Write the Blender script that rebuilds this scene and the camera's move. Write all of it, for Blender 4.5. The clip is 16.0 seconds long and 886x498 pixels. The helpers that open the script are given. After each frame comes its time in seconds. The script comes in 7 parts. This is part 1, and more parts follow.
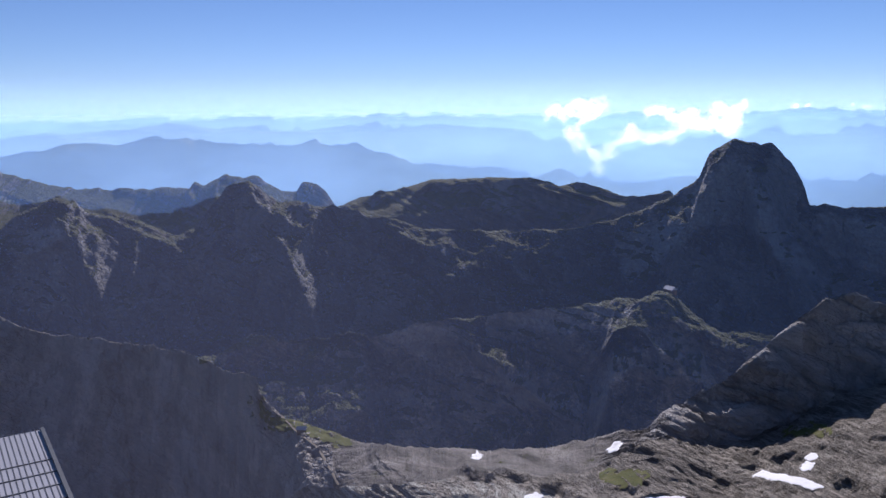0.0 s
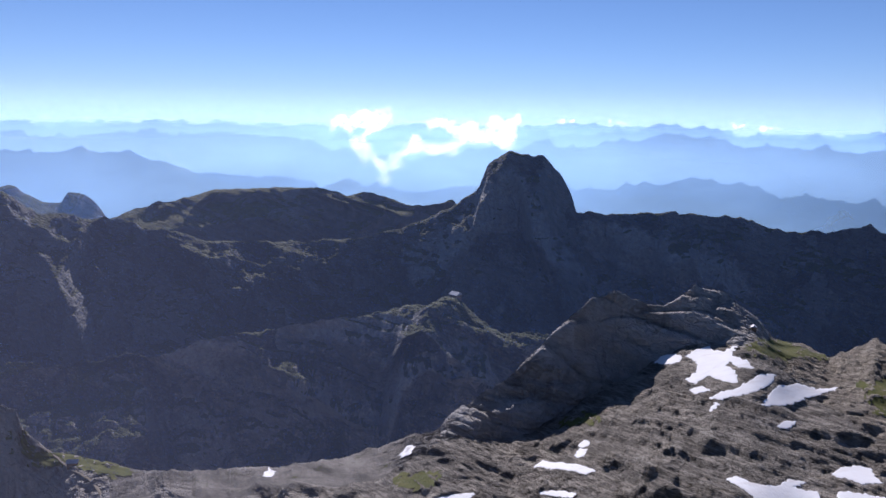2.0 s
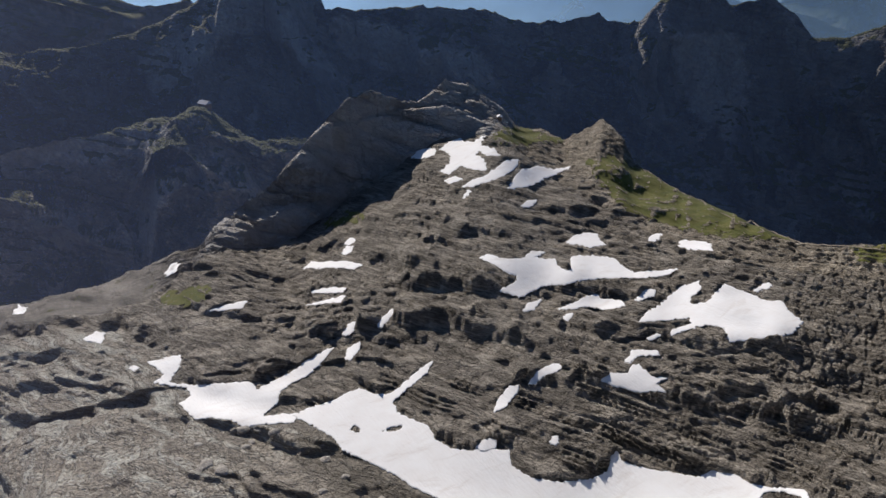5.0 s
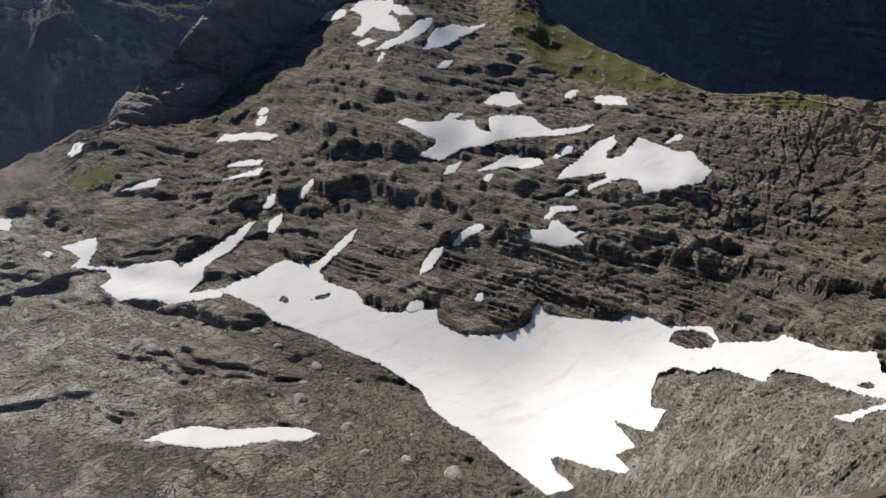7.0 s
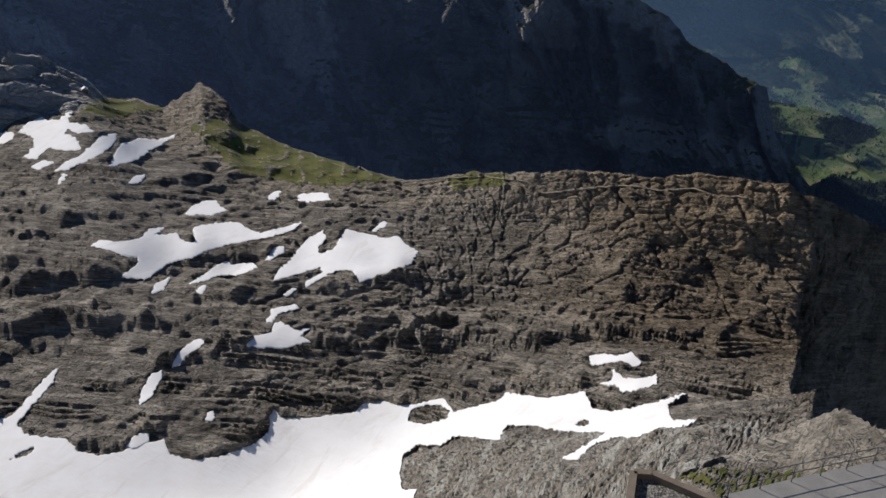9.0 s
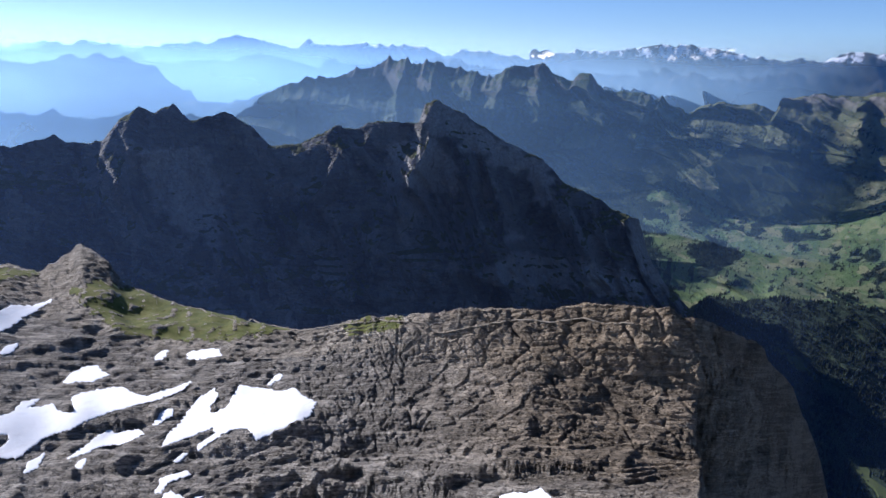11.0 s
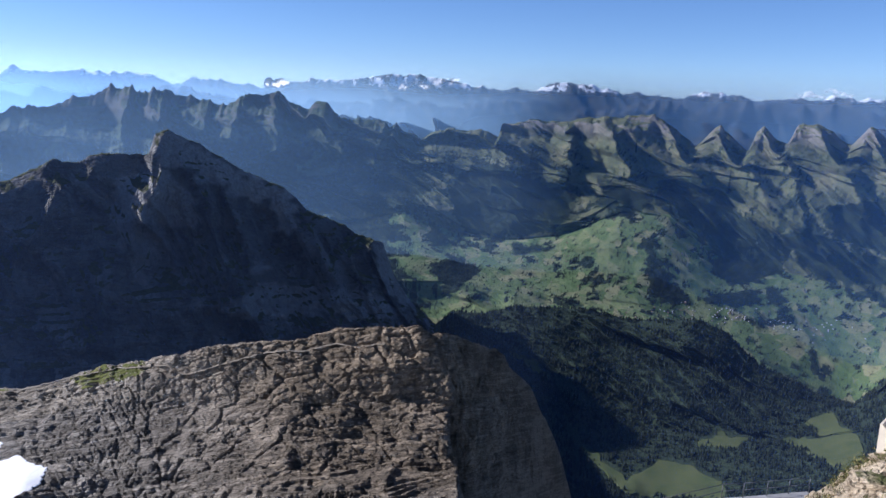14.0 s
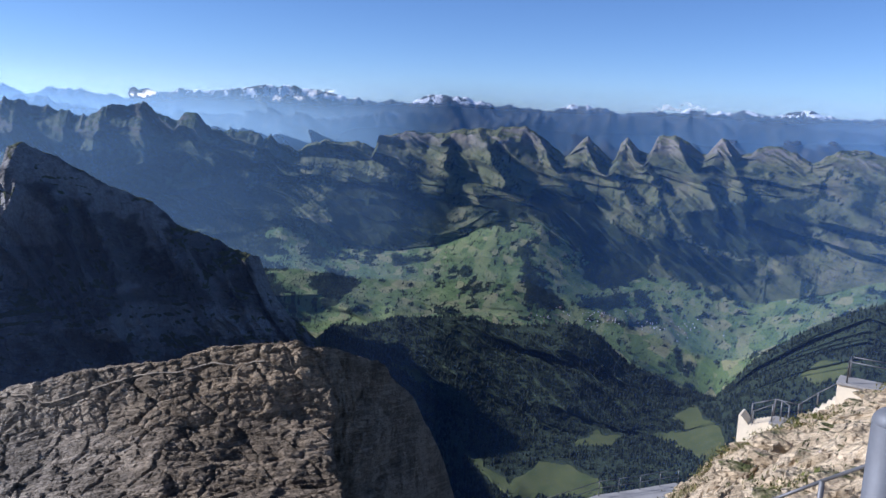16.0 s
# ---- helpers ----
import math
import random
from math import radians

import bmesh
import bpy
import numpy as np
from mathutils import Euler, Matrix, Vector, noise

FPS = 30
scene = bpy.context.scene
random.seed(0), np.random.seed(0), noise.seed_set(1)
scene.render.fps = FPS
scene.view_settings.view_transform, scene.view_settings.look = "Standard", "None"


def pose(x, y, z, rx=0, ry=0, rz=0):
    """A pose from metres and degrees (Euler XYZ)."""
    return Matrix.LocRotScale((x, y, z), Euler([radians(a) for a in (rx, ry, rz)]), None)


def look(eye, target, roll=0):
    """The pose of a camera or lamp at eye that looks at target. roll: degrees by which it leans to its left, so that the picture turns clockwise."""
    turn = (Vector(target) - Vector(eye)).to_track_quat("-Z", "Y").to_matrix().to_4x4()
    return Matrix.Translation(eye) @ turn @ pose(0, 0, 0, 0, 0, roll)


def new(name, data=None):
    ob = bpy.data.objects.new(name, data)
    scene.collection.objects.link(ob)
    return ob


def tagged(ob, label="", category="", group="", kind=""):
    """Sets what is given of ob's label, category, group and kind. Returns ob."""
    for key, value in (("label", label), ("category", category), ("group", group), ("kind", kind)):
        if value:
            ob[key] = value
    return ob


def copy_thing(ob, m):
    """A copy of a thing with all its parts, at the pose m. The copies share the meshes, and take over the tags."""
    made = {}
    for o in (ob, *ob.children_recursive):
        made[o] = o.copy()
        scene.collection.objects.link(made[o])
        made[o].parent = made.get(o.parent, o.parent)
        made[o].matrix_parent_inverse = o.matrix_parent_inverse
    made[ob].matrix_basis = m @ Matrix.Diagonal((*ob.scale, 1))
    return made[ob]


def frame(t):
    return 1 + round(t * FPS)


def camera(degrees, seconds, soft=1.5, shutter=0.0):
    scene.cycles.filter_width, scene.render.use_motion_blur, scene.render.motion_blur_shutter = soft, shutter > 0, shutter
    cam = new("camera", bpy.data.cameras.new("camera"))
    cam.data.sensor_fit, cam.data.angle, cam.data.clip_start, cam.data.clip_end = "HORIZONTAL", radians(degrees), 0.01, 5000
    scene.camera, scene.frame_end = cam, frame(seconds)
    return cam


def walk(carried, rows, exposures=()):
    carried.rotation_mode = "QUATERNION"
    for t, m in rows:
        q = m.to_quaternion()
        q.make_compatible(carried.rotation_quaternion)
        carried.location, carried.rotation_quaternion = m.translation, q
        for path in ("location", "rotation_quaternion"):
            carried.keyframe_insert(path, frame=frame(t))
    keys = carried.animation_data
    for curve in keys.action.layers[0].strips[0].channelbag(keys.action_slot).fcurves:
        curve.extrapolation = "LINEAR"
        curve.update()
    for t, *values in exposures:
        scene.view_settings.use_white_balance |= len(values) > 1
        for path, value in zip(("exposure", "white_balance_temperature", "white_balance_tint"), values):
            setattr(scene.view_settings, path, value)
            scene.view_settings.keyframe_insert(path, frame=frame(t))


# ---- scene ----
# ---- the camera: a hand-held pan from a summit terrace, the eye at the origin ----
EYE_HEIGHT = 1.7
cam = camera(59.05, 16.0)
ROWS = [
    (0, 0, -9.8, 0.25), (0.5, -3.84, -9.64, 0.03), (1, -7.31, -9.22, -0.35),
    (1.5, -11.79, -8.96, -0.75), (2, -15.37, -8.99, -0.94), (2.5, -18.52, -9.21, -1.06),
    (3, -22.31, -10.15, -1.64), (3.5, -26.01, -11.92, -1.92), (4, -29.31, -14.49, -1.84),
    (4.5, -32.05, -19.07, -1.59), (5, -33.34, -23.01, -1.24), (5.2, -33.51, -24.25, -1.28),
    (6.25, -35.1, -30.9, -1.35), (7.3, -43.15, -32.28, -1.6), (7.5, -45.86, -31.53, -1.95),
    (8, -51.94, -29.88, -2.62), (8.5, -57.22, -27.67, -3.1), (9, -61.94, -24.75, -3.06),
    (9.5, -65.58, -20.32, -2.86), (9.7, -66.21, -18.88, -2.66), (10.75, -69.4, -14.4, -2),
    (11.8, -74.53, -13.07, -1.63), (12, -75.9, -12.93, -1.76), (12.5, -79.42, -12.63, -1.94),
    (13, -82.79, -12.2, -2.11), (13.5, -86.45, -11.81, -2.06), (14, -89.22, -11.29, -2.06),
    (14.5, -91.5, -11.28, -2.04), (15, -93.72, -10.93, -2.07), (15.5, -95.59, -10.63, -1.97),
    (16, -98.14, -10.12, -2.33),
]
EXPOSURE = [
    (0.0, -0.05, 5300, 22), (2.0, 0.0, 5300, 22), (3.2, 0.02, 5300, 20), (4.2, -0.03, 5450, 17), (5.0, -0.12, 5800, 12), (7.5, -0.35, 5850, 10),
    (8.9, -0.3, 5750, 11), (9.5, 0.45, 5200, 15), (11.8, 0.5, 5050, 17), (16.0, 0.5, 5000, 17),
]
walk(cam, [(t, pose(0, 0, 0, 90 + pitch, roll, yaw)) for t, yaw, pitch, roll in ROWS], EXPOSURE)

# ---- light: a clear summer morning, sun ahead of the first view ----
SUN_BEARING, SUN_HEIGHT = 9.0, 30.0
world = bpy.data.worlds.new("clear_sky")
scene.world = world
world.use_nodes = True
wn = world.node_tree.nodes
sky = wn.new("ShaderNodeTexSky")
sky.sky_type = "NISHITA"
sky.sun_disc = False
sky.sun_elevation = radians(SUN_HEIGHT)
sky.sun_rotation = radians(SUN_BEARING)
sky.altitude = 2500
sky.air_density = 0.85
sky.dust_density = 0.0
sky.ozone_density = 2.2
wn["Background"].inputs["Strength"].default_value = 0.070
world.node_tree.links.new(sky.outputs[0], wn["Background"].inputs["Color"])
sun_data = bpy.data.lights.new("sun", "SUN")
sun_data.energy, sun_data.angle, sun_data.color = 5.0, radians(0.53), (1.0, 0.875, 0.71)
sun = new("sun", sun_data)
_b, _h = radians(SUN_BEARING), radians(SUN_HEIGHT)
sun.matrix_world = look((0, 0, 300), Vector((0, 0, 300)) - Vector((math.sin(_b) * math.cos(_h), math.cos(_b) * math.cos(_h), math.sin(_h))))


# ---- materials ----
class Nodes:
    """A small helper to wire node materials."""

    def __init__(self, name):
        self.mat = bpy.data.materials.new(name)
        self.mat.use_nodes = True
        self.tree = self.mat.node_tree
        self.bsdf = self.tree.nodes["Principled BSDF"]
        self.out = self.tree.nodes["Material Output"]
        self.where = self.add("ShaderNodeNewGeometry")

    def add(self, kind, **values):
        node = self.tree.nodes.new(kind)
        for key, value in values.items():
            node.inputs[key].default_value = value
        return node

    def link(self, a, b):
        self.tree.links.new(a, b)

    def noise(self, scale, detail=4.0, rough=0.6, coord=None, distortion=0.0):
        node = self.add("ShaderNodeTexNoise", Scale=scale, Detail=detail, Roughness=rough, Distortion=distortion)
        self.link(coord or self.where.outputs["Position"], node.inputs["Vector"])
        return node.outputs["Fac"]

    def stretch(self, x, y, z, rot=(0, 0, 0)):
        node = self.add("ShaderNodeMapping")
        node.inputs["Scale"].default_value = (x, y, z)
        node.inputs["Rotation"].default_value = rot
        self.link(self.where.outputs["Position"], node.inputs["Vector"])
        return node.outputs["Vector"]

    def beds(self, run, rise):
        """Coordinates that vary fast across the tilted beds of rock and slowly along them."""
        dot = self.add("ShaderNodeVectorMath")
        dot.operation = "DOT_PRODUCT"
        self.link(self.where.outputs["Position"], dot.inputs[0])
        dot.inputs[1].default_value = (0.41 * rise, 0.19 * rise, 0.9 * rise)
        flat = self.add("ShaderNodeSeparateXYZ")
        self.link(self.where.outputs["Position"], flat.inputs[0])
        join = self.add("ShaderNodeCombineXYZ")
        self.link(self.math("MULTIPLY", flat.outputs["X"], run), join.inputs["X"])
        self.link(self.math("MULTIPLY", flat.outputs["Y"], run), join.inputs["Y"])
        self.link(dot.outputs["Value"], join.inputs["Z"])
        return join.outputs[0]

    def ramp(self, fac, *stops):
        node = self.add("ShaderNodeValToRGB")
        band = node.color_ramp
        while len(band.elements) < len(stops):
            band.elements.new(0.5)
        for element, (at, colour) in zip(band.elements, stops):
            element.position = at
            element.color = (*colour, 1) if len(colour) == 3 else colour
        self.link(fac, node.inputs["Fac"])
        return node.outputs["Color"]

    def step(self, value, low, high):
        node = self.add("ShaderNodeMapRange")
        node.interpolation_type = "SMOOTHSTEP"
        node.inputs["From Min"].default_value = low
        node.inputs["From Max"].default_value = high
        self.link(value, node.inputs["Value"])
        return node.outputs["Result"]

    def math(self, op, a, b):
        node = self.add("ShaderNodeMath")
        node.operation = op
        for slot, value in zip(node.inputs, (a, b)):
            if isinstance(value, (int, float)):
                slot.default_value = value
            else:
                self.link(value, slot)
        return node.outputs[0]

    def mix(self, fac, a, b, blend="MIX"):
        node = self.tree.nodes.new("ShaderNodeMix")
        node.data_type = "RGBA"
        node.blend_type = blend
        for slot, value in zip((node.inputs[0], node.inputs[6], node.inputs[7]), (fac, a, b)):
            if isinstance(value, (int, float)):
                slot.default_value = value
            elif isinstance(value, tuple):
                slot.default_value = (*value, 1)
            else:
                self.link(value, slot)
        return node.outputs[2]

    def up(self):
        node = self.add("ShaderNodeSeparateXYZ")
        self.link(self.where.outputs["Normal"], node.inputs[0])
        return node.outputs["Z"]

    def height(self):
        node = self.add("ShaderNodeSeparateXYZ")
        self.link(self.where.outputs["Position"], node.inputs[0])
        return node.outputs["Z"]

    def bump(self, height, distance, strength=0.6):
        node = self.add("ShaderNodeBump", Strength=strength, Distance=distance)
        self.link(height, node.inputs["Height"])
        self.link(node.outputs[0], self.bsdf.inputs["Normal"])

    def done(self, colour=None, rough=0.9, metal=0.0):
        if colour is not None:
            if isinstance(colour, tuple):
                self.bsdf.inputs["Base Color"].default_value = (*colour, 1)
            else:
                self.link(colour, self.bsdf.inputs["Base Color"])
        self.bsdf.inputs["Roughness"].default_value = rough
        self.bsdf.inputs["Metallic"].default_value = metal
        self.bsdf.inputs["Specular IOR Level"].default_value = 0.25
        return self.mat


def limestone(name, size, light, dark, grass_at, grass_amount, grass=((0.075, 0.085, 0.022), (0.13, 0.125, 0.04)), beds=0.35, slabs=0.0, streaks=0.45, joints=0.0, covered=False, strata=0.0, walls=False):
    """Weathered limestone with bedding, stains and turf on the gentle parts. size: metres of the largest mottling."""
    n = Nodes(name)
    big = n.noise(1 / size, 5, 0.62)
    fine = n.noise(12 / size, 6, 0.7)
    bedding = n.noise(1.0, 4, 0.65, n.beds(0.6 / size, 8 / size), 0.5)
    lamina = n.noise(1.0, 3, 0.6, n.beds(2.5 / size, 30 / size), 0.4)
    streak = n.noise(1.0, 5, 0.6, n.stretch(7 / size, 7 / size, 0.8 / size), 0.3)
    tone = n.math("ADD", n.math("MULTIPLY", big, 0.7 - beds), n.math("ADD", n.math("ADD", n.math("MULTIPLY", fine, 0.18), n.math("MULTIPLY", lamina, 0.12)), n.math("MULTIPLY", bedding, beds)))
    rock = n.ramp(tone, (0.39, dark), (0.5, tuple((a + b) / 2 for a, b in zip(light, dark))), (0.6, light))
    slab = n.step(n.noise(0.55 / size, 5, 0.6, distortion=1.2), 0.52, 0.62)
    rock = n.mix(n.math("MULTIPLY", slab, 0.55), rock, tuple(c * min(1.25, max(0.6, max(light)) / max(light)) for c in light))
    if slabs:
        warp = n.add("ShaderNodeTexNoise", Scale=3 / size, Detail=4.0)
        n.link(n.where.outputs["Position"], warp.inputs["Vector"])
        move = n.add("ShaderNodeVectorMath")
        move.operation = "MULTIPLY_ADD"
        n.link(warp.outputs["Color"], move.inputs[0])
        move.inputs[1].default_value = (1.1, 1.1, 1.1)
        n.link(n.stretch(1.3 / size, 1.3 / size, 0.6 / size, (0.5, 0.35, 0)), move.inputs[2])
        face = n.add("ShaderNodeTexVoronoi", Scale=1.0)
        n.link(move.outputs[0], face.inputs["Vector"])
        pick = n.add("ShaderNodeSeparateXYZ")
        n.link(face.outputs["Color"], pick.inputs[0])
        rock = n.mix(n.math("MULTIPLY", n.step(pick.outputs["X"], 0.55, 0.62), slabs), rock, tuple(min(0.6, c * 1.7) for c in light))
        rock = n.mix(n.math("MULTIPLY", n.step(pick.outputs["Y"], 0.6, 0.75), slabs), rock, tuple(c * 0.8 for c in dark))
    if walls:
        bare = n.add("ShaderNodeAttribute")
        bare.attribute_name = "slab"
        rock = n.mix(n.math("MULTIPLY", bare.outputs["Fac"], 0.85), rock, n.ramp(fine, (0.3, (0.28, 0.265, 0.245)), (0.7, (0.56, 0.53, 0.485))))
    rock = n.mix(n.math("MULTIPLY", n.step(streak, 0.55, 0.72), streaks), rock, tuple(c * 0.55 for c in dark), "MIX")
    if covered:
        kinds = []
        for kind in ("pale", "earth", "ridge"):
            node = n.add("ShaderNodeAttribute")
            node.attribute_name = kind
            kinds.append(node.outputs["Fac"])
        slabby = n.ramp(n.math("ADD", n.math("MULTIPLY", bedding, 0.6), n.math("MULTIPLY", fine, 0.4)), (0.36, tuple(c * 0.4 for c in light)), (0.48, tuple(c * 1.0 for c in light)), (0.6, tuple(min(0.66, c * 1.6) for c in light)))
        rock = n.mix(n.math("MULTIPLY", kinds[0], 0.75), rock, slabby)
        grit = n.ramp(n.noise(60 / size, 6, 0.75), (0.35, (0.17, 0.148, 0.115)), (0.55, (0.28, 0.25, 0.2)), (0.72, (0.46, 0.43, 0.37)))
        rock = n.mix(n.math("MULTIPLY", kinds[1], 0.85), rock, grit)
        # shade of the steep ridge, put into the rock colour
        rock = n.mix(kinds[2], rock, n.mix(1.0, rock, (0.78, 0.70, 0.59), "MULTIPLY"))
    split = fine
    if strata:
        # thin dark partings between the beds
        for value, thin, dark_part in ((lamina, 0.022, 0.6), (bedding, 0.018, 0.85)):
            off = n.math("ABSOLUTE", n.math("SUBTRACT", value, 0.5), 0.0)
            parting = n.math("SUBTRACT", 1.0, n.step(off, 0.003, thin))
            rock = n.mix(n.math("MULTIPLY", parting, dark_part * strata), rock, tuple(c * 0.35 for c in dark))
            split = n.math("SUBTRACT", split, n.math("MULTIPLY", parting, 0.7 * strata))
    if joints:
        for wide, run, rise, thin in ((1.0, 2.2 / size, 4.6 / size, 0.05), (0.7, 5.2 / size, 10.0 / size, 0.07)):
            warp = n.add("ShaderNodeTexNoise", Scale=7 / size, Detail=5.0)
            n.link(n.where.outputs["Position"], warp.inputs["Vector"])
            move = n.add("ShaderNodeVectorMath")
            move.operation = "MULTIPLY_ADD"
            n.link(warp.outputs["Color"], move.inputs[0])
            move.inputs[1].default_value = (0.7, 0.7, 0.7)
            n.link(n.beds(run, rise), move.inputs[2])
            cell = n.add("ShaderNodeTexVoronoi", Scale=1.0)
            cell.feature = "DISTANCE_TO_EDGE"
            n.link(move.outputs[0], cell.inputs["Vector"])
            gap = n.step(cell.outputs["Distance"], 0.0, thin)
            rock = n.mix(n.math("MULTIPLY", n.math("SUBTRACT", 1.0, gap), joints * wide), rock, tuple(c * 0.3 for c in dark))
            split = n.math("ADD", split, n.math("MULTIPLY", n.step(cell.outputs["Distance"], 0.0, 0.16), 0.9 * wide))
    turf = n.ramp(n.noise(9 / size, 5, 0.7), (0.35, grass[0]), (0.65, grass[1]))
    mask = n.math("ADD", n.up(), n.math("MULTIPLY", n.math("SUBTRACT", n.noise(2.6 / size, 6, 0.65), 0.5), grass_amount))
    mask = n.step(mask, grass_at, grass_at + 0.10)
    if name == "limestone_terraces":
        sward = n.add("ShaderNodeAttribute")
        sward.attribute_name = "turf"
        mask = n.math("MAXIMUM", mask, sward.outputs["Fac"])
    colour = n.mix(mask, rock, turf)
    n.bump(n.math("ADD", n.math("MULTIPLY", split, 0.6), n.math("ADD", n.math("MULTIPLY", bedding, 2.5 * beds), n.math("ADD", n.math("MULTIPLY", lamina, 1.2 * beds), n.math("MULTIPLY", n.noise(40 / size, 5, 0.7), 0.4)))), size * (0.085 if strata else 0.12), 1.0)
    return n.done(colour, 0.93)


def wooded(name, size, forest_from, forest_amount, alp, rock_at, rock=(0.27, 0.25, 0.22), tree_line=-620.0, fields=False, masked=False):
    """Green mountain country: meadow and pasture, dark conifer woods below the tree line, bare rock where it is steep."""
    n = Nodes(name)
    meadow = n.ramp(n.noise(1 / size, 6, 0.65), (0.32, alp[0]), (0.5, alp[1]), (0.68, alp[2]))
    if fields:
        cells = n.add("ShaderNodeTexVoronoi", Scale=1 / 46.0)
        n.link(n.stretch(1.0, 1.0, 0.3), cells.inputs["Vector"])
        hue = n.add("ShaderNodeSeparateXYZ")
        n.link(cells.outputs["Color"], hue.inputs[0])
        plots = n.ramp(hue.outputs["X"], (0.0, (0.095, 0.14, 0.055)), (0.45, (0.14, 0.185, 0.08)), (0.75, (0.195, 0.215, 0.105)), (1.0, (0.29, 0.265, 0.15)))
        meadow = n.mix(0.8, meadow, plots)
    bush = n.step(n.noise(7 / size, 4, 0.75), 0.58, 0.66)
    meadow = n.mix(n.math("MULTIPLY", bush, 0.8), meadow, (0.018, 0.03, 0.016))
    low = n.step(n.math("SUBTRACT", tree_line, n.height()), -90.0, 140.0)
    wood = n.math("ADD", n.noise(1.25 / size, 6, 0.62), n.math("MULTIPLY", n.math("SUBTRACT", low, 1.0), 0.4))
    wood = n.step(wood, forest_from, forest_from + forest_amount)
    if masked:
        kind = n.add("ShaderNodeAttribute")
        kind.attribute_name = "wood"
        wood = n.step(n.math("ADD", kind.outputs["Fac"], n.math("MULTIPLY", n.math("SUBTRACT", n.noise(9 / size, 4, 0.7), 0.5), 0.9)), 0.42, 0.5)
    trees = n.ramp(n.noise(26 / size, 3, 0.7), (0.3, (0.018, 0.030, 0.018)), (0.7, (0.045, 0.064, 0.034)))
    colour = n.mix(wood, meadow, trees)
    cliff = n.ramp(n.noise(5 / size, 6, 0.7), (0.3, tuple(c * 0.6 for c in rock)), (0.7, tuple(c * 1.15 for c in rock)))
    steep = n.math("ADD", n.up(), n.math("MULTIPLY", n.math("SUBTRACT", n.noise(3 / size, 5, 0.7), 0.5), 0.35))
    bare = n.math("MULTIPLY", n.step(steep, rock_at + 0.08, rock_at - 0.06), n.step(n.height(), -230.0, -120.0))
    colour = n.mix(bare, colour, cliff)
    n.bump(n.noise(14 / size, 6, 0.75), size * 0.09, 0.9)
    return n.done(colour, 0.95)


def far_range(name, snow_from):
    """High ranges far away: dark rock and pasture, snow on the highest ground."""
    n = Nodes(name)
    base = n.ramp(n.noise(1 / 60.0, 6, 0.65), (0.3, (0.04, 0.047, 0.045)), (0.55, (0.075, 0.08, 0.075)), (0.75, (0.12, 0.12, 0.112)))
    snow = n.math("ADD", n.height(), n.math("MULTIPLY", n.math("SUBTRACT", n.noise(1 / 28.0, 5, 0.7), 0.5), 85.0))
    flat = n.add("ShaderNodeSeparateXYZ")
    n.link(n.where.outputs["Position"], flat.inputs[0])
    snow = n.math("ADD", snow, n.math("MULTIPLY", n.step(flat.outputs["Y"], 200.0, -900.0), -6.0))
    lying = n.math("MULTIPLY", n.step(snow, snow_from, snow_from + 8), n.step(n.noise(1 / 75.0, 5, 0.7), 0.48, 0.54))
    colour = n.mix(lying, base, (0.85, 0.87, 0.9))
    n.bump(n.noise(1 / 14.0, 5, 0.7), 6.0, 0.8)
    return n.done(colour, 0.9)


def plain(name, colour, rough=0.7, metal=0.0, size=0.4, spread=0.22, bump=0.004):
    """A made surface with a little grain and soiling."""
    n = Nodes(name)
    tone = n.math("ADD", n.math("MULTIPLY", n.noise(1 / size, 5, 0.65), 0.6), n.math("MULTIPLY", n.noise(14 / size, 4, 0.7), 0.4))
    c = n.ramp(tone, (0.3, tuple(v * (1 - spread) for v in colour)), (0.7, tuple(min(1, v * (1 + spread)) for v in colour)))
    n.bump(n.noise(18 / size, 5, 0.7), bump, 0.5)
    return n.done(c, rough, metal)


TO_SUN = Vector((math.sin(_b) * math.cos(_h), math.cos(_b) * math.cos(_h), math.sin(_h)))


def scattering(n, even, ahead, forward):
    """Stands in for light scattered by fine drops: normals turned to the sun brighten all sides evenly, and more of it
    goes straight on.
    """
    aim = n.add("ShaderNodeCombineXYZ", X=TO_SUN.x, Y=TO_SUN.y, Z=TO_SUN.z)
    off = n.add("ShaderNodeCombineXYZ", X=-TO_SUN.x, Y=-TO_SUN.y, Z=-TO_SUN.z)
    near = n.add("ShaderNodeBsdfDiffuse", Color=(*even, 1))
    n.link(aim.outputs[0], near.inputs["Normal"])
    beyond = n.add("ShaderNodeBsdfTranslucent", Color=(*even, 1))
    n.link(off.outputs[0], beyond.inputs["Normal"])
    all_round = n.add("ShaderNodeAddShader")
    n.link(near.outputs[0], all_round.inputs[0])
    n.link(beyond.outputs[0], all_round.inputs[1])
    on = n.add("ShaderNodeBsdfTranslucent", Color=(*ahead, 1))
    both = n.add("ShaderNodeMixShader", Fac=forward)
    n.link(all_round.outputs[0], both.inputs[1])
    n.link(on.outputs[0], both.inputs[2])
    return both.outputs[0]


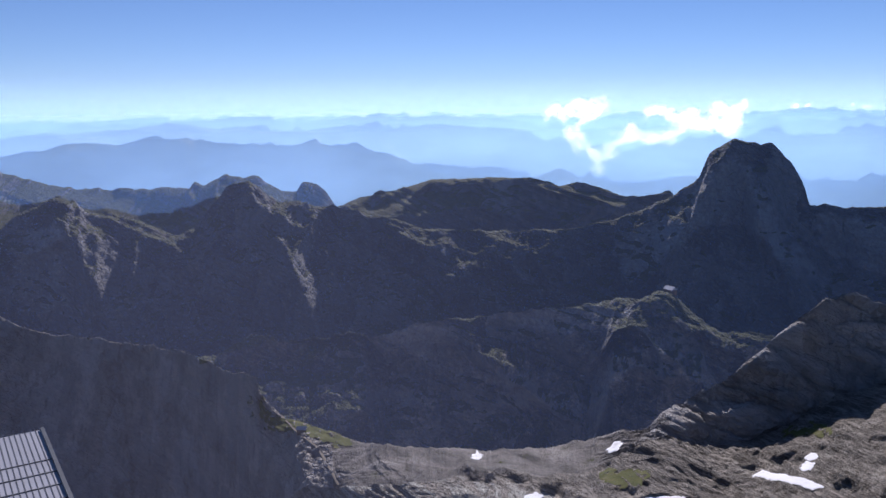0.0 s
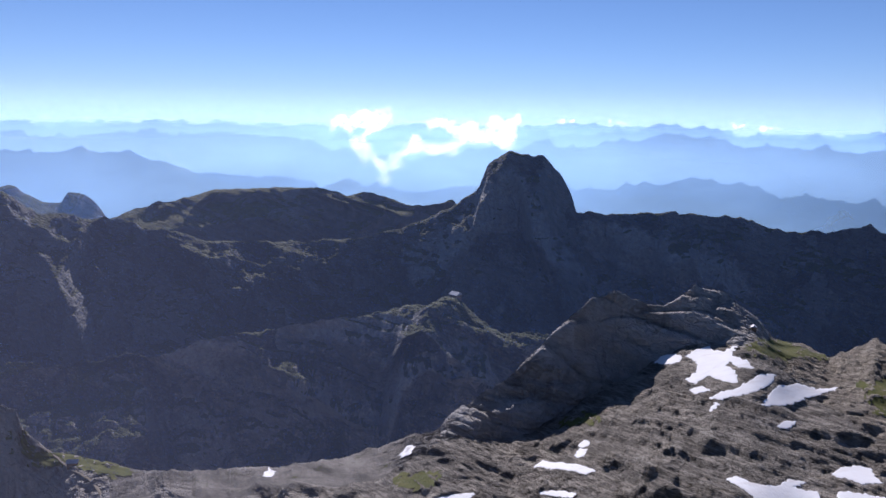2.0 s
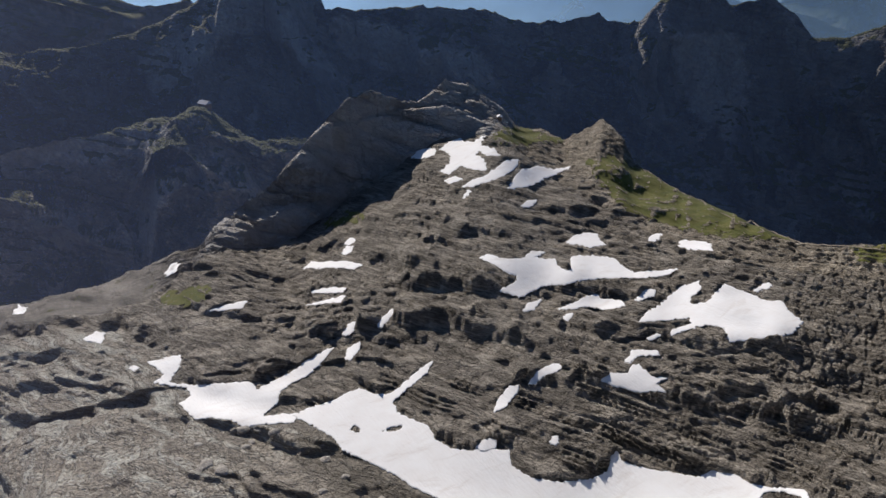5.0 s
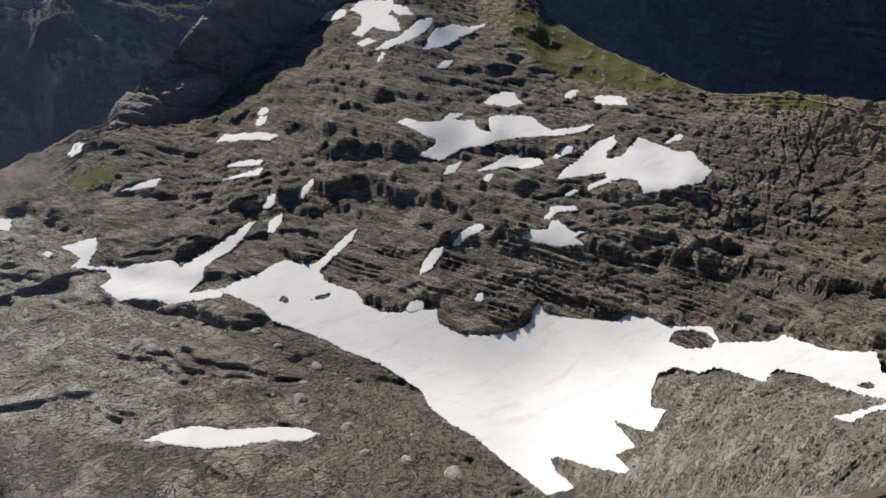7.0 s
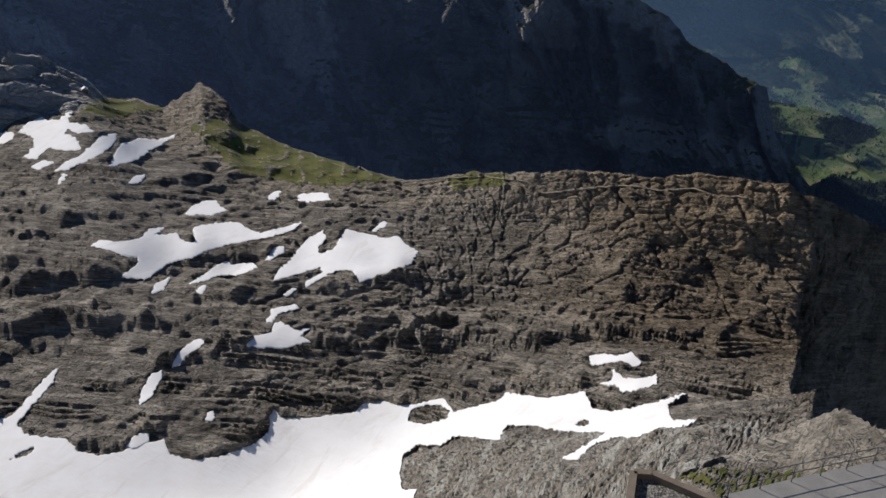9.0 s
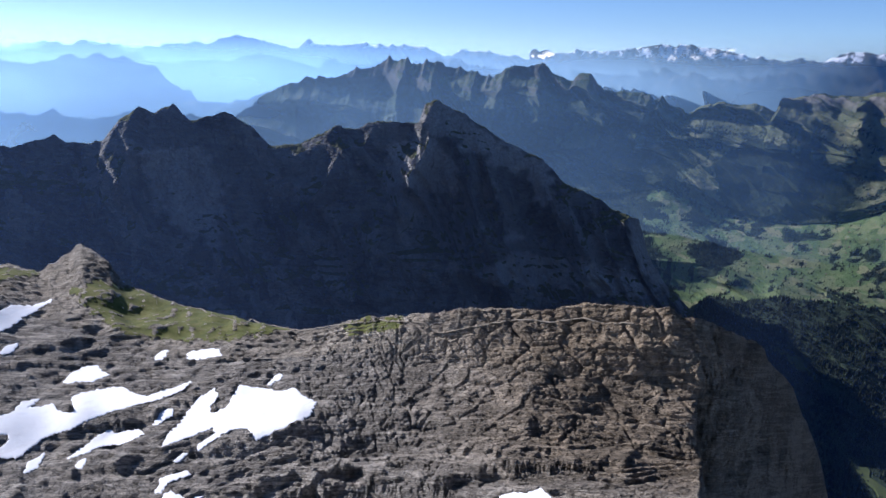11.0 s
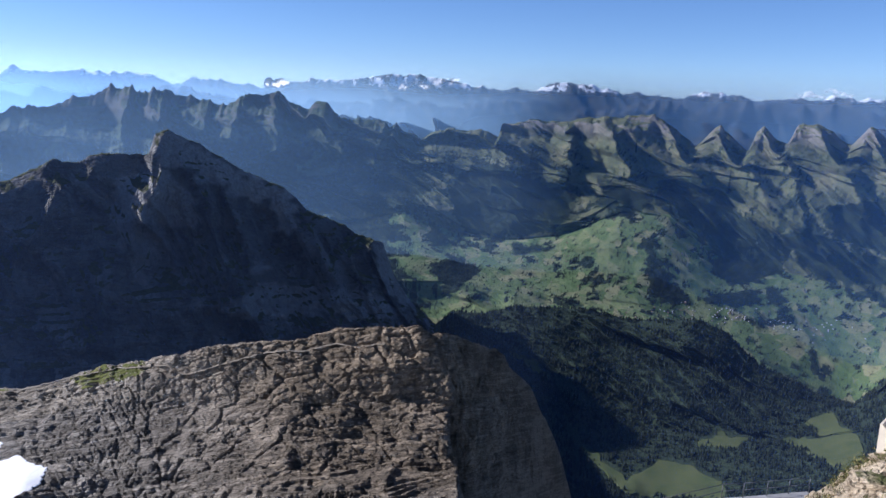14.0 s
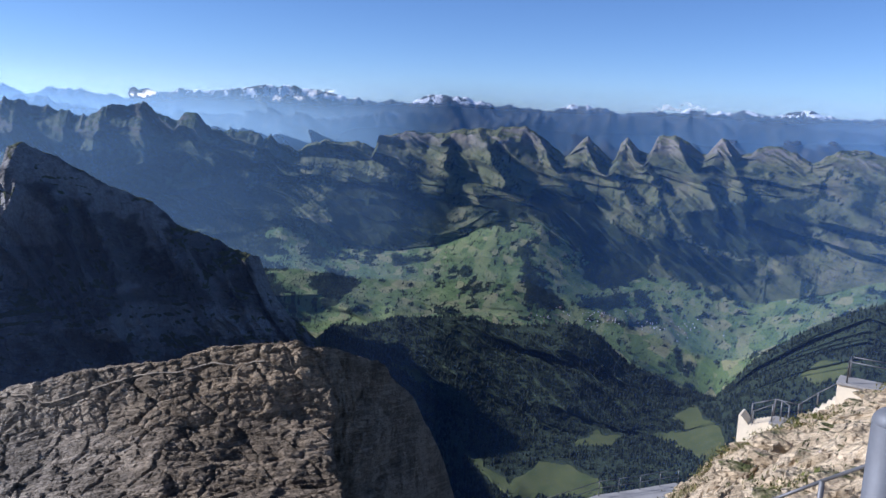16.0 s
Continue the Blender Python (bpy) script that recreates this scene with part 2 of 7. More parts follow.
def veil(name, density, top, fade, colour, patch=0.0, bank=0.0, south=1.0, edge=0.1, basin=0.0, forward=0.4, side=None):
    """A see-through sheet added for hazy air: it scatters sunlight, thins out upwards, and its density by direction is
    set to fit the camera's view.
    """
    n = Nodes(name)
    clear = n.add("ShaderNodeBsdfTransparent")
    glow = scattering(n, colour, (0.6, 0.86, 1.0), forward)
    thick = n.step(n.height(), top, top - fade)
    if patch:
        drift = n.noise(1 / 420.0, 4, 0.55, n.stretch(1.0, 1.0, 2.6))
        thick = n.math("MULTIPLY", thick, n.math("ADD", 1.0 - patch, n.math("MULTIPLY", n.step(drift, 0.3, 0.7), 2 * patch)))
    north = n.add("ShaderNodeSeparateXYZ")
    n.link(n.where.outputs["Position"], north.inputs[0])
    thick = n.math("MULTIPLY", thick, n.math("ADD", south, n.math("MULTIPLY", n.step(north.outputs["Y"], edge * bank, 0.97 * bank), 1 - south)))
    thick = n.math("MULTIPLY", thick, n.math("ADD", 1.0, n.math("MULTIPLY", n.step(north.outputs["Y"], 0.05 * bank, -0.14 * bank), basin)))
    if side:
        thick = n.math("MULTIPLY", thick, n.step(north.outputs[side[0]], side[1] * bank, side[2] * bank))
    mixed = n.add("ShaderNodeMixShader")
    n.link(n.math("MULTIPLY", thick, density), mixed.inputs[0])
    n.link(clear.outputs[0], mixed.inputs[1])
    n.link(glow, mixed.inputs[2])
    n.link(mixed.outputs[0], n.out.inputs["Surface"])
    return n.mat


ROCK_NEAR = limestone("karst_limestone", 14.0, (0.5, 0.445, 0.365), (0.105, 0.092, 0.074), 1.08, 0.5, beds=0.48, joints=0.1, covered=True, strata=0.85)
# Wall limestone is coloured darker than the near rock, to deepen its shade.
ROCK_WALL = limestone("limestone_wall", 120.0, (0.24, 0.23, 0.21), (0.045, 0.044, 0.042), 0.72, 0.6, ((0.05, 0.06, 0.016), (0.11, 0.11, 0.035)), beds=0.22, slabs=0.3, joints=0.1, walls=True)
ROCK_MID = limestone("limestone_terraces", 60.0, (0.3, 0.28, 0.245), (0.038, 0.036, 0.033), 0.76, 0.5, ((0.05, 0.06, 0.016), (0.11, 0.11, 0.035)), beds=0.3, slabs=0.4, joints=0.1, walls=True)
TURF_BACK = limestone("grassy_limestone", 200.0, (0.34, 0.32, 0.285), (0.1, 0.096, 0.086), 0.74, 0.4, ((0.1, 0.105, 0.034), (0.18, 0.17, 0.065)))
ALP = ((0.074, 0.088, 0.043), (0.125, 0.138, 0.068), (0.215, 0.205, 0.12))
VALLEY = wooded("valley_meadows", 120.0, 0.56, 0.03, ((0.10, 0.185, 0.045), (0.155, 0.245, 0.06), (0.25, 0.28, 0.09)), 0.0, tree_line=0.0, fields=True, masked=True)
WOOD_HILL = wooded("forested_hill", 150.0, 0.12, 0.05, ((0.058, 0.076, 0.034), (0.1, 0.118, 0.053), (0.17, 0.172, 0.092)), 0.0, tree_line=0.0)
PEAKS = wooded("pasture_peaks", 170.0, 0.46, 0.05, ALP, 0.74, tree_line=-330.0, masked=True)
# Rock and grass darkened to stand in for shade on the serrated mountain.
SERRATED = wooded("shade_darkened_peaks", 170.0, 0.42, 0.06, ((0.035, 0.055, 0.03), (0.06, 0.08, 0.04), (0.11, 0.12, 0.07)), 0.72, (0.10, 0.097, 0.09), tree_line=-330.0, masked=True)
RANGES = far_range("far_ranges", 1000.0)
SNOWY = far_range("snowy_ranges", 26.0)

# ---- shape of the land ----
_seed = np.random.default_rng(7)
_perm = _seed.permutation(4096)
_value = _seed.random(4096) * 2 - 1


def lattice(x, y, z):
    """Smooth 3D value noise, -1 to 1."""
    xi, yi, zi = (np.floor(v).astype(np.int64) for v in (x, y, z))
    fx, fy, fz = x - xi, y - yi, z - zi
    fx, fy, fz = (f * f * (3 - 2 * f) for f in (fx, fy, fz))
    total = 0.0
    for dx in (0, 1):
        hx = _perm[(xi + dx) & 4095]
        wx = fx if dx else 1 - fx
        for dy in (0, 1):
            hy = _perm[(hx + yi + dy) & 4095]
            wy = fy if dy else 1 - fy
            for dz in (0, 1):
                total = total + _value[_perm[(hy + zi + dz) & 4095]] * wx * wy * (fz if dz else 1 - fz)
    return total


def crags(x, y, z, octaves, gain=0.55):
    """Ridged and smooth noise mixed, about -1 to 1."""
    total, amp, norm = 0.0, 1.0, 0.0
    for o in range(octaves):
        f = 2.03 ** o
        v = lattice(x * f + 17.3 * o, y * f - 9.1 * o, z * f + 3.7 * o)
        total = total + amp * (0.5 * v + 0.5 * (1 - 2.6 * np.abs(v)))
        norm += amp
        amp *= gain
    return total / norm


def clefts(x, y, z):
    """0 in the gaps between irregular blocks, rising to 1 inside them."""
    xi, yi, zi = (np.floor(v).astype(np.int64) for v in (x, y, z))
    near, second = np.full(x.shape, 9.0), np.full(x.shape, 9.0)
    for dx in (-1, 0, 1):
        hx = _perm[(xi + dx) & 4095]
        for dy in (-1, 0, 1):
            hy = _perm[(hx + yi + dy) & 4095]
            for dz in (-1, 0, 1):
                h = _perm[(hy + zi + dz) & 4095]
                px, py, pz = (0.5 + 0.45 * _value[(h * m + 11) & 4095] for m in (1, 7, 13))
                d = np.sqrt((xi + dx + px - x) ** 2 + (yi + dy + py - y) ** 2 + (zi + dz + pz - z) ** 2)
                second = np.minimum(second, np.maximum(near, d))
                near = np.minimum(near, d)
    return np.clip((second - near) / 0.35, 0, 1) ** 0.7


# Lines of the land, read off the camera's view: bearing (degrees clockwise) and dip (degrees), with estimated distances
# in metres.
# Past about 3 km the distances are drawn in, so that the far ranges fit within 5 km and still fit the camera's view.
NEAR_CREST_WEST = [
    (-30.32, -12.66), (-27.14, -14.24), (-24.01, -14.76), (-20.01, -15.92), (-18.31, -16.47), (-15.82, -17.87), (-14.14, -18.29),
    (-13.8, -19.73), (-12.3, -21.3), (-9.8, -22.14), (-6.4, -23.53), (-1.17, -23.95), (3.22, -24.13), (7.58, -23.8),
    (12.65, -22.53), (15.5, -21.71), (16.38, -20.74), (20.43, -18.16), (22.53, -16.1), (24.82, -13.58), (26.68, -12.07),
    (28.34, -11.39), (30.5, -12.33), (31.76, -12.26), (33.76, -10.71),
]
NEAR_CREST_EAST = [
    (35.85, -10.99), (38.01, -12.47), (39.14, -13.92), (40.96, -13.84), (42.62, -14.47), (43.75, -13.95), (45.4, -12.98),
    (47.05, -14.16), (48, -15.87), (51.71, -17.51), (55.39, -18.67), (59.79, -19.7), (62.84, -19.32), (63.78, -19.08),
    (69.58, -18.55), (75.55, -17.84), (78.58, -17.99), (81.58, -17.07), (85.02, -17.02), (87.57, -16.85), (91, -17.47),
    (94.01, -18.58), (96.71, -21.02), (98.65, -23.84), (100.38, -28.03),
]
MID_RIDGE = [
    (-16.94, -16.6), (-14.08, -15.36), (-12.27, -15.95), (-10.41, -15.86), (-8.54, -15.95), (-7.26, -15.39), (-5.37, -15.86),
    (-2.8, -15.31), (4.87, -14.28), (9.05, -13.77), (13.53, -12.98), (15.89, -12.34), (16.68, -12.61), (18.69, -14.05),
    (20.06, -14.72), (22.11, -14.54), (24.68, -15.03),
]
TOWER_FOOT = [
    (17.02, -22.14), (20.49, -23.07), (24.82, -20.75), (27.36, -18.64), (30.73, -16.85), (31.73, -15.56), (37.73, -14.2),
]
WALL_NORTH = [
    (-29.81, -7.1), (-28.43, -5.93), (-26.71, -5.03), (-25.39, -5.35), (-24.44, -6.34), (-23.06, -6.61), (-20.94, -7.29),
    (-19.15, -8.17), (-17.8, -7.73), (-16.77, -6.31), (-15.54, -4.96), (-13.97, -4.52), (-12.83, -5.23), (-12.06, -5.94),
    (-9.26, -6.25), (-7.64, -6.45), (-3.95, -7.45), (-1.04, -8.1), (4.8, -8.31), (8.93, -8.25), (11.34, -7.71),
    (13.31, -7.06), (15.44, -6.17), (16.66, -5.32), (18.07, -4.26), (18.63, -2.62), (20.21, -1.7), (22.62, -1.94),
    (23.85, -2.91), (24.72, -4.5), (25.18, -5.89), (28.3, -6.04), (31.66, -5.61), (35.98, -5.76), (38.73, -6.26),
    (40.33, -6.52), (43.01, -6.15), (44.3, -5.75), (44.91, -6.18), (47.13, -6.17),
]
WALL_SOUTH = [
    (48.41, -4.73), (49.56, -3.97), (50.54, -4.32), (50.95, -4.03), (51.86, -3.8), (52.93, -4.7), (55.15, -4.11),
    (56.81, -5.15), (58.17, -6.48), (60.36, -6.3), (63.03, -4.93), (64.55, -5.11), (66.1, -4.62), (68.85, -4.77),
    (69.26, -3.45), (70.05, -3.03), (72.05, -3.98), (75.33, -5.92), (77.83, -6.75), (79.55, -8.46), (82.96, -9.98),
    (85.09, -10.7), (86.08, -13.33), (87.46, -15.1), (89.26, -16.69), (90.54, -15.7), (93.08, -15.67), (95.18, -15.06),
    (100.73, -14.94), (103.74, -15.38), (108.34, -14.84), (110.46, -15.46), (112.66, -17.24), (116.39, -18.43), (118.99, -18.94),
    (121.47, -15.68), (125.07, -12.85), (128.72, -10.99),
]
BACK_RIDGE = [
    (-29.48, -3.35), (-27.62, -4.07), (-26.01, -4.58), (-22.57, -4.8), (-19.68, -4.83), (-18.01, -4.89), (-17.61, -4.43),
    (-17.06, -4.68), (-15.5, -3.97), (-13.18, -4.22), (-11.64, -5.26), (-10.64, -5.37), (-10.22, -4.73), (-9.22, -4.79),
    (-8.62, -5.28), (-7.84, -6.36), (-5.98, -5.78), (-3.5, -5.19), (-1.01, -4.6), (6.4, -4.4), (8.45, -4.99),
    (9.65, -4.66), (11.87, -5.28), (13.27, -5.74), (15.59, -5.41), (16.16, -5.2), (16.56, -5.67),
]
VALLEY_EDGE = [
    (84.38, -8.94), (86.77, -8.64), (90.87, -10.29), (95.03, -10.2), (98.37, -9.66), (102.47, -7.82), (105.79, -7.85),
    (110.08, -10.63), (115.71, -11.33), (121.09, -12.27), (125.19, -10.96), (128.56, -9.74),
]
PEAKS_EAST = [
    (-29.3, -1.29), (-26.06, -0.98), (-22.65, -0.95), (-19.05, -0.45), (-15.34, -0.87), (-11.47, -0.98), (-5.88, -0.9),
    (-4.27, -1.72), (-2.24, -3.15), (0.64, -3.99), (4.76, -3.87), (8.82, -3.45), (16.67, -3.89), (34.98, -4.12),
    (44.73, -4.4), (53.4, -3.46), (53.79, -4.23), (57.63, -2.9), (60.91, -1.63), (64.26, -1.24), (66.18, -0.33),
    (67.72, -0.28), (68.3, -0.57), (69.28, -0.15), (70.85, -0.65), (72.04, -0.92), (72.83, -0.5), (74.05, -1.45),
    (75.64, -0.33), (77.66, -0.34), (78.28, -1.11), (79.51, -1.47), (80.71, -0.79), (82.99, -2.03), (85.03, -2.15),
    (87.49, -2.93), (87.53, -3.13), (89.12, -2.48), (92.34, -2.29), (93.37, -2.77), (93.55, -1.84), (95.58, -1.47),
    (98.46, -1.64), (99.67, -1.19), (101.29, -1), (104.13, -0.88), (105.39, -1.55), (107.09, -2.88),
]
PEAKS_WEST = [
    (107.09, -2.88), (108.59, -1.4), (109.52, -2.24), (110.6, -2.9), (110.96, -1.53), (111.41, -1.19), (112.1, -2.03),
    (112.91, -2.46), (113.44, -1.02), (114.95, -0.95), (115.78, -1.76), (116.75, -2.25), (117.74, -0.97), (118.11, -1.03),
    (119, -1.97), (119.64, -1.94), (120.13, -1.45), (121.5, -1.16), (123.52, -2.34), (125.06, -1.26), (126.38, -1.43),
    (127.56, -1.72),
]
HILLS = [
    (-29.25, -0.69), (-22.62, -0.43), (-13.39, -0.1), (-10.66, -0.35), (-6.66, 0.03), (-0.16, 0.16), (3.91, -0.18),
    (5.54, -0.55), (12.71, -1.65), (21.01, -0.53), (22.21, -0.17), (24.65, -0.61), (27.88, -0.06), (29.49, 0.19),
    (31.89, 0.55), (34.7, 0.25), (35.93, -0.42), (37.08, -0.06), (39.44, -0.37), (40.55, 0.05), (42.48, -0.34),
    (45.02, 0.13), (47.88, 0.12), (49.66, -0.29), (51.15, -1.4), (52.64, -2.7), (53.55, -2.96), (56.96, -2.54),
    (70.45, -0.07), (76.04, -0.47), (77.71, -1.04), (84.79, -0.97), (90.7, -0.54), (95.54, -0.15), (98.81, -0.42),
    (104.49, 0.02), (108.5, -0.21), (110.84, 0.08), (116.16, 0.11), (121.87, 0.16), (127.35, 0.05),
]
SKYLINE = [
    (-29.22, -0.41), (-22.6, -0.13), (-14.15, -0.02), (-6.66, 0.06), (-0.16, 0.16), (7.94, 0.12), (16.49, 0.16),
    (23.66, 0.3), (28.89, 0.3), (38.65, -0.13), (46.1, 0.13), (52.93, 0.23), (55.11, 0.84), (59.93, 0.68),
    (65.06, 0.69), (68.89, 0.64), (70.45, 0.12), (72.82, 0.67), (74.42, 0.34), (76.44, -0.07), (78.43, 0.71),
    (81.25, 0.88), (84.05, 1.05), (87.22, 1.31), (90.38, 1.1), (92.74, 0.56), (93.9, 0.47), (95.52, 0.45),
    (96.72, 0.94), (99.56, 1.06), (102.03, 0.52), (105.26, 0.45), (107.63, 0.86), (110.03, 0.44), (113.87, 0.55),
    (116.08, 0.95), (117.93, 0.71), (119.35, 0.92), (120.78, 0.67), (123.11, 1.24), (124.53, 0.53), (127.26, 0.75),
]

FINE = 0.14
BEARINGS = np.concatenate([np.arange(-180, -34, 2.0), np.arange(-34, 62, FINE), np.arange(62, 96, 0.09), np.arange(96, 132.95, FINE), np.linspace(133, 180, 25)])


def along(*knots):
    """A value for every bearing, from (bearing, value) knots."""
    k = sorted(knots)
    return np.interp(BEARINGS, [a for a, b in k], [b for a, b in k])


CREST_R = along((-30, 900), (-20, 700), (-14, 520), (-5, 430), (5, 470), (15, 520), (22, 580), (30, 670), (40, 720), (45, 680), (52, 560), (60, 440), (70, 360), (80, 334), (88, 318), (90, 318), (93, 345), (100, 430), (130, 600))
CREST_E = along(*NEAR_CREST_WEST, *NEAR_CREST_EAST, (103, -38), (130, -42), (150, -25), (-60, -15))
WALL_R = along((-30, 2000), (-10, 2050), (5, 2200), (20, 2300), (40, 2450), (60, 2600), (75, 2700), (85, 2780), (89, 2780), (95, 2850), (118, 2850), (128, 2600))
WALL_E = along(*WALL_NORTH, *WALL_SOUTH, (150, -5), (-60, -4))
PEAK_E = along(*PEAKS_EAST, *PEAKS_WEST)

# each line: name, distance, dip
LINES = []
LINES.append(("rim", along((0, 1.2)), along((0, -54.8))))
LINES.append(("wall_foot", along((0, 6.0)), along((105, -74), (111, -62), (114.5, -45), (117, -38), (135, -26), (150, -20), (-60, -74), (-100, -40))))
LINES.append(("shelf", along((-40, 34), (40, 32), (60, 30), (84, 27), (90, 29), (97, 34), (104, 40), (113.5, 46), (117, 34), (135, 32)),
     along((-40, -60), (50, -62), (62, -60), (74, -52), (80, -46), (84, -43.5), (90, -42), (97, -37.8), (104, -33.5), (113.5, -30), (117, -25.3), (120.7, -21.9), (124.8, -19.4), (129.3, -16.6), (140, -12))))
LINES.append(("near_edge", along((-40, 150), (-8, 150), (0, 120), (30, 120), (50, 110), (65, 95), (78, 70), (85, 46), (88, 52), (91, 68), (93, 80), (95.5, 70), (98.4, 53), (104, 44), (113.5, 50.5), (117, 52), (135, 52)),
     along((-40, -62), (-8, -62), (0, -50), (30, -52), (50, -53), (65, -48), (78, -43), (85, -38), (88, -36), (91, -33.6), (93, -32), (95.5, -30.1), (98.4, -30.9), (104, -31.4), (113.5, -28.2), (117, -33), (135, -28))))
LINES.append(("basin", along((-40, 300), (-8, 280), (0, 210), (30, 210), (50, 210), (65, 229), (78, 209), (91, 210), (93.4, 180), (94.8, 120), (96.5, 100), (100, 90), (135, 90)),
     along((-40, -50), (-8, -48), (0, -38), (30, -42), (50, -43), (65, -38), (78, -35), (88, -32), (91, -31), (93.4, -29.8), (95.0, -44), (100, -58), (135, -58))))
LINES.append(("bowl", along((-40, 480), (-14, 380), (-8, 310), (0, 310), (30, 320), (50, 305), (65, 324), (78, 282), (91.4, 277), (93.2, 260), (100, 360), (135, 450)),
     along((-40, -40), (-10, -38), (-3, -32), (30, -31), (50, -31), (65, -29), (78, -27.5), (91.5, -27.0), (93.0, -40), (100, -48), (135, -48))))
LINES.append(("bowl_head", along((-40, 850), (-20, 650), (-14.5, 490), (-12, 420), (-6, 375), (5, 400), (14, 445), (17, 492), (20, 520), (24, 560), (28, 604), (32, 636), (36, 640), (46, 520), (54, 425), (65, 379), (78, 315), (90.5, 306), (93, 310), (100, 400), (135, 560)),
     along((-40, -30), (-20, -31), (-14.5, -30), (-12, -26.2), (-6, -26.6), (10, -26), *TOWER_FOOT, (41, -17), (46, -19.6), (52, -21.6), (65, -21.5), (78, -22.2), (90.5, -22.8), (92.2, -34), (100, -44), (135, -46))))
LINES.append(("near_crest", CREST_R, CREST_E))
LINES.append(("gorge", CREST_R * 0 + along((-40, 1150), (-12, 960), (0, 950), (20, 955), (90, 980), (100, 1500), (135, 1700)), along((-40, -27), (0, -27.5), (20, -27.5), (30, -29), (90, -31), (97, -36), (135, -34))))
LINES.append(("mid_ridge", along((-40, 1400), (-10, 1060), (20, 1060), (90, 1350), (100, 2150), (135, 2150)), along((-30, -17), *MID_RIDGE, (30, -22), (90, -25), (100, -26.4), (108, -26.2), (116, -24.4), (122, -22), (135, -21))))
LINES.append(("wall_base", WALL_R - along((-40, 280), (20, 270), (50, 300), (86, 330), (94, 420), (135, 260)), along((-40, -17.2), (-10, -17.2), (10, -16.8), (22, -17), (40, -18), (86, -19), (94, -21.5), (106, -22.8), (116, -22), (122, -19.5), (135, -17))))
LINES.append(("wall_crest", WALL_R, WALL_E))
LINES.append(("behind_wall", WALL_R + along((-40, 420), (15, 420), (25, 260), (80, 260), (90, 90), (100, 120)), WALL_E + along((80, -5.5), (88, -3.0), (92, -1.2), (108, -1.2), (114, -1.0), (119, -1.0), (135, -1.5))))
LINES.append(("back_ridge", along((-40, 3050), (-8, 3000), (-5, 2800), (18, 2800), (30, 3000), (95, 3150), (135, 3150)),
     along(*BACK_RIDGE, (19, -9.0), (30, -14), (70, -14.5), (84, -13.8), (90, -13.6), (104, -14.3), (113, -16.8), (119, -19.4), (124, -15.6), (135, -13))))
LINES.append(("valley_edge", along((-40, 3550), (60, 3550), (84, 3600), (135, 3650)), along((-40, -9), (20, -9), (40, -11.5), (70, -11), (82, -9.6), *VALLEY_EDGE)))
LINES.append(("pastures", along((-40, 3900), (135, 3900)), along((-40, -6), (20, -6.5), (40, -9), (60, -7.5), (75, -5.6), (86, -5.6), (96, -5.4), (104, -5.2), (116, -4.6), (128, -5.0))))
LINES.append(("far_peaks", along((-40, 4180), (135, 4180)), PEAK_E))
LINES.append(("behind_peaks", along((-40, 4290)), PEAK_E - 3.0))
LINES.append(("far_hills", along((-40, 4480)), along(*HILLS)))
LINES.append(("behind_hills", along((-40, 4560)), along(*HILLS) - 1.6))
LINES.append(("skyline", along((-40, 4760)), along(*SKYLINE)))
LINES.append(("edge", along((-40, 4880)), along(*SKYLINE) - 2.5))


def jagged(e, amp, at):
    """A crest line with notches and small teeth."""
    rough, height = 0.0, 1.0
    for o, f in enumerate((0.55, 1.15, 2.4, 4.6)):
        v = lattice(BEARINGS * f + 31.7 * o + at, BEARINGS * 0 + at, BEARINGS * 0)
        rough = rough + height * (0.9 - 2.4 * np.abs(v))
        height *= 0.62
    return e + amp * rough


for _k, _line in enumerate(LINES):
    _amp = {"near_crest": 0.11, "wall_crest": 0.10, "mid_ridge": 0.13, "back_ridge": 0.05, "far_peaks": 0.13, "far_hills": 0.17, "skyline": 0.15}.get(_line[0])
    if _amp:
        _amp = _amp * (along((-40, 1), (86, 1), (91, 0.25), (130, 0.25)) if _line[0] in ("wall_crest", "mid_ridge") else along((-40, 2.2), (-5, 2.2), (0, 1), (18, 1), (24, 0), (60, 0)) if _line[0] == "back_ridge" else along((-40, 0.6), (55, 0.6), (62, 1.7), (86, 1.7), (90, 0.8)) if _line[0] == "far_peaks" else along((-40, 1), (60, 1), (80, 1.5)) if _line[0] == "far_hills" else 1.0)
        LINES[_k] = (_line[0], _line[1], jagged(_line[2], _amp, 7.0 * _k))


def eased(v, cells):
    w = np.hanning(cells + 2)
    return np.convolve(np.pad(v, cells // 2 + 1, mode="edge"), w / w.sum(), mode="valid")


# round off the lie of the near ground, but keep the sharp edge of the buttress
_keep = np.clip((BEARINGS - 84) / 4, 0, 1) * np.clip((118 - BEARINGS) / 2, 0, 1)
for _k in range(2, 9):
    if LINES[_k][0] != "near_crest":
        _name, _r, _e = LINES[_k]
        LINES[_k] = (_name, *((1 - _keep) * eased(v, 45) + _keep * eased(v, 5) for v in (_r, _e)))
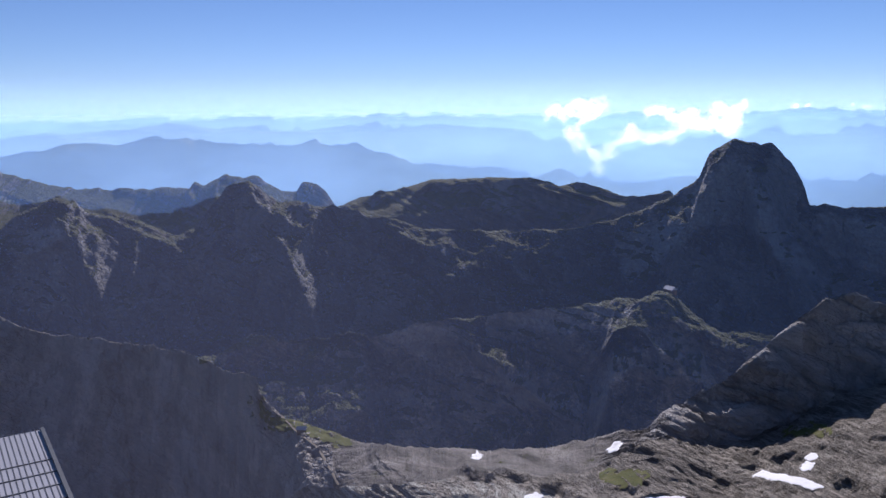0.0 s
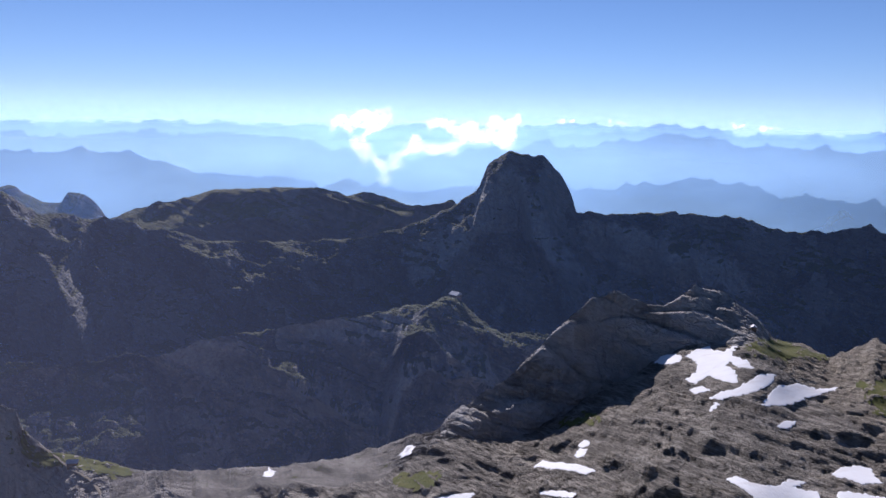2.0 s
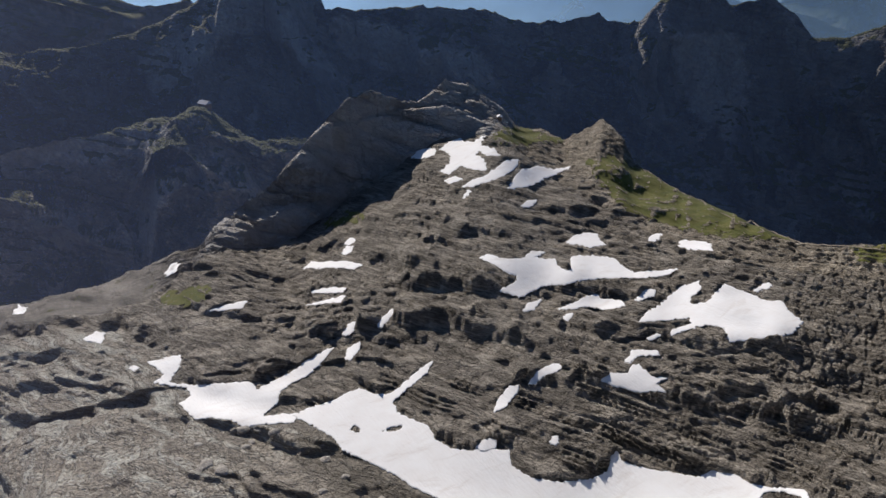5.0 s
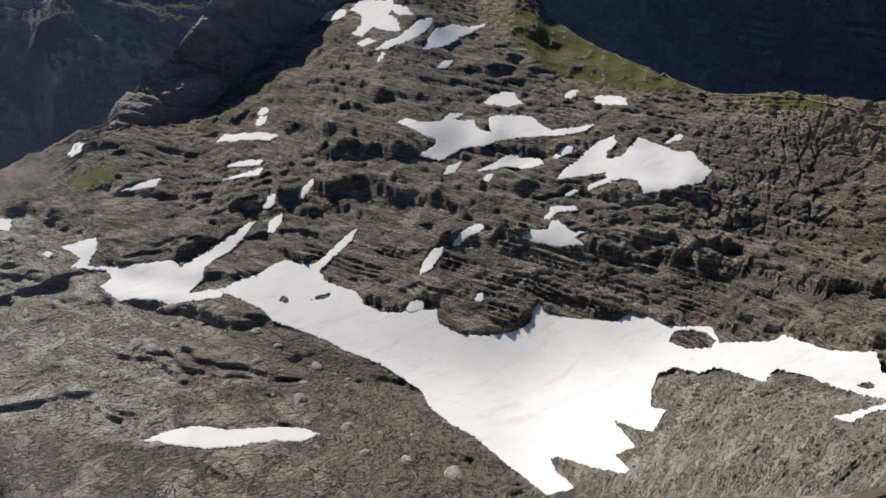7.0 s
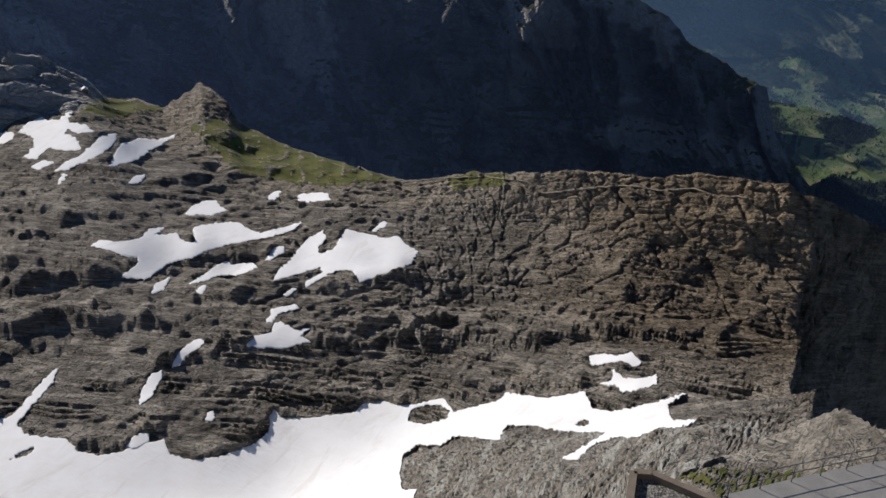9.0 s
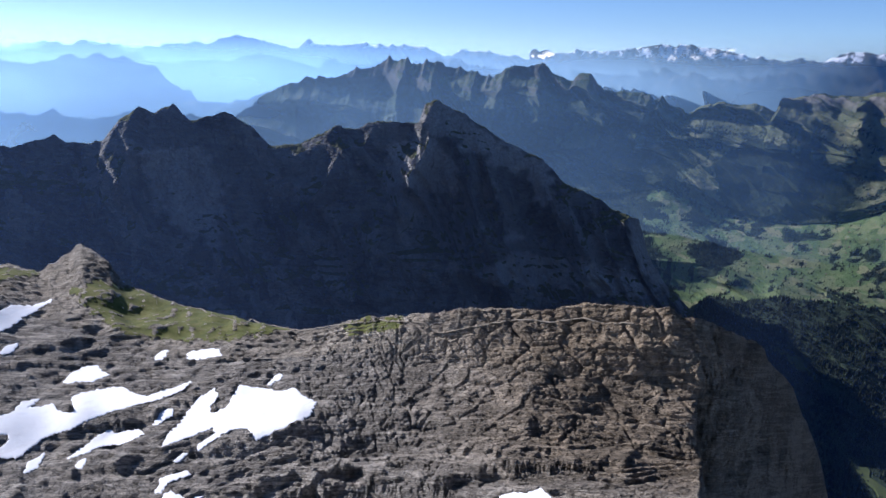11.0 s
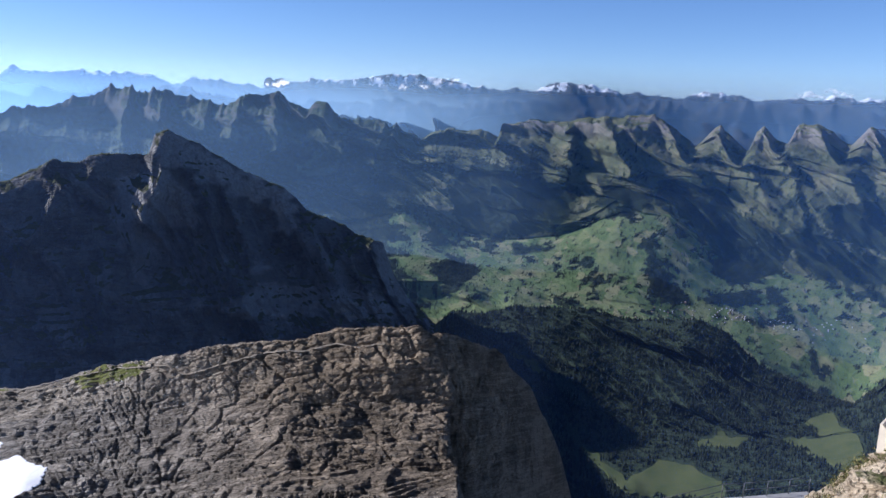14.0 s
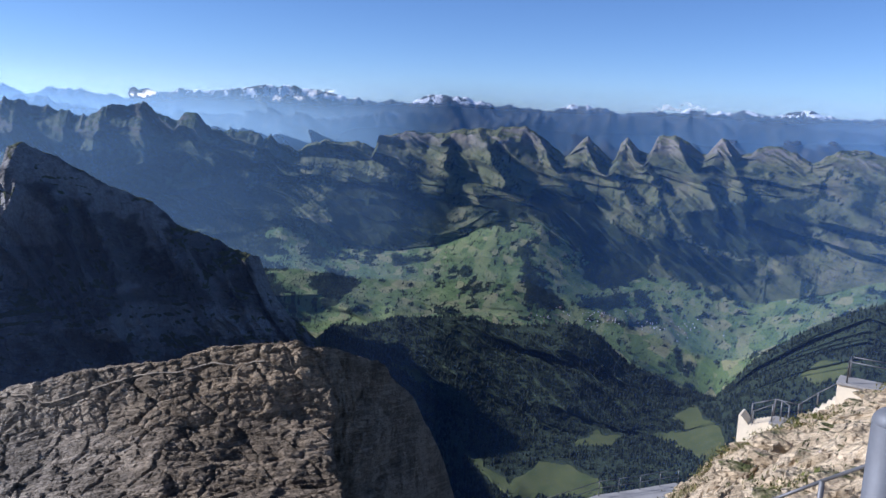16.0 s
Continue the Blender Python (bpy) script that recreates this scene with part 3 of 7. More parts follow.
# per stretch between two lines: rows, curve of the slope, size of the largest crags in metres, their height, octaves, bedding height, bedding depth
SPANS = []
SPANS += [(8, 1.0, 4.0, 0.15, 3, 0, 0), (90, 1.0, 4.0, 0.8, 6, 0.5, 0.62), (26, 1.0, 7.0, 0.5, 4, 0.8, 0.15), (70, 1.0, 22.0, 4.0, 4, 2.0, 1.9)]
SPANS += [(92, 1.0, 44.0, 7.0, 4, 2.8, 2.8), (110, 1.0, 52.0, 10.0, 5, 4.4, 1.9), (120, 0.9, 52.0, 10.0, 5, 4.8, 1.7), (14, 0.7, 60.0, 8.0, 4, 9.0, 1.0)]
SPANS += [(110, 1.2, 150.0, 70.0, 6, 26.0, 13.0), (14, 1.0, 160.0, 15.0, 4, 0, 0), (170, 1.25, 200.0, 55.0, 6, 60.0, 9.0), (8, 0.8, 200.0, 10.0, 3, 0, 0)]
SPANS += [(44, 1.2, 220.0, 14.0, 5, 45.0, 6.0), (64, 1.0, 190.0, 16.0, 5, 0, 0), (70, 1.0, 190.0, 34.0, 6, 0, 0), (70, 1.1, 130.0, 24.0, 6, 0, 0)]
SPANS += [(6, 0.9, 120.0, 6.0, 3, 0, 0), (30, 1.2, 80.0, 34.0, 6, 0, 0), (4, 1.0, 110.0, 10.0, 4, 0, 0), (30, 1.2, 60.0, 14.0, 6, 0, 0), (3, 1.0, 75.0, 10.0, 4, 0, 0)]
# broken blocks: per stretch, sizes of the blocks and depth of the clefts between them in metres
BLOCKS = {1: ((2.6, 0.4), (0.95, 0.16)), 2: ((1.6, 0.2),), 3: ((6.5, 2.2), (2.3, 1.0), (1.0, 0.3)), 4: ((9.0, 2.2), (3.4, 1.2), (1.5, 0.3)), 5: ((12.0, 2.6), (4.5, 1.3), (2.2, 0.5)), 6: ((38.0, 7.0), (13.0, 2.8), (5.0, 1.5), (2.4, 0.6)), 8: ((70.0, 14.0), (26.0, 5.0)), 10: ((130.0, 20.0), (50.0, 8.0))}
# how fast the teeth of a crest die out down the slope
KEEN = {8: 3.0, 9: 3.0, 10: 2.2, 11: 2.0, 12: 3.0, 13: 3.0, 14: 2.0, 15: 1.6, 16: 1.0, 17: 4.0, 18: 1.0, 19: 4.0, 20: 1.0}


# spurs and gullies that run down a slope: per stretch, widths and reach towards the valley in metres
RIBS = {6: ((20.0, 5.0), (8.0, 1.8)), 8: ((150.0, 70.0), (60.0, 24.0), (24.0, 6.0)), 10: ((230.0, 60.0), (75.0, 30.0), (30.0, 12.0)), 12: ((150.0, 30.0), (50.0, 10.0)), 13: ((400.0, 26.0),), 14: ((260.0, 70.0), (80.0, 26.0), (34.0, 9.0)), 15: ((260.0, 120.0), (110.0, 46.0), (45.0, 16.0)), 17: ((150.0, 44.0), (60.0, 18.0)), 19: ((90.0, 20.0), (36.0, 8.0))}
# great spurs of the mountain walls: bearing at the top and at the foot, share of the height at which they start, half width in degrees, reach in metres
SPURS = ((20.4, 6.0, 1.0, 5.0, 130.0), (21.5, 27.0, 0.95, 3.0, 140.0), (-26.6, -20.5, 1.0, 3.4, 120.0), (-16.8, -15.0, 0.74, 2.6, 30.0), (-31.0, -33.0, 0.9, 3.0, 200.0), (-12.0, -9.0, 0.8, 2.6, 150.0), (2.0, -2.0, 0.85, 3.0, 140.0), (38.0, 43.0, 0.8, 3.0, 60.0), (49.0, 46.0, 0.95, 2.6, 30.0), (70.0, 63.0, 1.0, 3.6, 110.0), (70.6, 78.0, 0.97, 2.6, 160.0), (80.0, 84.0, 0.9, 2.6, 140.0))


# spurs of the far peaks: bearing at the top and lower down, half width in degrees, reach in metres
FAR_SPURS = ((100.67, 103.03, 1.15, 190), (92.59, 94.63, 1.5, 120), (107.69, 111.36, 0.9, 120), (104.81, 107.7, 0.8, 110), (111.57, 113.73, 0.6, 95), (114.36, 117.27, 0.9, 120), (117.86, 119.47, 0.6, 95), (98.18, 98.57, 1.2, 120), (74.77, 73.96, 1.4, 150), (80.74, 82.91, 1.2, 150), (77.33, 77.58, 1, 110), (69.6, 69.28, 1.4, 140), (72.76, 72.46, 1, 100), (67.71, 66.66, 1.4, 140), (85.05, 84.29, 1, 100))


def spurs(k, s, r):
    """How far the slope stands out towards the eye, in metres."""
    arc = np.radians(BEARINGS) * r
    fall = 1 - s
    reach = 0.0
    for i, (width, out) in enumerate(RIBS.get(k, ())):
        drift = 0.8 * lattice(arc / (3.1 * width) + 5 * k, 0 * arc + 2.2 * s, 0 * arc + i)
        v = lattice(arc / width + drift + 9.0 * i, 0 * arc + 1.6 * s * (i + 1), 0 * arc + k)
        reach = reach + out * (1 - 2.2 * np.abs(v) ** 0.85) * min(1.0, fall * 4.0 + 0.03) * (0.45 + 0.55 * min(1.0, s * 4.0))
    if k == 6:
        reach = reach * np.clip((BEARINGS + 9) / 4, 0, 1) * np.clip((18 - BEARINGS) / 3, 0, 1)
    if k == 15:
        reach = reach * (1 - 0.6 * np.clip((BEARINGS - 96) / 4, 0, 1))
    if k in (14, 15):
        down = 1 - s if k == 15 else 1 + 0.6 * (1 - s)
        fade = min(1.0, down * 3.0) * (1.0 if k == 15 else 0.55 * s ** 1.5)
        for top, foot, half, out in FAR_SPURS:
            side = BEARINGS - top - (foot - top) * down + 0.25 * lattice(arc / 50.0, 0 * arc + s * 8.0, 0 * arc)
            # a long left flank and a steep right one
            ridge = np.clip(1 - np.where(side < 0, -side / (half * 1.5), side / (half * 0.8)) / (0.5 + 0.6 * min(1.0, down)), 0, 1)
            reach = reach + out * ridge * fade
    if k == 10:
        for top, foot, start, half, out in SPURS:
            if s < start:
                down = (start - s) / start
                wide = half * (0.35 + 0.9 * down)
                ridge = np.clip(1 - np.abs(BEARINGS - top - (foot - top) * down + 0.5 * lattice(arc / 60.0, 0 * arc + s * 9.0, 0 * arc)) / wide, 0, 1)
                reach = reach + out * ridge ** 1.15 * min(1.0, down * 3.5) * (1 - 0.5 * down)
    return reach


# steps of rock in the karst: the foot, as bearing and dip, and the height in metres
SCARPS = (
    (((26.24, -32.31), (29.91, -34.6), (33.71, -36.72), (36.5, -37.51), (40.51, -36.74)), 4),
    (((39.71, -37.48), (43.41, -38.98), (47.04, -38.61), (49.34, -36.84)), 2.5),
    (((49.08, -36.76), (56.26, -36.75), (61.28, -36.06), (69.46, -34.72), (76.66, -33.51)), 3),
    (((39.83, -32.97), (45.61, -32.07), (54.38, -32.24), (64.01, -31.58), (73.39, -31.63)), 5),
    (((30.91, -26.25), (35.95, -26.33), (39.47, -25.86)), 6),
    (((26.24, -29.4), (31.31, -28.96), (36.52, -29.09), (40.99, -29.79)), 6),
    (((11.91, -31.61), (15.13, -32.16), (18.25, -32.53), (21.34, -31.55)), 5),
    (((22.64, -29.31), (30.08, -28.97), (37.56, -28.2)), 4),
    (((30.09, -24.86), (34.67, -25.63), (38.37, -26.31)), 6),
    (((25.67, -20.98), (30.78, -21.97), (36.42, -21.92)), 5),
    (((41.54, -20.53), (49.25, -20.11), (54.47, -20.1)), 4),
    (((42.92, -28.23), (52.23, -28.4), (61.51, -27.53)), 4),
    (((56.25, -31.3), (63.83, -30.49), (75.2, -30.02), (86.62, -28.44)), 4),
    (((43.04, -25.38), (49.36, -26.01), (53.83, -24)), 4),
    (((0.95, -26.14), (6.39, -26.7), (13.43, -28.4)), 4),
    (((0.56, -27.88), (6.39, -28.79), (10.27, -29.88)), 3),
    (((0.12, -29.78), (5.67, -30.53), (11.54, -32.59)), 3),
)


def scarps(r, z):
    """How far the rock steps up behind the foot of each scarp, falling away again further on."""
    e = np.degrees(np.arctan2(z, r))
    rise = np.zeros(e.shape)
    for foot, height in SCARPS:
        a = np.array([p[0] for p in foot])
        line = np.interp(BEARINGS, a, [p[1] for p in foot])
        line = line + 0.30 * lattice(BEARINGS * 0.9, 0 * BEARINGS + height, 0 * BEARINGS) + 0.16 * lattice(BEARINGS * 2.6, 0 * BEARINGS + height, 0 * BEARINGS)
        ends = np.clip(np.minimum(BEARINGS - a[0] + 0.7, a[-1] + 0.7 - BEARINGS) / 1.8, 0, 1)
        ends = ends * ends * (3 - 2 * ends) * (0.8 + 0.45 * lattice(BEARINGS * 0.7, 0 * BEARINGS, 0 * BEARINGS + height))
        up = e - line[None, :]
        rise = rise + height * ends * np.clip(up / 0.28, 0, 1) * np.exp(-np.clip(up - 0.3, 0, 9) / 1.5)
    return rise


# how rounded the mid ridge is: below 1 a grassy knoll, above 1 a sharp edge
KNOLLS = along((-40, 1.1), (-18, 1.1), (-15.5, 0.38), (-6, 0.38), (-4.5, 1.2), (11, 1.2), (12.6, 0.38), (19, 0.38), (21, 1.0))


# the table mountain: cliffs below a nearly level top
TABLE = along((-40, 1.2), (-9, 1.2), (-7, 0.25), (16, 0.25), (18, 1.2))


# crests: the line, the stretch of land before and behind it, and the bearing up to which it is one
CRESTS = ((7, 4, 8, 92.0), (9, 8, 10, 90.0), (11, 9, 12, 200.0), (13, 11, 14, 19.0), (16, 14, 17, 200.0), (18, 16, 19, 200.0), (20, 18, 21, 200.0))


def loft():
    """The whole land as rows of points: distance r and height z for every bearing, then crags on top."""
    rows_r, rows_z, rows_rough, first = [], [], [], []
    soft = np.hanning(57) / np.hanning(57).sum()
    for k, (count, curve, size, amp, octaves, bed, ledge) in enumerate(SPANS):
        (_, r0, e0), (_, r1, e1) = LINES[k], LINES[k + 1]
        z0, z1 = r0 * np.tan(np.radians(e0)), r1 * np.tan(np.radians(e1))
        first.append(sum(c[0] for c in SPANS[:k]))
        far = k > 7
        # the broad lie of the land, and the notches and teeth of each line, which die out away from it
        s0, s1 = (np.convolve(np.pad(v, 28, mode="edge"), soft, mode="valid") if far else v for v in (z0, z1))
        d0, d1 = z0 - s0, z1 - s1
        for i in range(count + (k == len(SPANS) - 1)):
            s = i / count
            r = r0 + (r1 - r0) * s
            z = s0 + (s1 - s0) * s ** (KNOLLS if k == 8 else TABLE if k == 12 else curve)
            if far:
                down = (1 - s) * np.abs(s1 - s0)
                shift = lattice(BEARINGS * 0.35 + k, down / 90.0, 0 * r) * np.minimum(3.0, down * 0.03) + 0.012 * down
                if k > 12:
                    shift = 0.004 * down
                z = z + np.interp(BEARINGS + shift, BEARINGS, d1) * s ** KEEN[k] + d0 * (1 - s) ** (1.6 if k == 14 else 5)
            rows_r.append(r - spurs(k, s, r))
            rows_z.append(z)
            end = min(s, 1 - s)
            least = 0.3 if k > 15 else 0.8 if k in (1, 2) else 0.24 if k in (3, 4, 5, 6, 7) else 0.12
            if k in (4, 5):
                end = 1.0
            if k in (3, 6):
                end = s if k == 3 else 1 - s
            rows_rough.append((size, amp * (least + (1 - least) * min(1.0, end * 6.0)), octaves, bed, ledge))
    r, z = np.array(rows_r), np.array(rows_z)
    first.append(len(rows_r) - 1)
    last_near = first[8]
    a = np.radians(BEARINGS)[None, :]
    z[first[3]:first[7]] += scarps(r[first[3]:first[7]], z[first[3]:first[7]])
    base = np.stack([r * np.sin(a), r * np.cos(a), z])
    smooth = base.copy()
    for k in range(len(SPANS)):
        lo, hi = first[k], first[k + 1] + (k == len(SPANS) - 1)
        size, _, octaves, bed, ledge = rows_rough[lo]
        amp = np.array([rows_rough[i][1] for i in range(lo, hi)])[:, None]
        x, y, h = (base[c, lo:hi] for c in range(3))
        tall = 0.8 if lo < last_near else 1.7
        calm = 1 - 0.62 * np.clip((14 - np.degrees(a)) / 3, 0, 1) * np.clip((np.degrees(a) + 10) / 3, 0, 1) if 5 < k < 8 else 1.0
        stout = np.clip((np.degrees(a) - 15.5) / 2, 0, 1) * np.clip((39 - np.degrees(a)) / 3, 0, 1) if k in (6, 7) else 0.0
        amp = amp * calm * (1 - 0.35 * stout)
        if k == 10:
            amp = amp * (1 + 0.9 * np.clip((12 - np.degrees(a)) / 8, 0, 1)) * (1 - 0.75 * np.clip((np.degrees(a) - 90) / 4, 0, 1))
        v = crags(x / size, y / size, (h + 0.35 * x) / (size * tall), octaves, 0.6) * amp
        even = 1 - np.clip((np.degrees(a) - 90) / 4, 0, 1) if k in (8, 10) else 1.0
        # fewer beds show on the ridge and its buttress than in the basin
        plainer = (1 - 0.6 * np.clip((np.degrees(a) - 60) / 8, 0, 1)) * (1 - 0.85 * stout) if 4 < k < 8 else even
        if bed:
            dipped = (h + 0.41 * x + 0.19 * y + 0.35 * v + 0.7 * bed * lattice(x / (bed * 7), y / (bed * 7), h / (bed * 7))) / bed
            dipped = dipped + 0.55 * np.sin(1.7 * dipped) + 0.9 * lattice(dipped * 0.45, x / (bed * 22), y / (bed * 22))
            saw = dipped - np.floor(dipped)
            tread = np.where(saw < 0.72, saw / 0.72, (1 - saw) / 0.28) - 0.5
            patchy = np.clip(0.35 + 1.5 * lattice(x / (bed * 6) + 40, y / (bed * 6), h / (bed * 6)), 0, 1.2) * plainer
            if k == 1:
                patchy = np.maximum(patchy, 0.75)
            if k in (3, 4):
                patchy = np.where(np.degrees(a) > 60, np.maximum(patchy, 0.7), patchy)
            v = v - ledge * tread * patchy * np.minimum(1, amp / (amp.max() * 0.6))
            wide = (h + 0.36 * x + 0.22 * y + 0.5 * v + 2.0 * bed * lattice(x / (bed * 15), y / (bed * 15) + 30, h / (bed * 15))) / (bed * 3.3)
            saw = wide - np.floor(wide)
            broken = np.clip(0.2 + 1.5 * lattice(x / (bed * 14) - 20, y / (bed * 14), h / (bed * 14)), 0, 1.3)
            v = v - 1.7 * broken * plainer * ledge * (np.where(saw < 0.8, saw / 0.8, (1 - saw) / 0.2) - 0.5) * np.minimum(1, amp / (amp.max() * 0.6))
        pillars = np.clip((np.degrees(a) - 60) / 8, 0, 1) if 4 < k < 8 else 0.0
        smoother = 0.6 * np.clip(((50 if k < 5 else 22) - np.degrees(a)) / 7, 0, 1) if 2 < k < 6 else 0.0
        stronger = (1 - 0.12 * pillars) * (1 - smoother) * even
        for block, depth in BLOCKS.get(k, ()):
            bent = 0.35 * v / block
            along_r, along_a = (x * np.sin(a) + y * np.cos(a)) / block, (x * np.cos(TRACK) - y * np.sin(TRACK)) / (block * (1.9 - 1.0 * pillars))
            gap = clefts(along_r + bent, along_a + 0.4 * along_r, (h + 0.2 * x) / (block * (0.6 + 0.45 * pillars)) - bent)
            rugged = calm * np.clip(0.75 + 1.1 * lattice(x / (block * 5.5) + 71, y / (block * 5.5), h / (block * 5.5)), 0.08, 1.7)
            rugged = rugged * (1 - pillars) + pillars
            if k in (3, 4):
                rugged = np.where(np.degrees(a) > 64, np.clip(rugged, 0.6, 1.1), rugged)
            gap = np.clip(gap * (1 + 0.8 * pillars), 0, 1)
            v = v + depth * rugged * stronger * (stout if block > 30 else 1 - (1.0 if block < 8 else 0.3) * stout) * (gap - 0.6) * np.minimum(1, amp / (amp.max() * 0.5))
        out = 0.6 * v
        if 4 < k < 8:
            # the edge of the buttress wanders
            edge = np.clip((np.degrees(a) - 84) / 4, 0, 1) * np.clip((98 - np.degrees(a)) / 4, 0, 1)
            aside = edge * (3.2 * lattice(x * 0 + 3, h / 17, h * 0) + 1.6 * lattice(x / 9, y / 9, h / 6) + 0.8 * lattice(x / 4, y / 4, h / 2.6))
            base[0, lo:hi] += aside * np.cos(a)
            base[1, lo:hi] -= aside * np.sin(a)
        base[0, lo:hi] -= out * np.sin(a)
        base[1, lo:hi] -= out * np.cos(a)
        base[2, lo:hi] += 0.75 * v
    # no crag in front of a crest or behind it rises over the crest
    for crest, start, end, east in CRESTS:
        row, line = first[crest], LINES[crest]
        cols = BEARINGS < east
        base[:, row, cols] = smooth[:, row, cols]
        lo, hi = first[start] + 1, first[end]
        flat = np.hypot(base[0, lo:hi], base[1, lo:hi])
        cap = line[2][None, :] - 0.012 * np.sqrt(np.abs(np.arange(lo, hi) - row))[:, None]
        top, give = flat * np.tan(np.radians(cap)), flat * 0.006
        over = np.clip((base[2, lo:hi] - top + give) / give, 0, 30)
        capped = np.where(over > 0, top - give * np.exp(-over), base[2, lo:hi])
        base[2, lo:hi] = np.where(cols[None, :], capped, base[2, lo:hi])
    return base, smooth, first


TRACK = np.radians(55.0)  # bearing across the bedding
LAND, SMOOTH, FIRST = loft()
LINE_ROW = {line[0]: FIRST[k] for k, line in enumerate(LINES)}


def sheet(name, points, keep, material, flat=True):
    """A mesh from a block of the land's points; keep marks the cells that stay."""
    nr, nc = points.shape[1:]
    index = np.arange(nr * nc).reshape(nr, nc)
    cells = np.stack([index[:-1, :-1], index[:-1, 1:], index[1:, 1:], index[1:, :-1]], -1)[keep]
    used, cells = np.unique(cells, return_inverse=True)
    cells = cells.reshape(-1, 4)
    mesh = bpy.data.meshes.new(name)
    mesh.vertices.add(len(used))
    mesh.vertices.foreach_set("co", points.reshape(3, -1).T[used].astype(np.float32).ravel())
    mesh.loops.add(cells.size)
    mesh.loops.foreach_set("vertex_index", cells.astype(np.int32).ravel())
    mesh.polygons.add(len(cells))
    mesh.polygons.foreach_set("loop_start", np.arange(0, cells.size, 4, dtype=np.int32))
    mesh.polygons.foreach_set("use_smooth", np.full(len(cells), not flat))
    mesh.update(calc_edges=True)
    mesh.materials.append(material)
    return new(name, mesh)


def land(name, low, high, west, east, material, label, category="", kind="", flat=True, covers=()):
    """The land between two lines and two bearings, as one object."""
    lo, hi = LINE_ROW[low], LINE_ROW[high] + 1
    c0, c1 = np.searchsorted(BEARINGS, west - 0.01), np.searchsorted(BEARINGS, east + 0.01)
    block = LAND[:, lo:hi, c0:c1]
    ob = sheet(name, block, np.ones((block.shape[1] - 1, block.shape[2] - 1), bool), material, flat)
    for kind_of_cover, share in covers:
        full = np.zeros(LAND.shape[1:])
        full[(slice(_mr0, _mr1), slice(None)) if low == "gorge" else (slice(_wr0, _wr1), slice(None)) if kind_of_cover == "slab" else (slice(_vr0, _vr1), slice(_vc0, _vc1)) if kind_of_cover == "wood" else (slice(_lo, _hi), slice(_ca, _cb))] = share
        layer = ob.data.attributes.new(kind_of_cover, "FLOAT", "POINT")
        layer.data.foreach_set("value", full[lo:hi, c0:c1].ravel().astype(np.float32))
    return tagged(ob, label, category, kind=kind)


# ---- snow lying in the hollows ----
SNOW = Nodes("old_summer_snow")
_tone = SNOW.ramp(SNOW.noise(1 / 9.0, 6, 0.65), (0.3, (0.91, 0.885, 0.85)), (0.6, (0.96, 0.95, 0.925)))
_speck = SNOW.step(SNOW.noise(1 / 1.6, 5, 0.75), 0.64, 0.74)
_run = SNOW.step(SNOW.noise(1.0, 5, 0.65, SNOW.stretch(0.05, 0.16, 0.1), 0.6), 0.54, 0.68)
_tone = SNOW.mix(SNOW.math("MULTIPLY", _run, 0.5), _tone, (0.78, 0.735, 0.68))
_tone = SNOW.mix(SNOW.math("MULTIPLY", _speck, 0.35), _tone, (0.42, 0.38, 0.33))
SNOW.bump(SNOW.math("ADD", SNOW.noise(1 / 5.0, 4, 0.6), SNOW.noise(1.0, 3, 0.6, SNOW.stretch(0.9, 0.25, 0.5))), 0.35, 0.5)
SNOW = SNOW.done(_tone, 0.75)

_lo, _hi = LINE_ROW["near_edge"], LINE_ROW["near_crest"] + 1
_ca, _cb = np.searchsorted(BEARINGS, -34), np.searchsorted(BEARINGS, 110)
_rock = LAND[:, _lo:_hi, _ca:_cb]
_flat = np.hypot(_rock[0], _rock[1])
ROCK_A = np.degrees(np.arctan2(_rock[0], _rock[1]))
ROCK_E = np.degrees(np.arctan2(_rock[2], _flat))


def inside(a, e, outline):
    """Which points lie within an outline."""
    hit = np.zeros(a.shape, bool)
    for (a0, e0), (a1, e1) in zip(outline, outline[1:] + outline[:1]):
        if e0 != e1:
            hit ^= ((e0 > e) != (e1 > e)) & (a < (a1 - a0) * (e - e0) / (e1 - e0) + a0)
    return hit


def blurred(h, n):
    """Heights smoothed over n cells either way."""
    for axis in (0, 1):
        pad = [(n, n) if i == axis else (0, 0) for i in (0, 1)]
        run = np.cumsum(np.pad(h, pad, mode="edge"), axis=axis)
        zero = np.zeros_like(np.take(run, [0], axis=axis))
        run = np.concatenate([zero, run], axis=axis)
        m = 2 * n + 1
        h = (np.take(run, range(m, run.shape[axis]), axis=axis) - np.take(run, range(run.shape[axis] - m), axis=axis)) / m
    return h


_wx = 0.32 * lattice(ROCK_A * 1.7, ROCK_E * 3.2, ROCK_A * 0) + 0.24 * lattice(ROCK_A * 4.5, ROCK_E * 7.0, ROCK_A * 0 + 5) + 0.13 * lattice(ROCK_A * 10.0, ROCK_E * 14.0, ROCK_A * 0 + 25)
_wy = 0.16 * lattice(ROCK_A * 1.9, ROCK_E * 3.4, ROCK_A * 0 + 9) + 0.15 * lattice(ROCK_A * 5.1, ROCK_E * 7.5, ROCK_A * 0 + 12) + 0.09 * lattice(ROCK_A * 10.5, ROCK_E * 15.0, ROCK_A * 0 + 32)


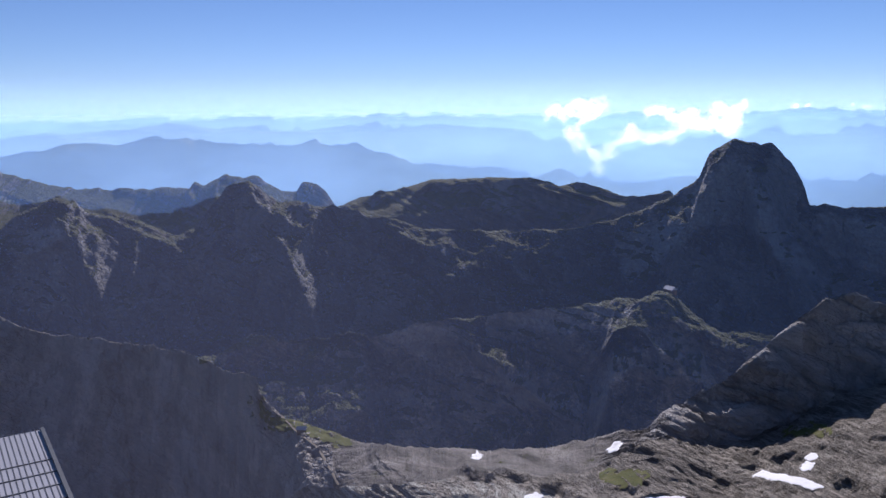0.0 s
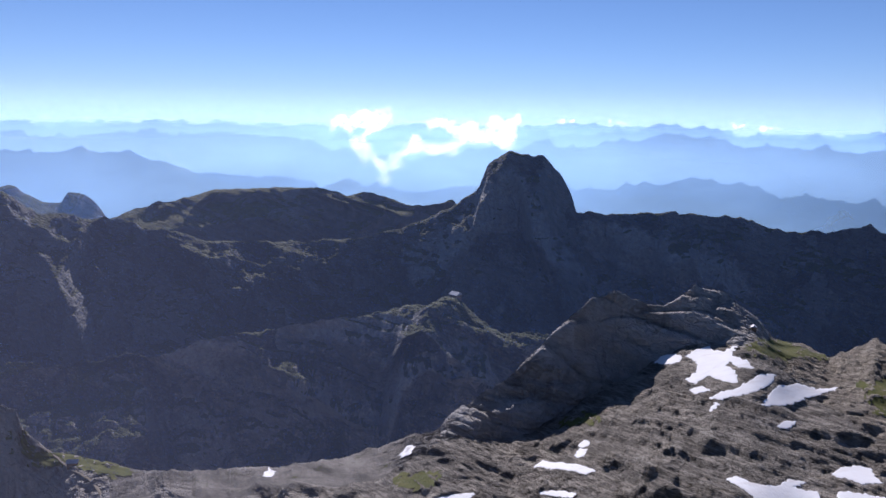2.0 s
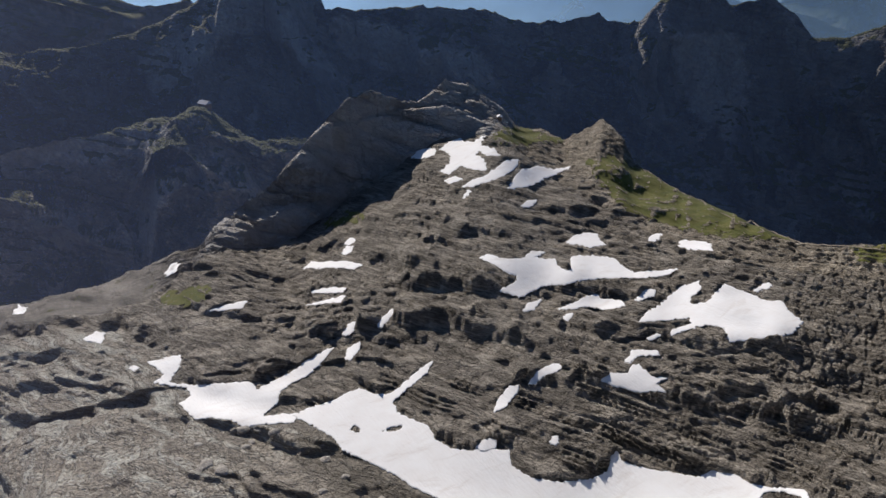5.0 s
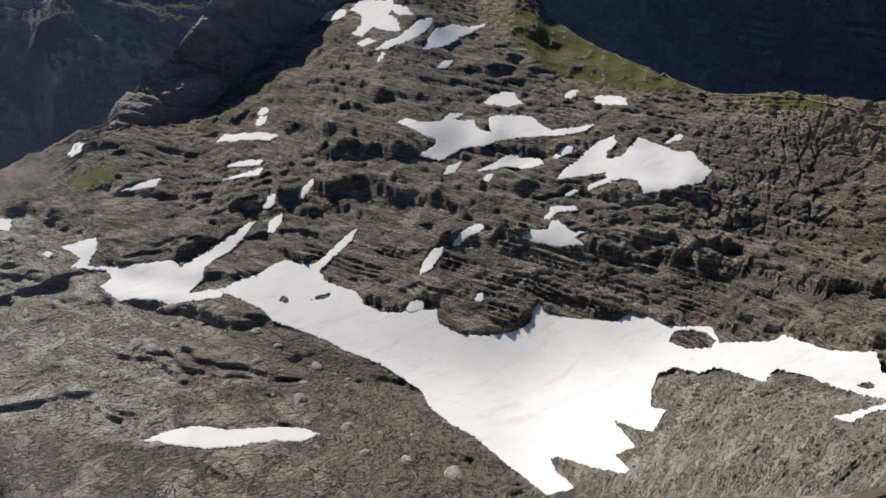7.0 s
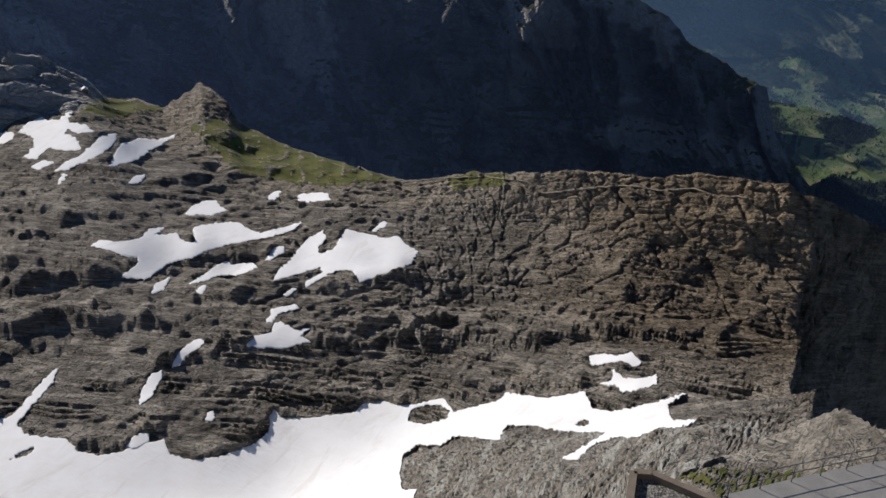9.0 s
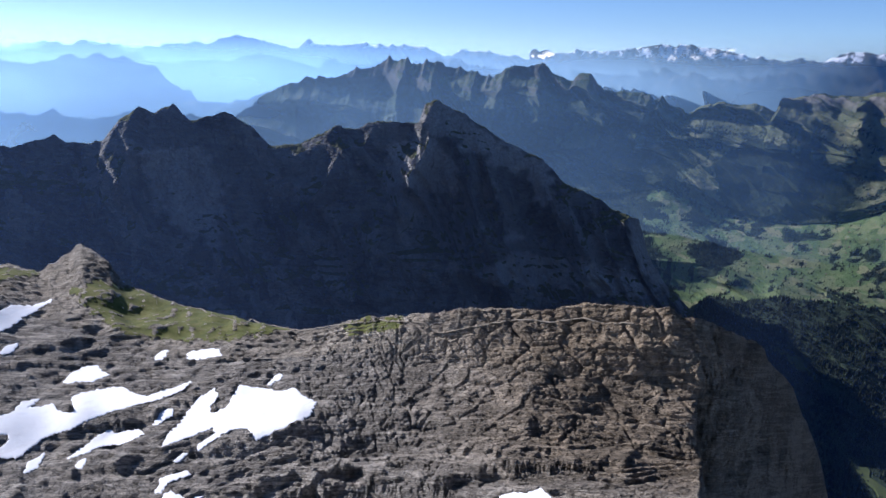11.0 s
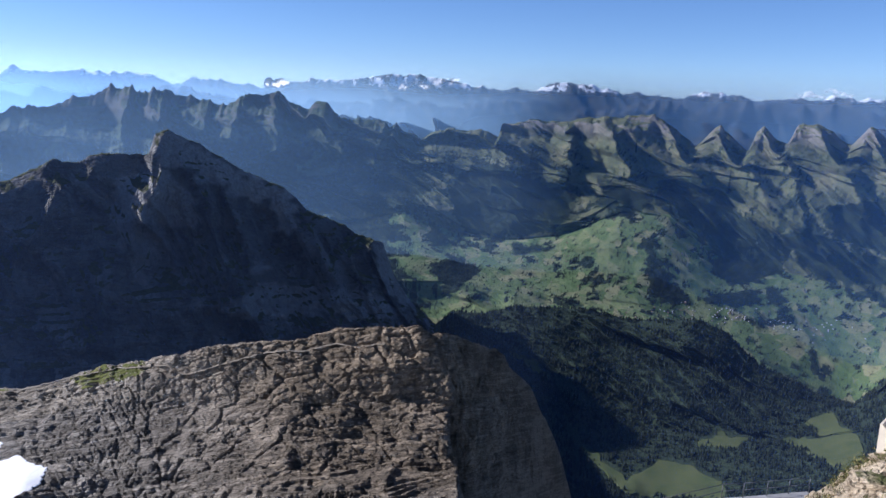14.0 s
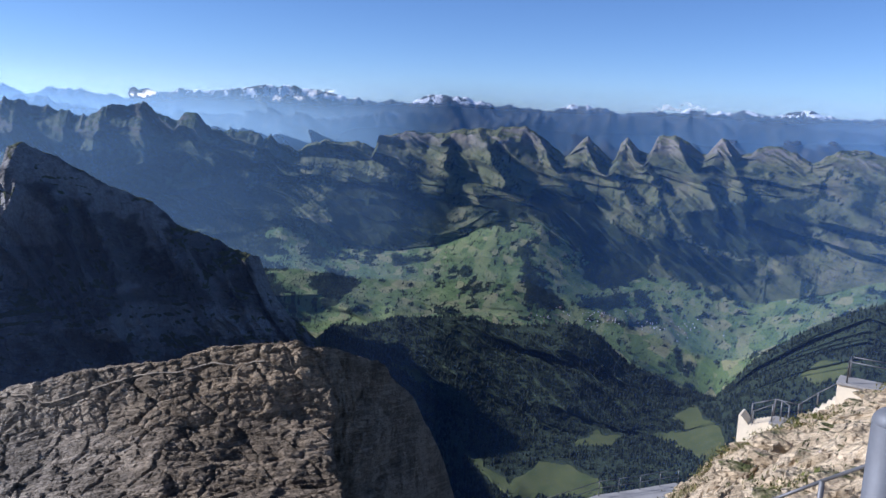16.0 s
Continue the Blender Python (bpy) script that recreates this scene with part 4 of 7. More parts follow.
def pieces(keep, least):
    """The connected pieces of a mask that have at least that many cells."""
    left = {(int(i), int(j)) for i, j in zip(*np.nonzero(keep))}
    while left:
        todo, found = [left.pop()], []
        while todo:
            i, j = todo.pop()
            found.append((i, j))
            for near in ((i + 1, j), (i - 1, j), (i, j + 1), (i, j - 1)):
                if near in left:
                    left.discard(near)
                    todo.append(near)
        if len(found) >= least:
            mask = np.zeros(keep.shape, bool)
            mask[tuple(np.array(found).T)] = True
            yield mask


_bed = np.stack([blurred(blurred(v, 5), 5) for v in _rock])  # the smooth lie of the snow
BED_A = np.degrees(np.arctan2(_bed[0], _bed[1]))
BED_E = np.degrees(np.arctan2(_bed[2], np.hypot(_bed[0], _bed[1])))
_broad = np.stack([blurred(blurred(v, 14), 10) for v in _rock])
SNOW_BEDS = []


def finer(v, n):
    """A block of values with n steps for each one."""
    for axis in (0, 1):
        size = v.shape[axis]
        at = np.arange((size - 1) * n + 1) / n
        k = np.minimum(at.astype(int), size - 2)
        f = (at - k).reshape((-1, 1) if axis == 0 else (1, -1))
        v = np.take(v, k, axis) * (1 - f) + np.take(v, k + 1, axis) * f
    return v


def snow_patch(label, *outlines):
    """A patch of snow within outlines of bearing and dip (an outline inside another one is a hole), and its bed in the rock."""
    bed = _broad if len(outlines) > 1 else _bed
    near = [p for o in outlines for p in o]
    a_low, a_high = min(p[0] for p in near) - 0.8, max(p[0] for p in near) + 0.8
    e_low, e_high = min(p[1] for p in near) - 0.6, max(p[1] for p in near) + 0.6
    hit = (BED_A > a_low) & (BED_A < a_high) & (BED_E > e_low) & (BED_E < e_high)
    rows, cols = np.nonzero(hit.any(1))[0], np.nonzero(hit.any(0))[0]
    if len(rows) < 3 or len(cols) < 3:
        return
    where = (slice(rows[0], rows[-1] + 1), slice(cols[0], cols[-1] + 1))
    fine = np.stack([finer(v[where], 3) for v in bed])
    a = np.degrees(np.arctan2(fine[0], fine[1]))
    e = np.degrees(np.arctan2(fine[2], np.hypot(fine[0], fine[1])))
    a = a + 0.10 * lattice(a * 5.0, e * 8.0, a * 0 + 5) + 0.07 * lattice(a * 12.0, e * 17.0, a * 0 + 25)
    e = e + 0.06 * lattice(a * 5.0, e * 8.0, a * 0 + 12) + 0.04 * lattice(a * 12.0, e * 17.0, a * 0 + 32)
    mask = np.zeros(a.shape, bool)
    for outline in outlines:
        mask ^= inside(a, e, outline)
    fill = blurred(mask.astype(float), 1)
    SNOW_BEDS.append((label, fine, fill))
    w = np.clip(blurred(blurred(mask.astype(float), 3), 2)[::3, ::3] * 2.0, 0, 1)
    w = w * w * (3 - 2 * w)
    for c in range(3):
        _rock[c][where] += w * (bed[c][where] - (0.5 if c == 2 else 0.0) - _rock[c][where])


def lay_snow():
    for label, fine, fill in SNOW_BEDS:
        top = fine.copy()
        top[2] += np.clip((fill - 0.5) * 1.0, -0.45, 0.12)
        shown = fill > 0.15
        keep = shown[:-1, :-1] & shown[1:, 1:] & shown[1:, :-1] & shown[:-1, 1:]
        for piece in pieces(keep, 30):
            tagged(sheet("snow_patch", top, piece, SNOW, flat=False), label, "snow", "snow patches on the karst")


snow_patch("large old snowfield filling the rocky basin", [
    (21.24, -34.59), (22.67, -34.16), (24.42, -33.84), (26.02, -33.31), (26.94, -33.01), (28.35, -33.49), (29.57, -33.53), (30.67, -32.83),
    (32.19, -31.69), (33.25, -31.1), (32.8, -32), (30.65, -33.45), (29.78, -34.07), (30.32, -34.82), (31.6, -35.33), (32.92, -35.74),
    (33.62, -36.7), (35.07, -37.28), (36.76, -37.38), (38.5, -37.14), (40.23, -37.12), (40.4, -38.17), (42.39, -38.85), (44.96, -38.88),
    (47.55, -38.33), (48.84, -37.65), (48.98, -36.59), (49.37, -36.1), (49.85, -36.75), (52.16, -36.94), (52.82, -47.63), (55.26, -48.51),
    (52.36, -49.36), (49.93, -48.46), (47.57, -47.59), (44.18, -45.97), (41.98, -45.32), (39.63, -44.07), (38.93, -43.05), (35.03, -41.08),
    (31.73, -39.97), (29.53, -38.91), (25.32, -37.26), (24.64, -36.43), (23.14, -35.56),
], [
    (52.16, -36.94), (56.25, -36.66), (57.21, -36.02), (59.22, -35.86), (60.28, -36.17), (61.53, -36.04), (64.2, -35.46), (65.13, -36.4),
    (67.26, -35.83), (68.87, -35.31), (69.5, -37.96), (69.01, -38.05), (67.22, -37.95), (65.2, -38.09), (64.29, -38.71), (61.97, -38.83),
    (60.79, -39.61), (60.54, -40.76), (60.88, -41.92), (62.23, -41.85), (61.52, -43.43), (60.05, -43.58), (57.64, -43.39), (58.84, -44.08),
    (60.25, -44.81), (58.39, -45.66), (60.23, -46.42), (59.71, -46.77), (55.66, -46.84), (52.87, -46.65), (52.19, -46.93), (52.93, -47.48),
    (52.82, -47.63),
], [
    (68.87, -35.31), (69.69, -34.68), (71.38, -34.68), (73.28, -34.69), (76.25, -33.69), (77.15, -34.79), (78.44, -34.82), (80.06, -34.29),
    (81.98, -33.49), (84.41, -32.25), (83.02, -33.4), (83.69, -34.37), (85.69, -33.86), (84.55, -34.6), (82.6, -35.19), (81.13, -36.04),
    (79.21, -36.44), (77.62, -37.27), (76.56, -38.42), (75.2, -38.6), (76.57, -37.7), (78.66, -36.19), (76.21, -36.59), (74.34, -36.72),
    (72.38, -36.67), (69.98, -36.9), (69.46, -37.8),
], [
    (25.99, -35.93), (26.41, -35.63), (27.07, -35.83), (26.82, -36.17),
], [
    (28.71, -36.13), (29.68, -35.82), (30.89, -35.69), (30.07, -36.16),
], [
    (75.85, -36.2), (76.4, -35.67), (77.13, -35.64), (76.78, -36.13),
], [
    (61.05, -37.23), (61.43, -36.37), (62.78, -35.97), (64.04, -35.98), (64.87, -36.35), (64.48, -36.98), (62.51, -37.39),
])
snow_patch("snowfield in a hollow with a tongue up a rock gully", [
    (10.41, -29.51), (12.87, -29.42), (12.66, -30.25), (11.77, -31.13), (13.43, -31.61), (16.06, -31.81), (18.08, -31.96), (18.48, -32.55),
    (19.67, -32.12), (21.09, -31.69), (22.54, -30.92), (24.2, -30.21), (25, -30.01), (24.17, -30.86), (22.71, -31.89), (21.28, -32.34),
    (20.3, -32.89), (20.1, -33.58), (18.62, -34.45), (21.83, -34.43), (21.3, -35.09), (18.94, -34.95), (17.07, -34.97), (16.21, -34.39),
    (14.44, -34), (13.33, -33.91), (12.19, -32.66), (13.33, -32.29), (12.98, -31.7), (10.51, -31), (11.42, -30.61),
])
snow_patch("ragged snow patch below the rock tower", [
    (33.4, -15.78), (34.1, -15.25), (35.02, -14.84), (35.18, -15.14), (36.02, -15.09), (36.77, -14.59), (36.54, -15.33), (37.52, -15.58),
    (38.07, -16.08), (37.09, -16.09), (36.46, -15.78), (36.15, -16.07), (36.91, -16.32), (37.02, -17.15), (36.11, -17.2), (35.18, -16.86),
    (34.12, -17.57), (33.45, -17.38), (34.23, -16.74), (34.23, -16.07),
])
snow_patch("small patch of old snow on grey limestone", [
    (31.26, -16.37), (31.78, -15.85), (32.59, -15.67), (33.22, -15.7), (33.09, -16.13), (31.99, -16.49),
])
snow_patch("small patch of old snow on grey limestone", [
    (33.76, -18), (34.7, -17.63), (35.26, -17.85), (34.23, -18.25),
])
snow_patch("narrow curved patch of old snow on grey limestone", [
    (35.12, -18.41), (35.96, -17.91), (36.86, -17.57), (37.92, -16.84), (38.56, -16.32), (39.52, -16.26), (39.14, -17.02), (37.96, -17.75),
    (36.81, -18.1), (35.79, -18.4),
])
snow_patch("tapering patch of old snow on grey limestone", [
    (38.71, -18.43), (39.05, -17.74), (39.71, -16.95), (40.94, -16.66), (42.15, -16.82), (43.55, -16.48), (42.55, -17.06), (41.5, -17.52),
    (40.65, -18.05), (39.61, -18.34),
])
snow_patch("small patch of old snow on grey limestone", [
    (39.76, -19.67), (40.38, -19.13), (41.04, -19.07), (40.76, -19.61),
])
snow_patch("small patch of old snow on grey limestone", [
    (43.52, -22.08), (44.06, -21.44), (45.02, -21.17), (45.84, -21.17), (46.05, -21.65), (46.65, -21.89), (45.43, -22.21), (44.47, -22.13),
])
snow_patch("small patch of old snow on grey limestone", [
    (49.58, -21.27), (49.92, -20.78), (50.61, -20.68), (50.24, -21.25),
])
snow_patch("small patch of old snow on grey limestone", [
    (51.87, -21.52), (51.98, -20.95), (53.64, -20.79), (54.26, -20.92), (54.25, -21.41),
])
snow_patch("long ragged patch of old snow on grey limestone", [
    (36.72, -23.51), (37.54, -23.24), (38.58, -23.53), (40.08, -23.44), (40.99, -22.79), (42.02, -22.82), (41.17, -23.32), (42.69, -23.27),
    (43.32, -23.93), (44.07, -24.02), (44.01, -22.97), (45.33, -22.78), (47.31, -22.77), (48.06, -23.37), (48.87, -23.6), (50.43, -23.36),
    (52.2, -22.89), (51.33, -23.54), (49.55, -23.95), (47.08, -24.24), (44.85, -24.68), (43.72, -25.07), (42.38, -25.2), (41.25, -25.7),
    (40.33, -26.23), (38.51, -25.89), (39.52, -25.26), (39.99, -24.72), (38.93, -24.51), (37.9, -23.94),
])
snow_patch("narrow streak of old snow on grey limestone", [
    (43.06, -26.93), (44.35, -26.39), (45.18, -25.91), (46.18, -25.46), (46.67, -25.79), (48.08, -25.7), (48.54, -26.06), (47.31, -26.53),
    (45.71, -26.44), (44.34, -26.79),
])
snow_patch("small patch of old snow on grey limestone", [
    (49.22, -25.56), (49.97, -24.68), (50.78, -24.58), (50.66, -25.07), (49.63, -25.59),
])
snow_patch("small patch of old snow on grey limestone", [
    (40.48, -27.24), (40.97, -26.58), (42.02, -26.21), (41.39, -27.12),
])
snow_patch("small patch of old snow on grey limestone", [
    (43.76, -27.6), (44.19, -27.08), (44.7, -27), (44.27, -27.61),
])
snow_patch("wide lobed patch of old snow under the ridge", [
    (49.57, -27.24), (50.29, -26.28), (51.18, -25.67), (51.71, -25), (52.57, -24.14), (53.8, -23.55), (53.98, -24.16), (53.29, -24.85),
    (53.54, -25.29), (54.57, -24.87), (55.59, -23.45), (56.51, -23.72), (57.88, -23.87), (58.35, -24.08), (59.67, -23.88), (60.42, -24.51),
    (61.39, -24.99), (60.83, -25.91), (59.52, -26.45), (58.18, -26.81), (56.66, -27.38), (56.16, -26.46), (54.91, -26.46), (53.56, -27.02),
    (52.2, -27.79), (52.4, -27.2), (53.76, -26.56), (53.41, -26.2), (51.92, -26.68), (50.77, -26.88),
])
snow_patch("small patch of old snow on grey limestone", [
    (50.43, -28.17), (51.26, -27.65), (51.73, -27.72), (50.86, -28.24),
])
snow_patch("small patch of old snow on grey limestone", [
    (57.57, -23.52), (58.58, -22.87), (58.91, -23.05), (57.85, -23.62),
])
snow_patch("pointed patch of old snow on grey limestone", [
    (47.25, -31.55), (48.12, -30.89), (49.46, -30.79), (49.68, -30.13), (50.16, -30), (51.38, -30.67), (52.58, -30.63), (51.73, -31.11),
    (52.73, -31.57), (50.45, -31.93), (48.51, -31.79),
])
snow_patch("small patch of old snow on grey limestone", [
    (49.01, -29.97), (49.61, -29.1), (51.4, -28.81), (51.74, -29.13), (50.05, -29.46), (49.49, -30.01),
])
snow_patch("small tongue of old snow in a rock cleft", [
    (41.44, -32.38), (42.01, -31.51), (43.27, -30.78), (44.21, -30.81), (43.77, -31.33), (42.56, -31.82), (42.06, -32.37),
])
snow_patch("small tongue of old snow in a rock cleft", [
    (38.65, -34.59), (38.92, -33.68), (39.86, -32.65), (40.67, -32.54), (40.43, -33.22), (39.59, -34.21),
])
snow_patch("small patch of old snow on grey limestone", [
    (43.57, -36.38), (43.89, -35.78), (44.44, -35.72), (44.32, -36.44),
])
snow_patch("small patch of old snow on grey limestone", [
    (37.17, -37.14), (37.78, -36.52), (38.91, -36.46), (38.94, -37.14), (37.89, -37.37),
])
snow_patch("narrow streak of old snow on a rock ledge", [
    (76.16, -31.25), (77.2, -30.88), (78.49, -30.84), (79.43, -30.39), (80.52, -31.01), (79.96, -31.37), (78.8, -31.12), (76.52, -31.85),
])
snow_patch("ragged patch of old snow on a rock ledge", [
    (77.32, -33.02), (78.31, -32.61), (78.28, -31.81), (79.17, -32.26), (80.63, -32.1), (81.79, -31.48), (81.95, -32.19), (80.46, -32.86),
    (79.29, -33.31), (78.79, -32.88),
])
snow_patch("narrow streak of old snow on grey limestone", [
    (22.7, -24.26), (23.42, -23.82), (24.7, -23.86), (26.21, -23.81), (27.45, -24.17), (26.65, -24.48), (24.99, -24.24), (23.86, -24.3),
])
snow_patch("narrow streak of old snow on grey limestone", [
    (23.18, -25.98), (24.29, -25.75), (26.13, -25.74), (25.82, -26.11), (24.2, -26.16),
])
snow_patch("narrow streak of old snow on grey limestone", [
    (22.82, -26.9), (24.88, -26.53), (26.09, -26.3), (25.66, -26.85), (24.03, -26.88),
])
snow_patch("small patch of old snow on grey limestone", [
    (25.62, -29.11), (26.22, -28.36), (26.98, -28.17), (26.69, -28.78), (26.44, -29.05), (25.95, -29.24),
])
snow_patch("small patch of old snow on grey limestone", [
    (25.75, -30.94), (26.13, -30.12), (27.25, -29.65), (27.04, -30.31), (26.26, -31.07),
])
snow_patch("small tongue of old snow in a rock cleft", [
    (28.43, -28.7), (29.16, -27.86), (30.08, -27.28), (29.81, -27.87), (28.87, -28.76),
])
snow_patch("small patch of old snow on grey limestone", [
    (26.05, -22.59), (26.55, -22.12), (26.96, -22.32), (26.51, -22.72),
])
snow_patch("small patch of old snow on grey limestone", [
    (35.26, -19.22), (35.64, -18.62), (35.95, -18.72), (35.54, -19.23),
])
snow_patch("long patch of old snow on the gravelly knoll", [
    (12.3, -43.34), (15.19, -43.23), (17.56, -43.48), (19.86, -44.18), (23.9, -44.61), (27.02, -45.02), (28.55, -45.57), (26.84, -45.92),
    (23.67, -45.57), (20.53, -45.43), (17.56, -45.04), (14.85, -44.21),
])
snow_patch("small patch of old snow on grey limestone", [
    (6.12, -27.3), (7.13, -26.88), (7.72, -27.13), (7.37, -27.76),
])
snow_patch("small patch of old snow on grey limestone", [
    (8.96, -29.77), (9.41, -29.54), (9.74, -29.79), (9.41, -30),
])
snow_patch("narrow streak of old snow on grey limestone", [
    (15.13, -26.72), (16.66, -26.37), (18.4, -26.25), (17.79, -26.76),
])
snow_patch("small patch of old snow on grey limestone", [
    (12.29, -23.85), (12.91, -23.18), (13.46, -22.97), (13.05, -23.63),
])
snow_patch("small patch of old snow on grey limestone", [
    (25.81, -23.34), (26.18, -22.78), (26.8, -22.79), (26.56, -23.28),
])
snow_patch("small patch of old snow on grey limestone", [
    (2.05, -24.61), (2.59, -24.27), (2.96, -24.53),
])
snow_patch("small patch of old snow on grey limestone", [
    (1.91, -24.8), (2.44, -24.48), (3.01, -24.47), (2.7, -24.9),
])
snow_patch("small patch of old snow on grey limestone", [
    (12.4, -23.99), (13, -23.26), (13.66, -23.09), (13.19, -23.74),
])


# ---- pale slabs and gravelly earth on the near ground ----
def cover(*outlines):
    """How much of the ground is of one kind, 0 to 1, within outlines of bearing and dip."""
    mask = np.zeros(BED_A.shape, bool)
    for outline in outlines:
        mask |= inside(BED_A + 2.2 * _wx, BED_E + 2.2 * _wy, outline)
    return blurred(mask.astype(float), 3)


PALE = cover([
    (-8.07, -23.74), (0.98, -26), (10.22, -27.55), (12.96, -31.85), (12.8, -32.99), (23.19, -35.71), (25.06, -37.38), (19.23, -36.9),
    (16.03, -39.6), (14.46, -43.63), (-11.8, -35.79),
], [
    (60.51, -39.56), (78.45, -36.25), (89.54, -32.98), (95.19, -34.34), (92.23, -38.76), (73.27, -48.03), (62.05, -49.83), (53.37, -47.09),
    (60.88, -41.92),
])
# Rock is darkened towards the ridge, to stand in for its grazing light.
RIDGE_SHADE = np.clip((BED_A - 66) / 14, 0, 1) * np.clip((BED_E + 31.5) / 3.5, 0, 1)
EARTH = cover([
    (22.23, -34.7), (26.35, -37.61), (35.1, -40.69), (40.38, -44.1), (47.41, -47.73), (52.97, -49.17), (41.48, -52.1), (29.67, -48.83),
    (26.51, -42.18), (21.61, -37.44),
])


# ---- woods of the valley and the slopes beyond ----
_vr0, _vr1 = LINE_ROW["behind_wall"], LINE_ROW["far_peaks"] + 1
_vc0, _vc1 = np.searchsorted(BEARINGS, 60), np.searchsorted(BEARINGS, 133)
_far = LAND[:, _vr0:_vr1, _vc0:_vc1]
FAR_A = np.degrees(np.arctan2(_far[0], _far[1]))
FAR_E = np.degrees(np.arctan2(_far[2], np.hypot(_far[0], _far[1])))
_fx = 0.35 * lattice(FAR_A * 1.4, FAR_E * 2.4, FAR_A * 0 + 2) + 0.3 * lattice(FAR_A * 4.0, FAR_E * 7.0, FAR_A * 0 + 6)
_fy = 0.18 * lattice(FAR_A * 1.4, FAR_E * 2.4, FAR_A * 0 + 12) + 0.16 * lattice(FAR_A * 4.0, FAR_E * 7.0, FAR_A * 0 + 16)
WOODS = np.zeros(FAR_A.shape)
for _outline in (
    [
    (89.46, -6.7), (91.88, -4.97), (94.36, -5.14), (95.78, -6.16), (98.53, -6.56), (98.93, -8.44), (97.91, -9.6), (94.63, -10.19),
    (91.26, -9.94), (90.09, -8.6),
],
    [
    (104.56, -5.67), (107.05, -4.98), (109.7, -6.61), (110.8, -7.81), (113.32, -8.84), (113.93, -10.05), (112.45, -11.76), (110.32, -12.53),
    (109.24, -11.87), (108.48, -9.33), (106.84, -8.15), (104.95, -7.24),
],
    [
    (113.26, -8.34), (115.52, -7.85), (117.48, -9.12), (120.54, -9.44), (120.73, -10.86), (117.31, -11.36), (115.46, -11.12), (114.1, -9.52),
],
    [
    (115.4, -6.87), (119.16, -5.52), (123.52, -4.86), (124.03, -8.48), (119.62, -9.09), (117.88, -8.82), (116, -8.05),
],
    [
    (104.12, -9.7), (105.38, -9.07), (104.98, -10.44), (106.19, -12.19), (107.65, -13.89), (106.38, -14.3), (104.98, -13.38),
],
    [
    (88.39, -12.8), (90.05, -11.92), (92.05, -12.39), (92.21, -12.93), (90.72, -14.37), (89.88, -14.95), (89.56, -13.87),
],
    [
    (87.88, -10.33), (88.84, -9.47), (90, -10.54), (88.62, -11.28),
],
    [
    (84.66, -10.09), (86.9, -10.22), (87.26, -10.96), (85.51, -10.67),
],
    [
    (78.62, -7.78), (80.79, -8.29), (84.63, -8.22), (84.67, -10.14), (83, -9.9), (80.79, -8.84),
],
    [
    (82.96, -6.89), (86.22, -5.44), (88.74, -6.73), (86.3, -8.45), (83.52, -8.11),
],
    [
    (117.38, -11.85), (119.52, -11.41), (119.6, -12), (117.89, -12.39),
],
    [
    (94.66, -10.74), (97.43, -10.59), (97.61, -11.2), (94.98, -11.41),
],
    [
    (109.12, -13.2), (112.28, -12.42), (112.65, -13.53), (109.46, -13.94),
],
    [
    (112.72, -11.98), (113.69, -12.11), (114.08, -13.33), (113.1, -13.21),
],
    [
    (100.45, -7), (102.24, -6.08), (104.65, -6.72), (103.21, -8.3), (101.63, -8.41),
],
):
    WOODS = np.maximum(WOODS, inside(FAR_A + _fx, FAR_E + _fy, list(_outline)))
WOODS = np.maximum(WOODS, 0.9 * (lattice(_far[0] / 60, _far[1] / 60, _far[2] * 0) + 0.7 * lattice(_far[0] / 22, _far[1] / 22, _far[2] * 0) > 0.62))
WOODS = np.maximum(WOODS, 0.8 * (lattice(_far[0] / 14, _far[1] / 14, _far[2] * 0 + 7) > 0.68))
_steep = np.clip((FAR_A - 88) / -4, 0, 1) * np.clip((-3.2 - FAR_E) / 1.5, 0, 1)
WOODS = np.maximum(WOODS, _steep * (lattice(_far[0] / 120, _far[1] / 120, _far[2] / 80) > -0.25))


# ---- turf on the terraces ----
_mr0, _mr1 = LINE_ROW["gorge"], LINE_ROW["wall_base"] + 1
_mid = LAND[:, _mr0:_mr1]
MID_A = np.degrees(np.arctan2(_mid[0], _mid[1]))
MID_D = np.degrees(np.arctan2(_mid[2], np.hypot(_mid[0], _mid[1])))
SWARD = np.zeros(MID_A.shape)
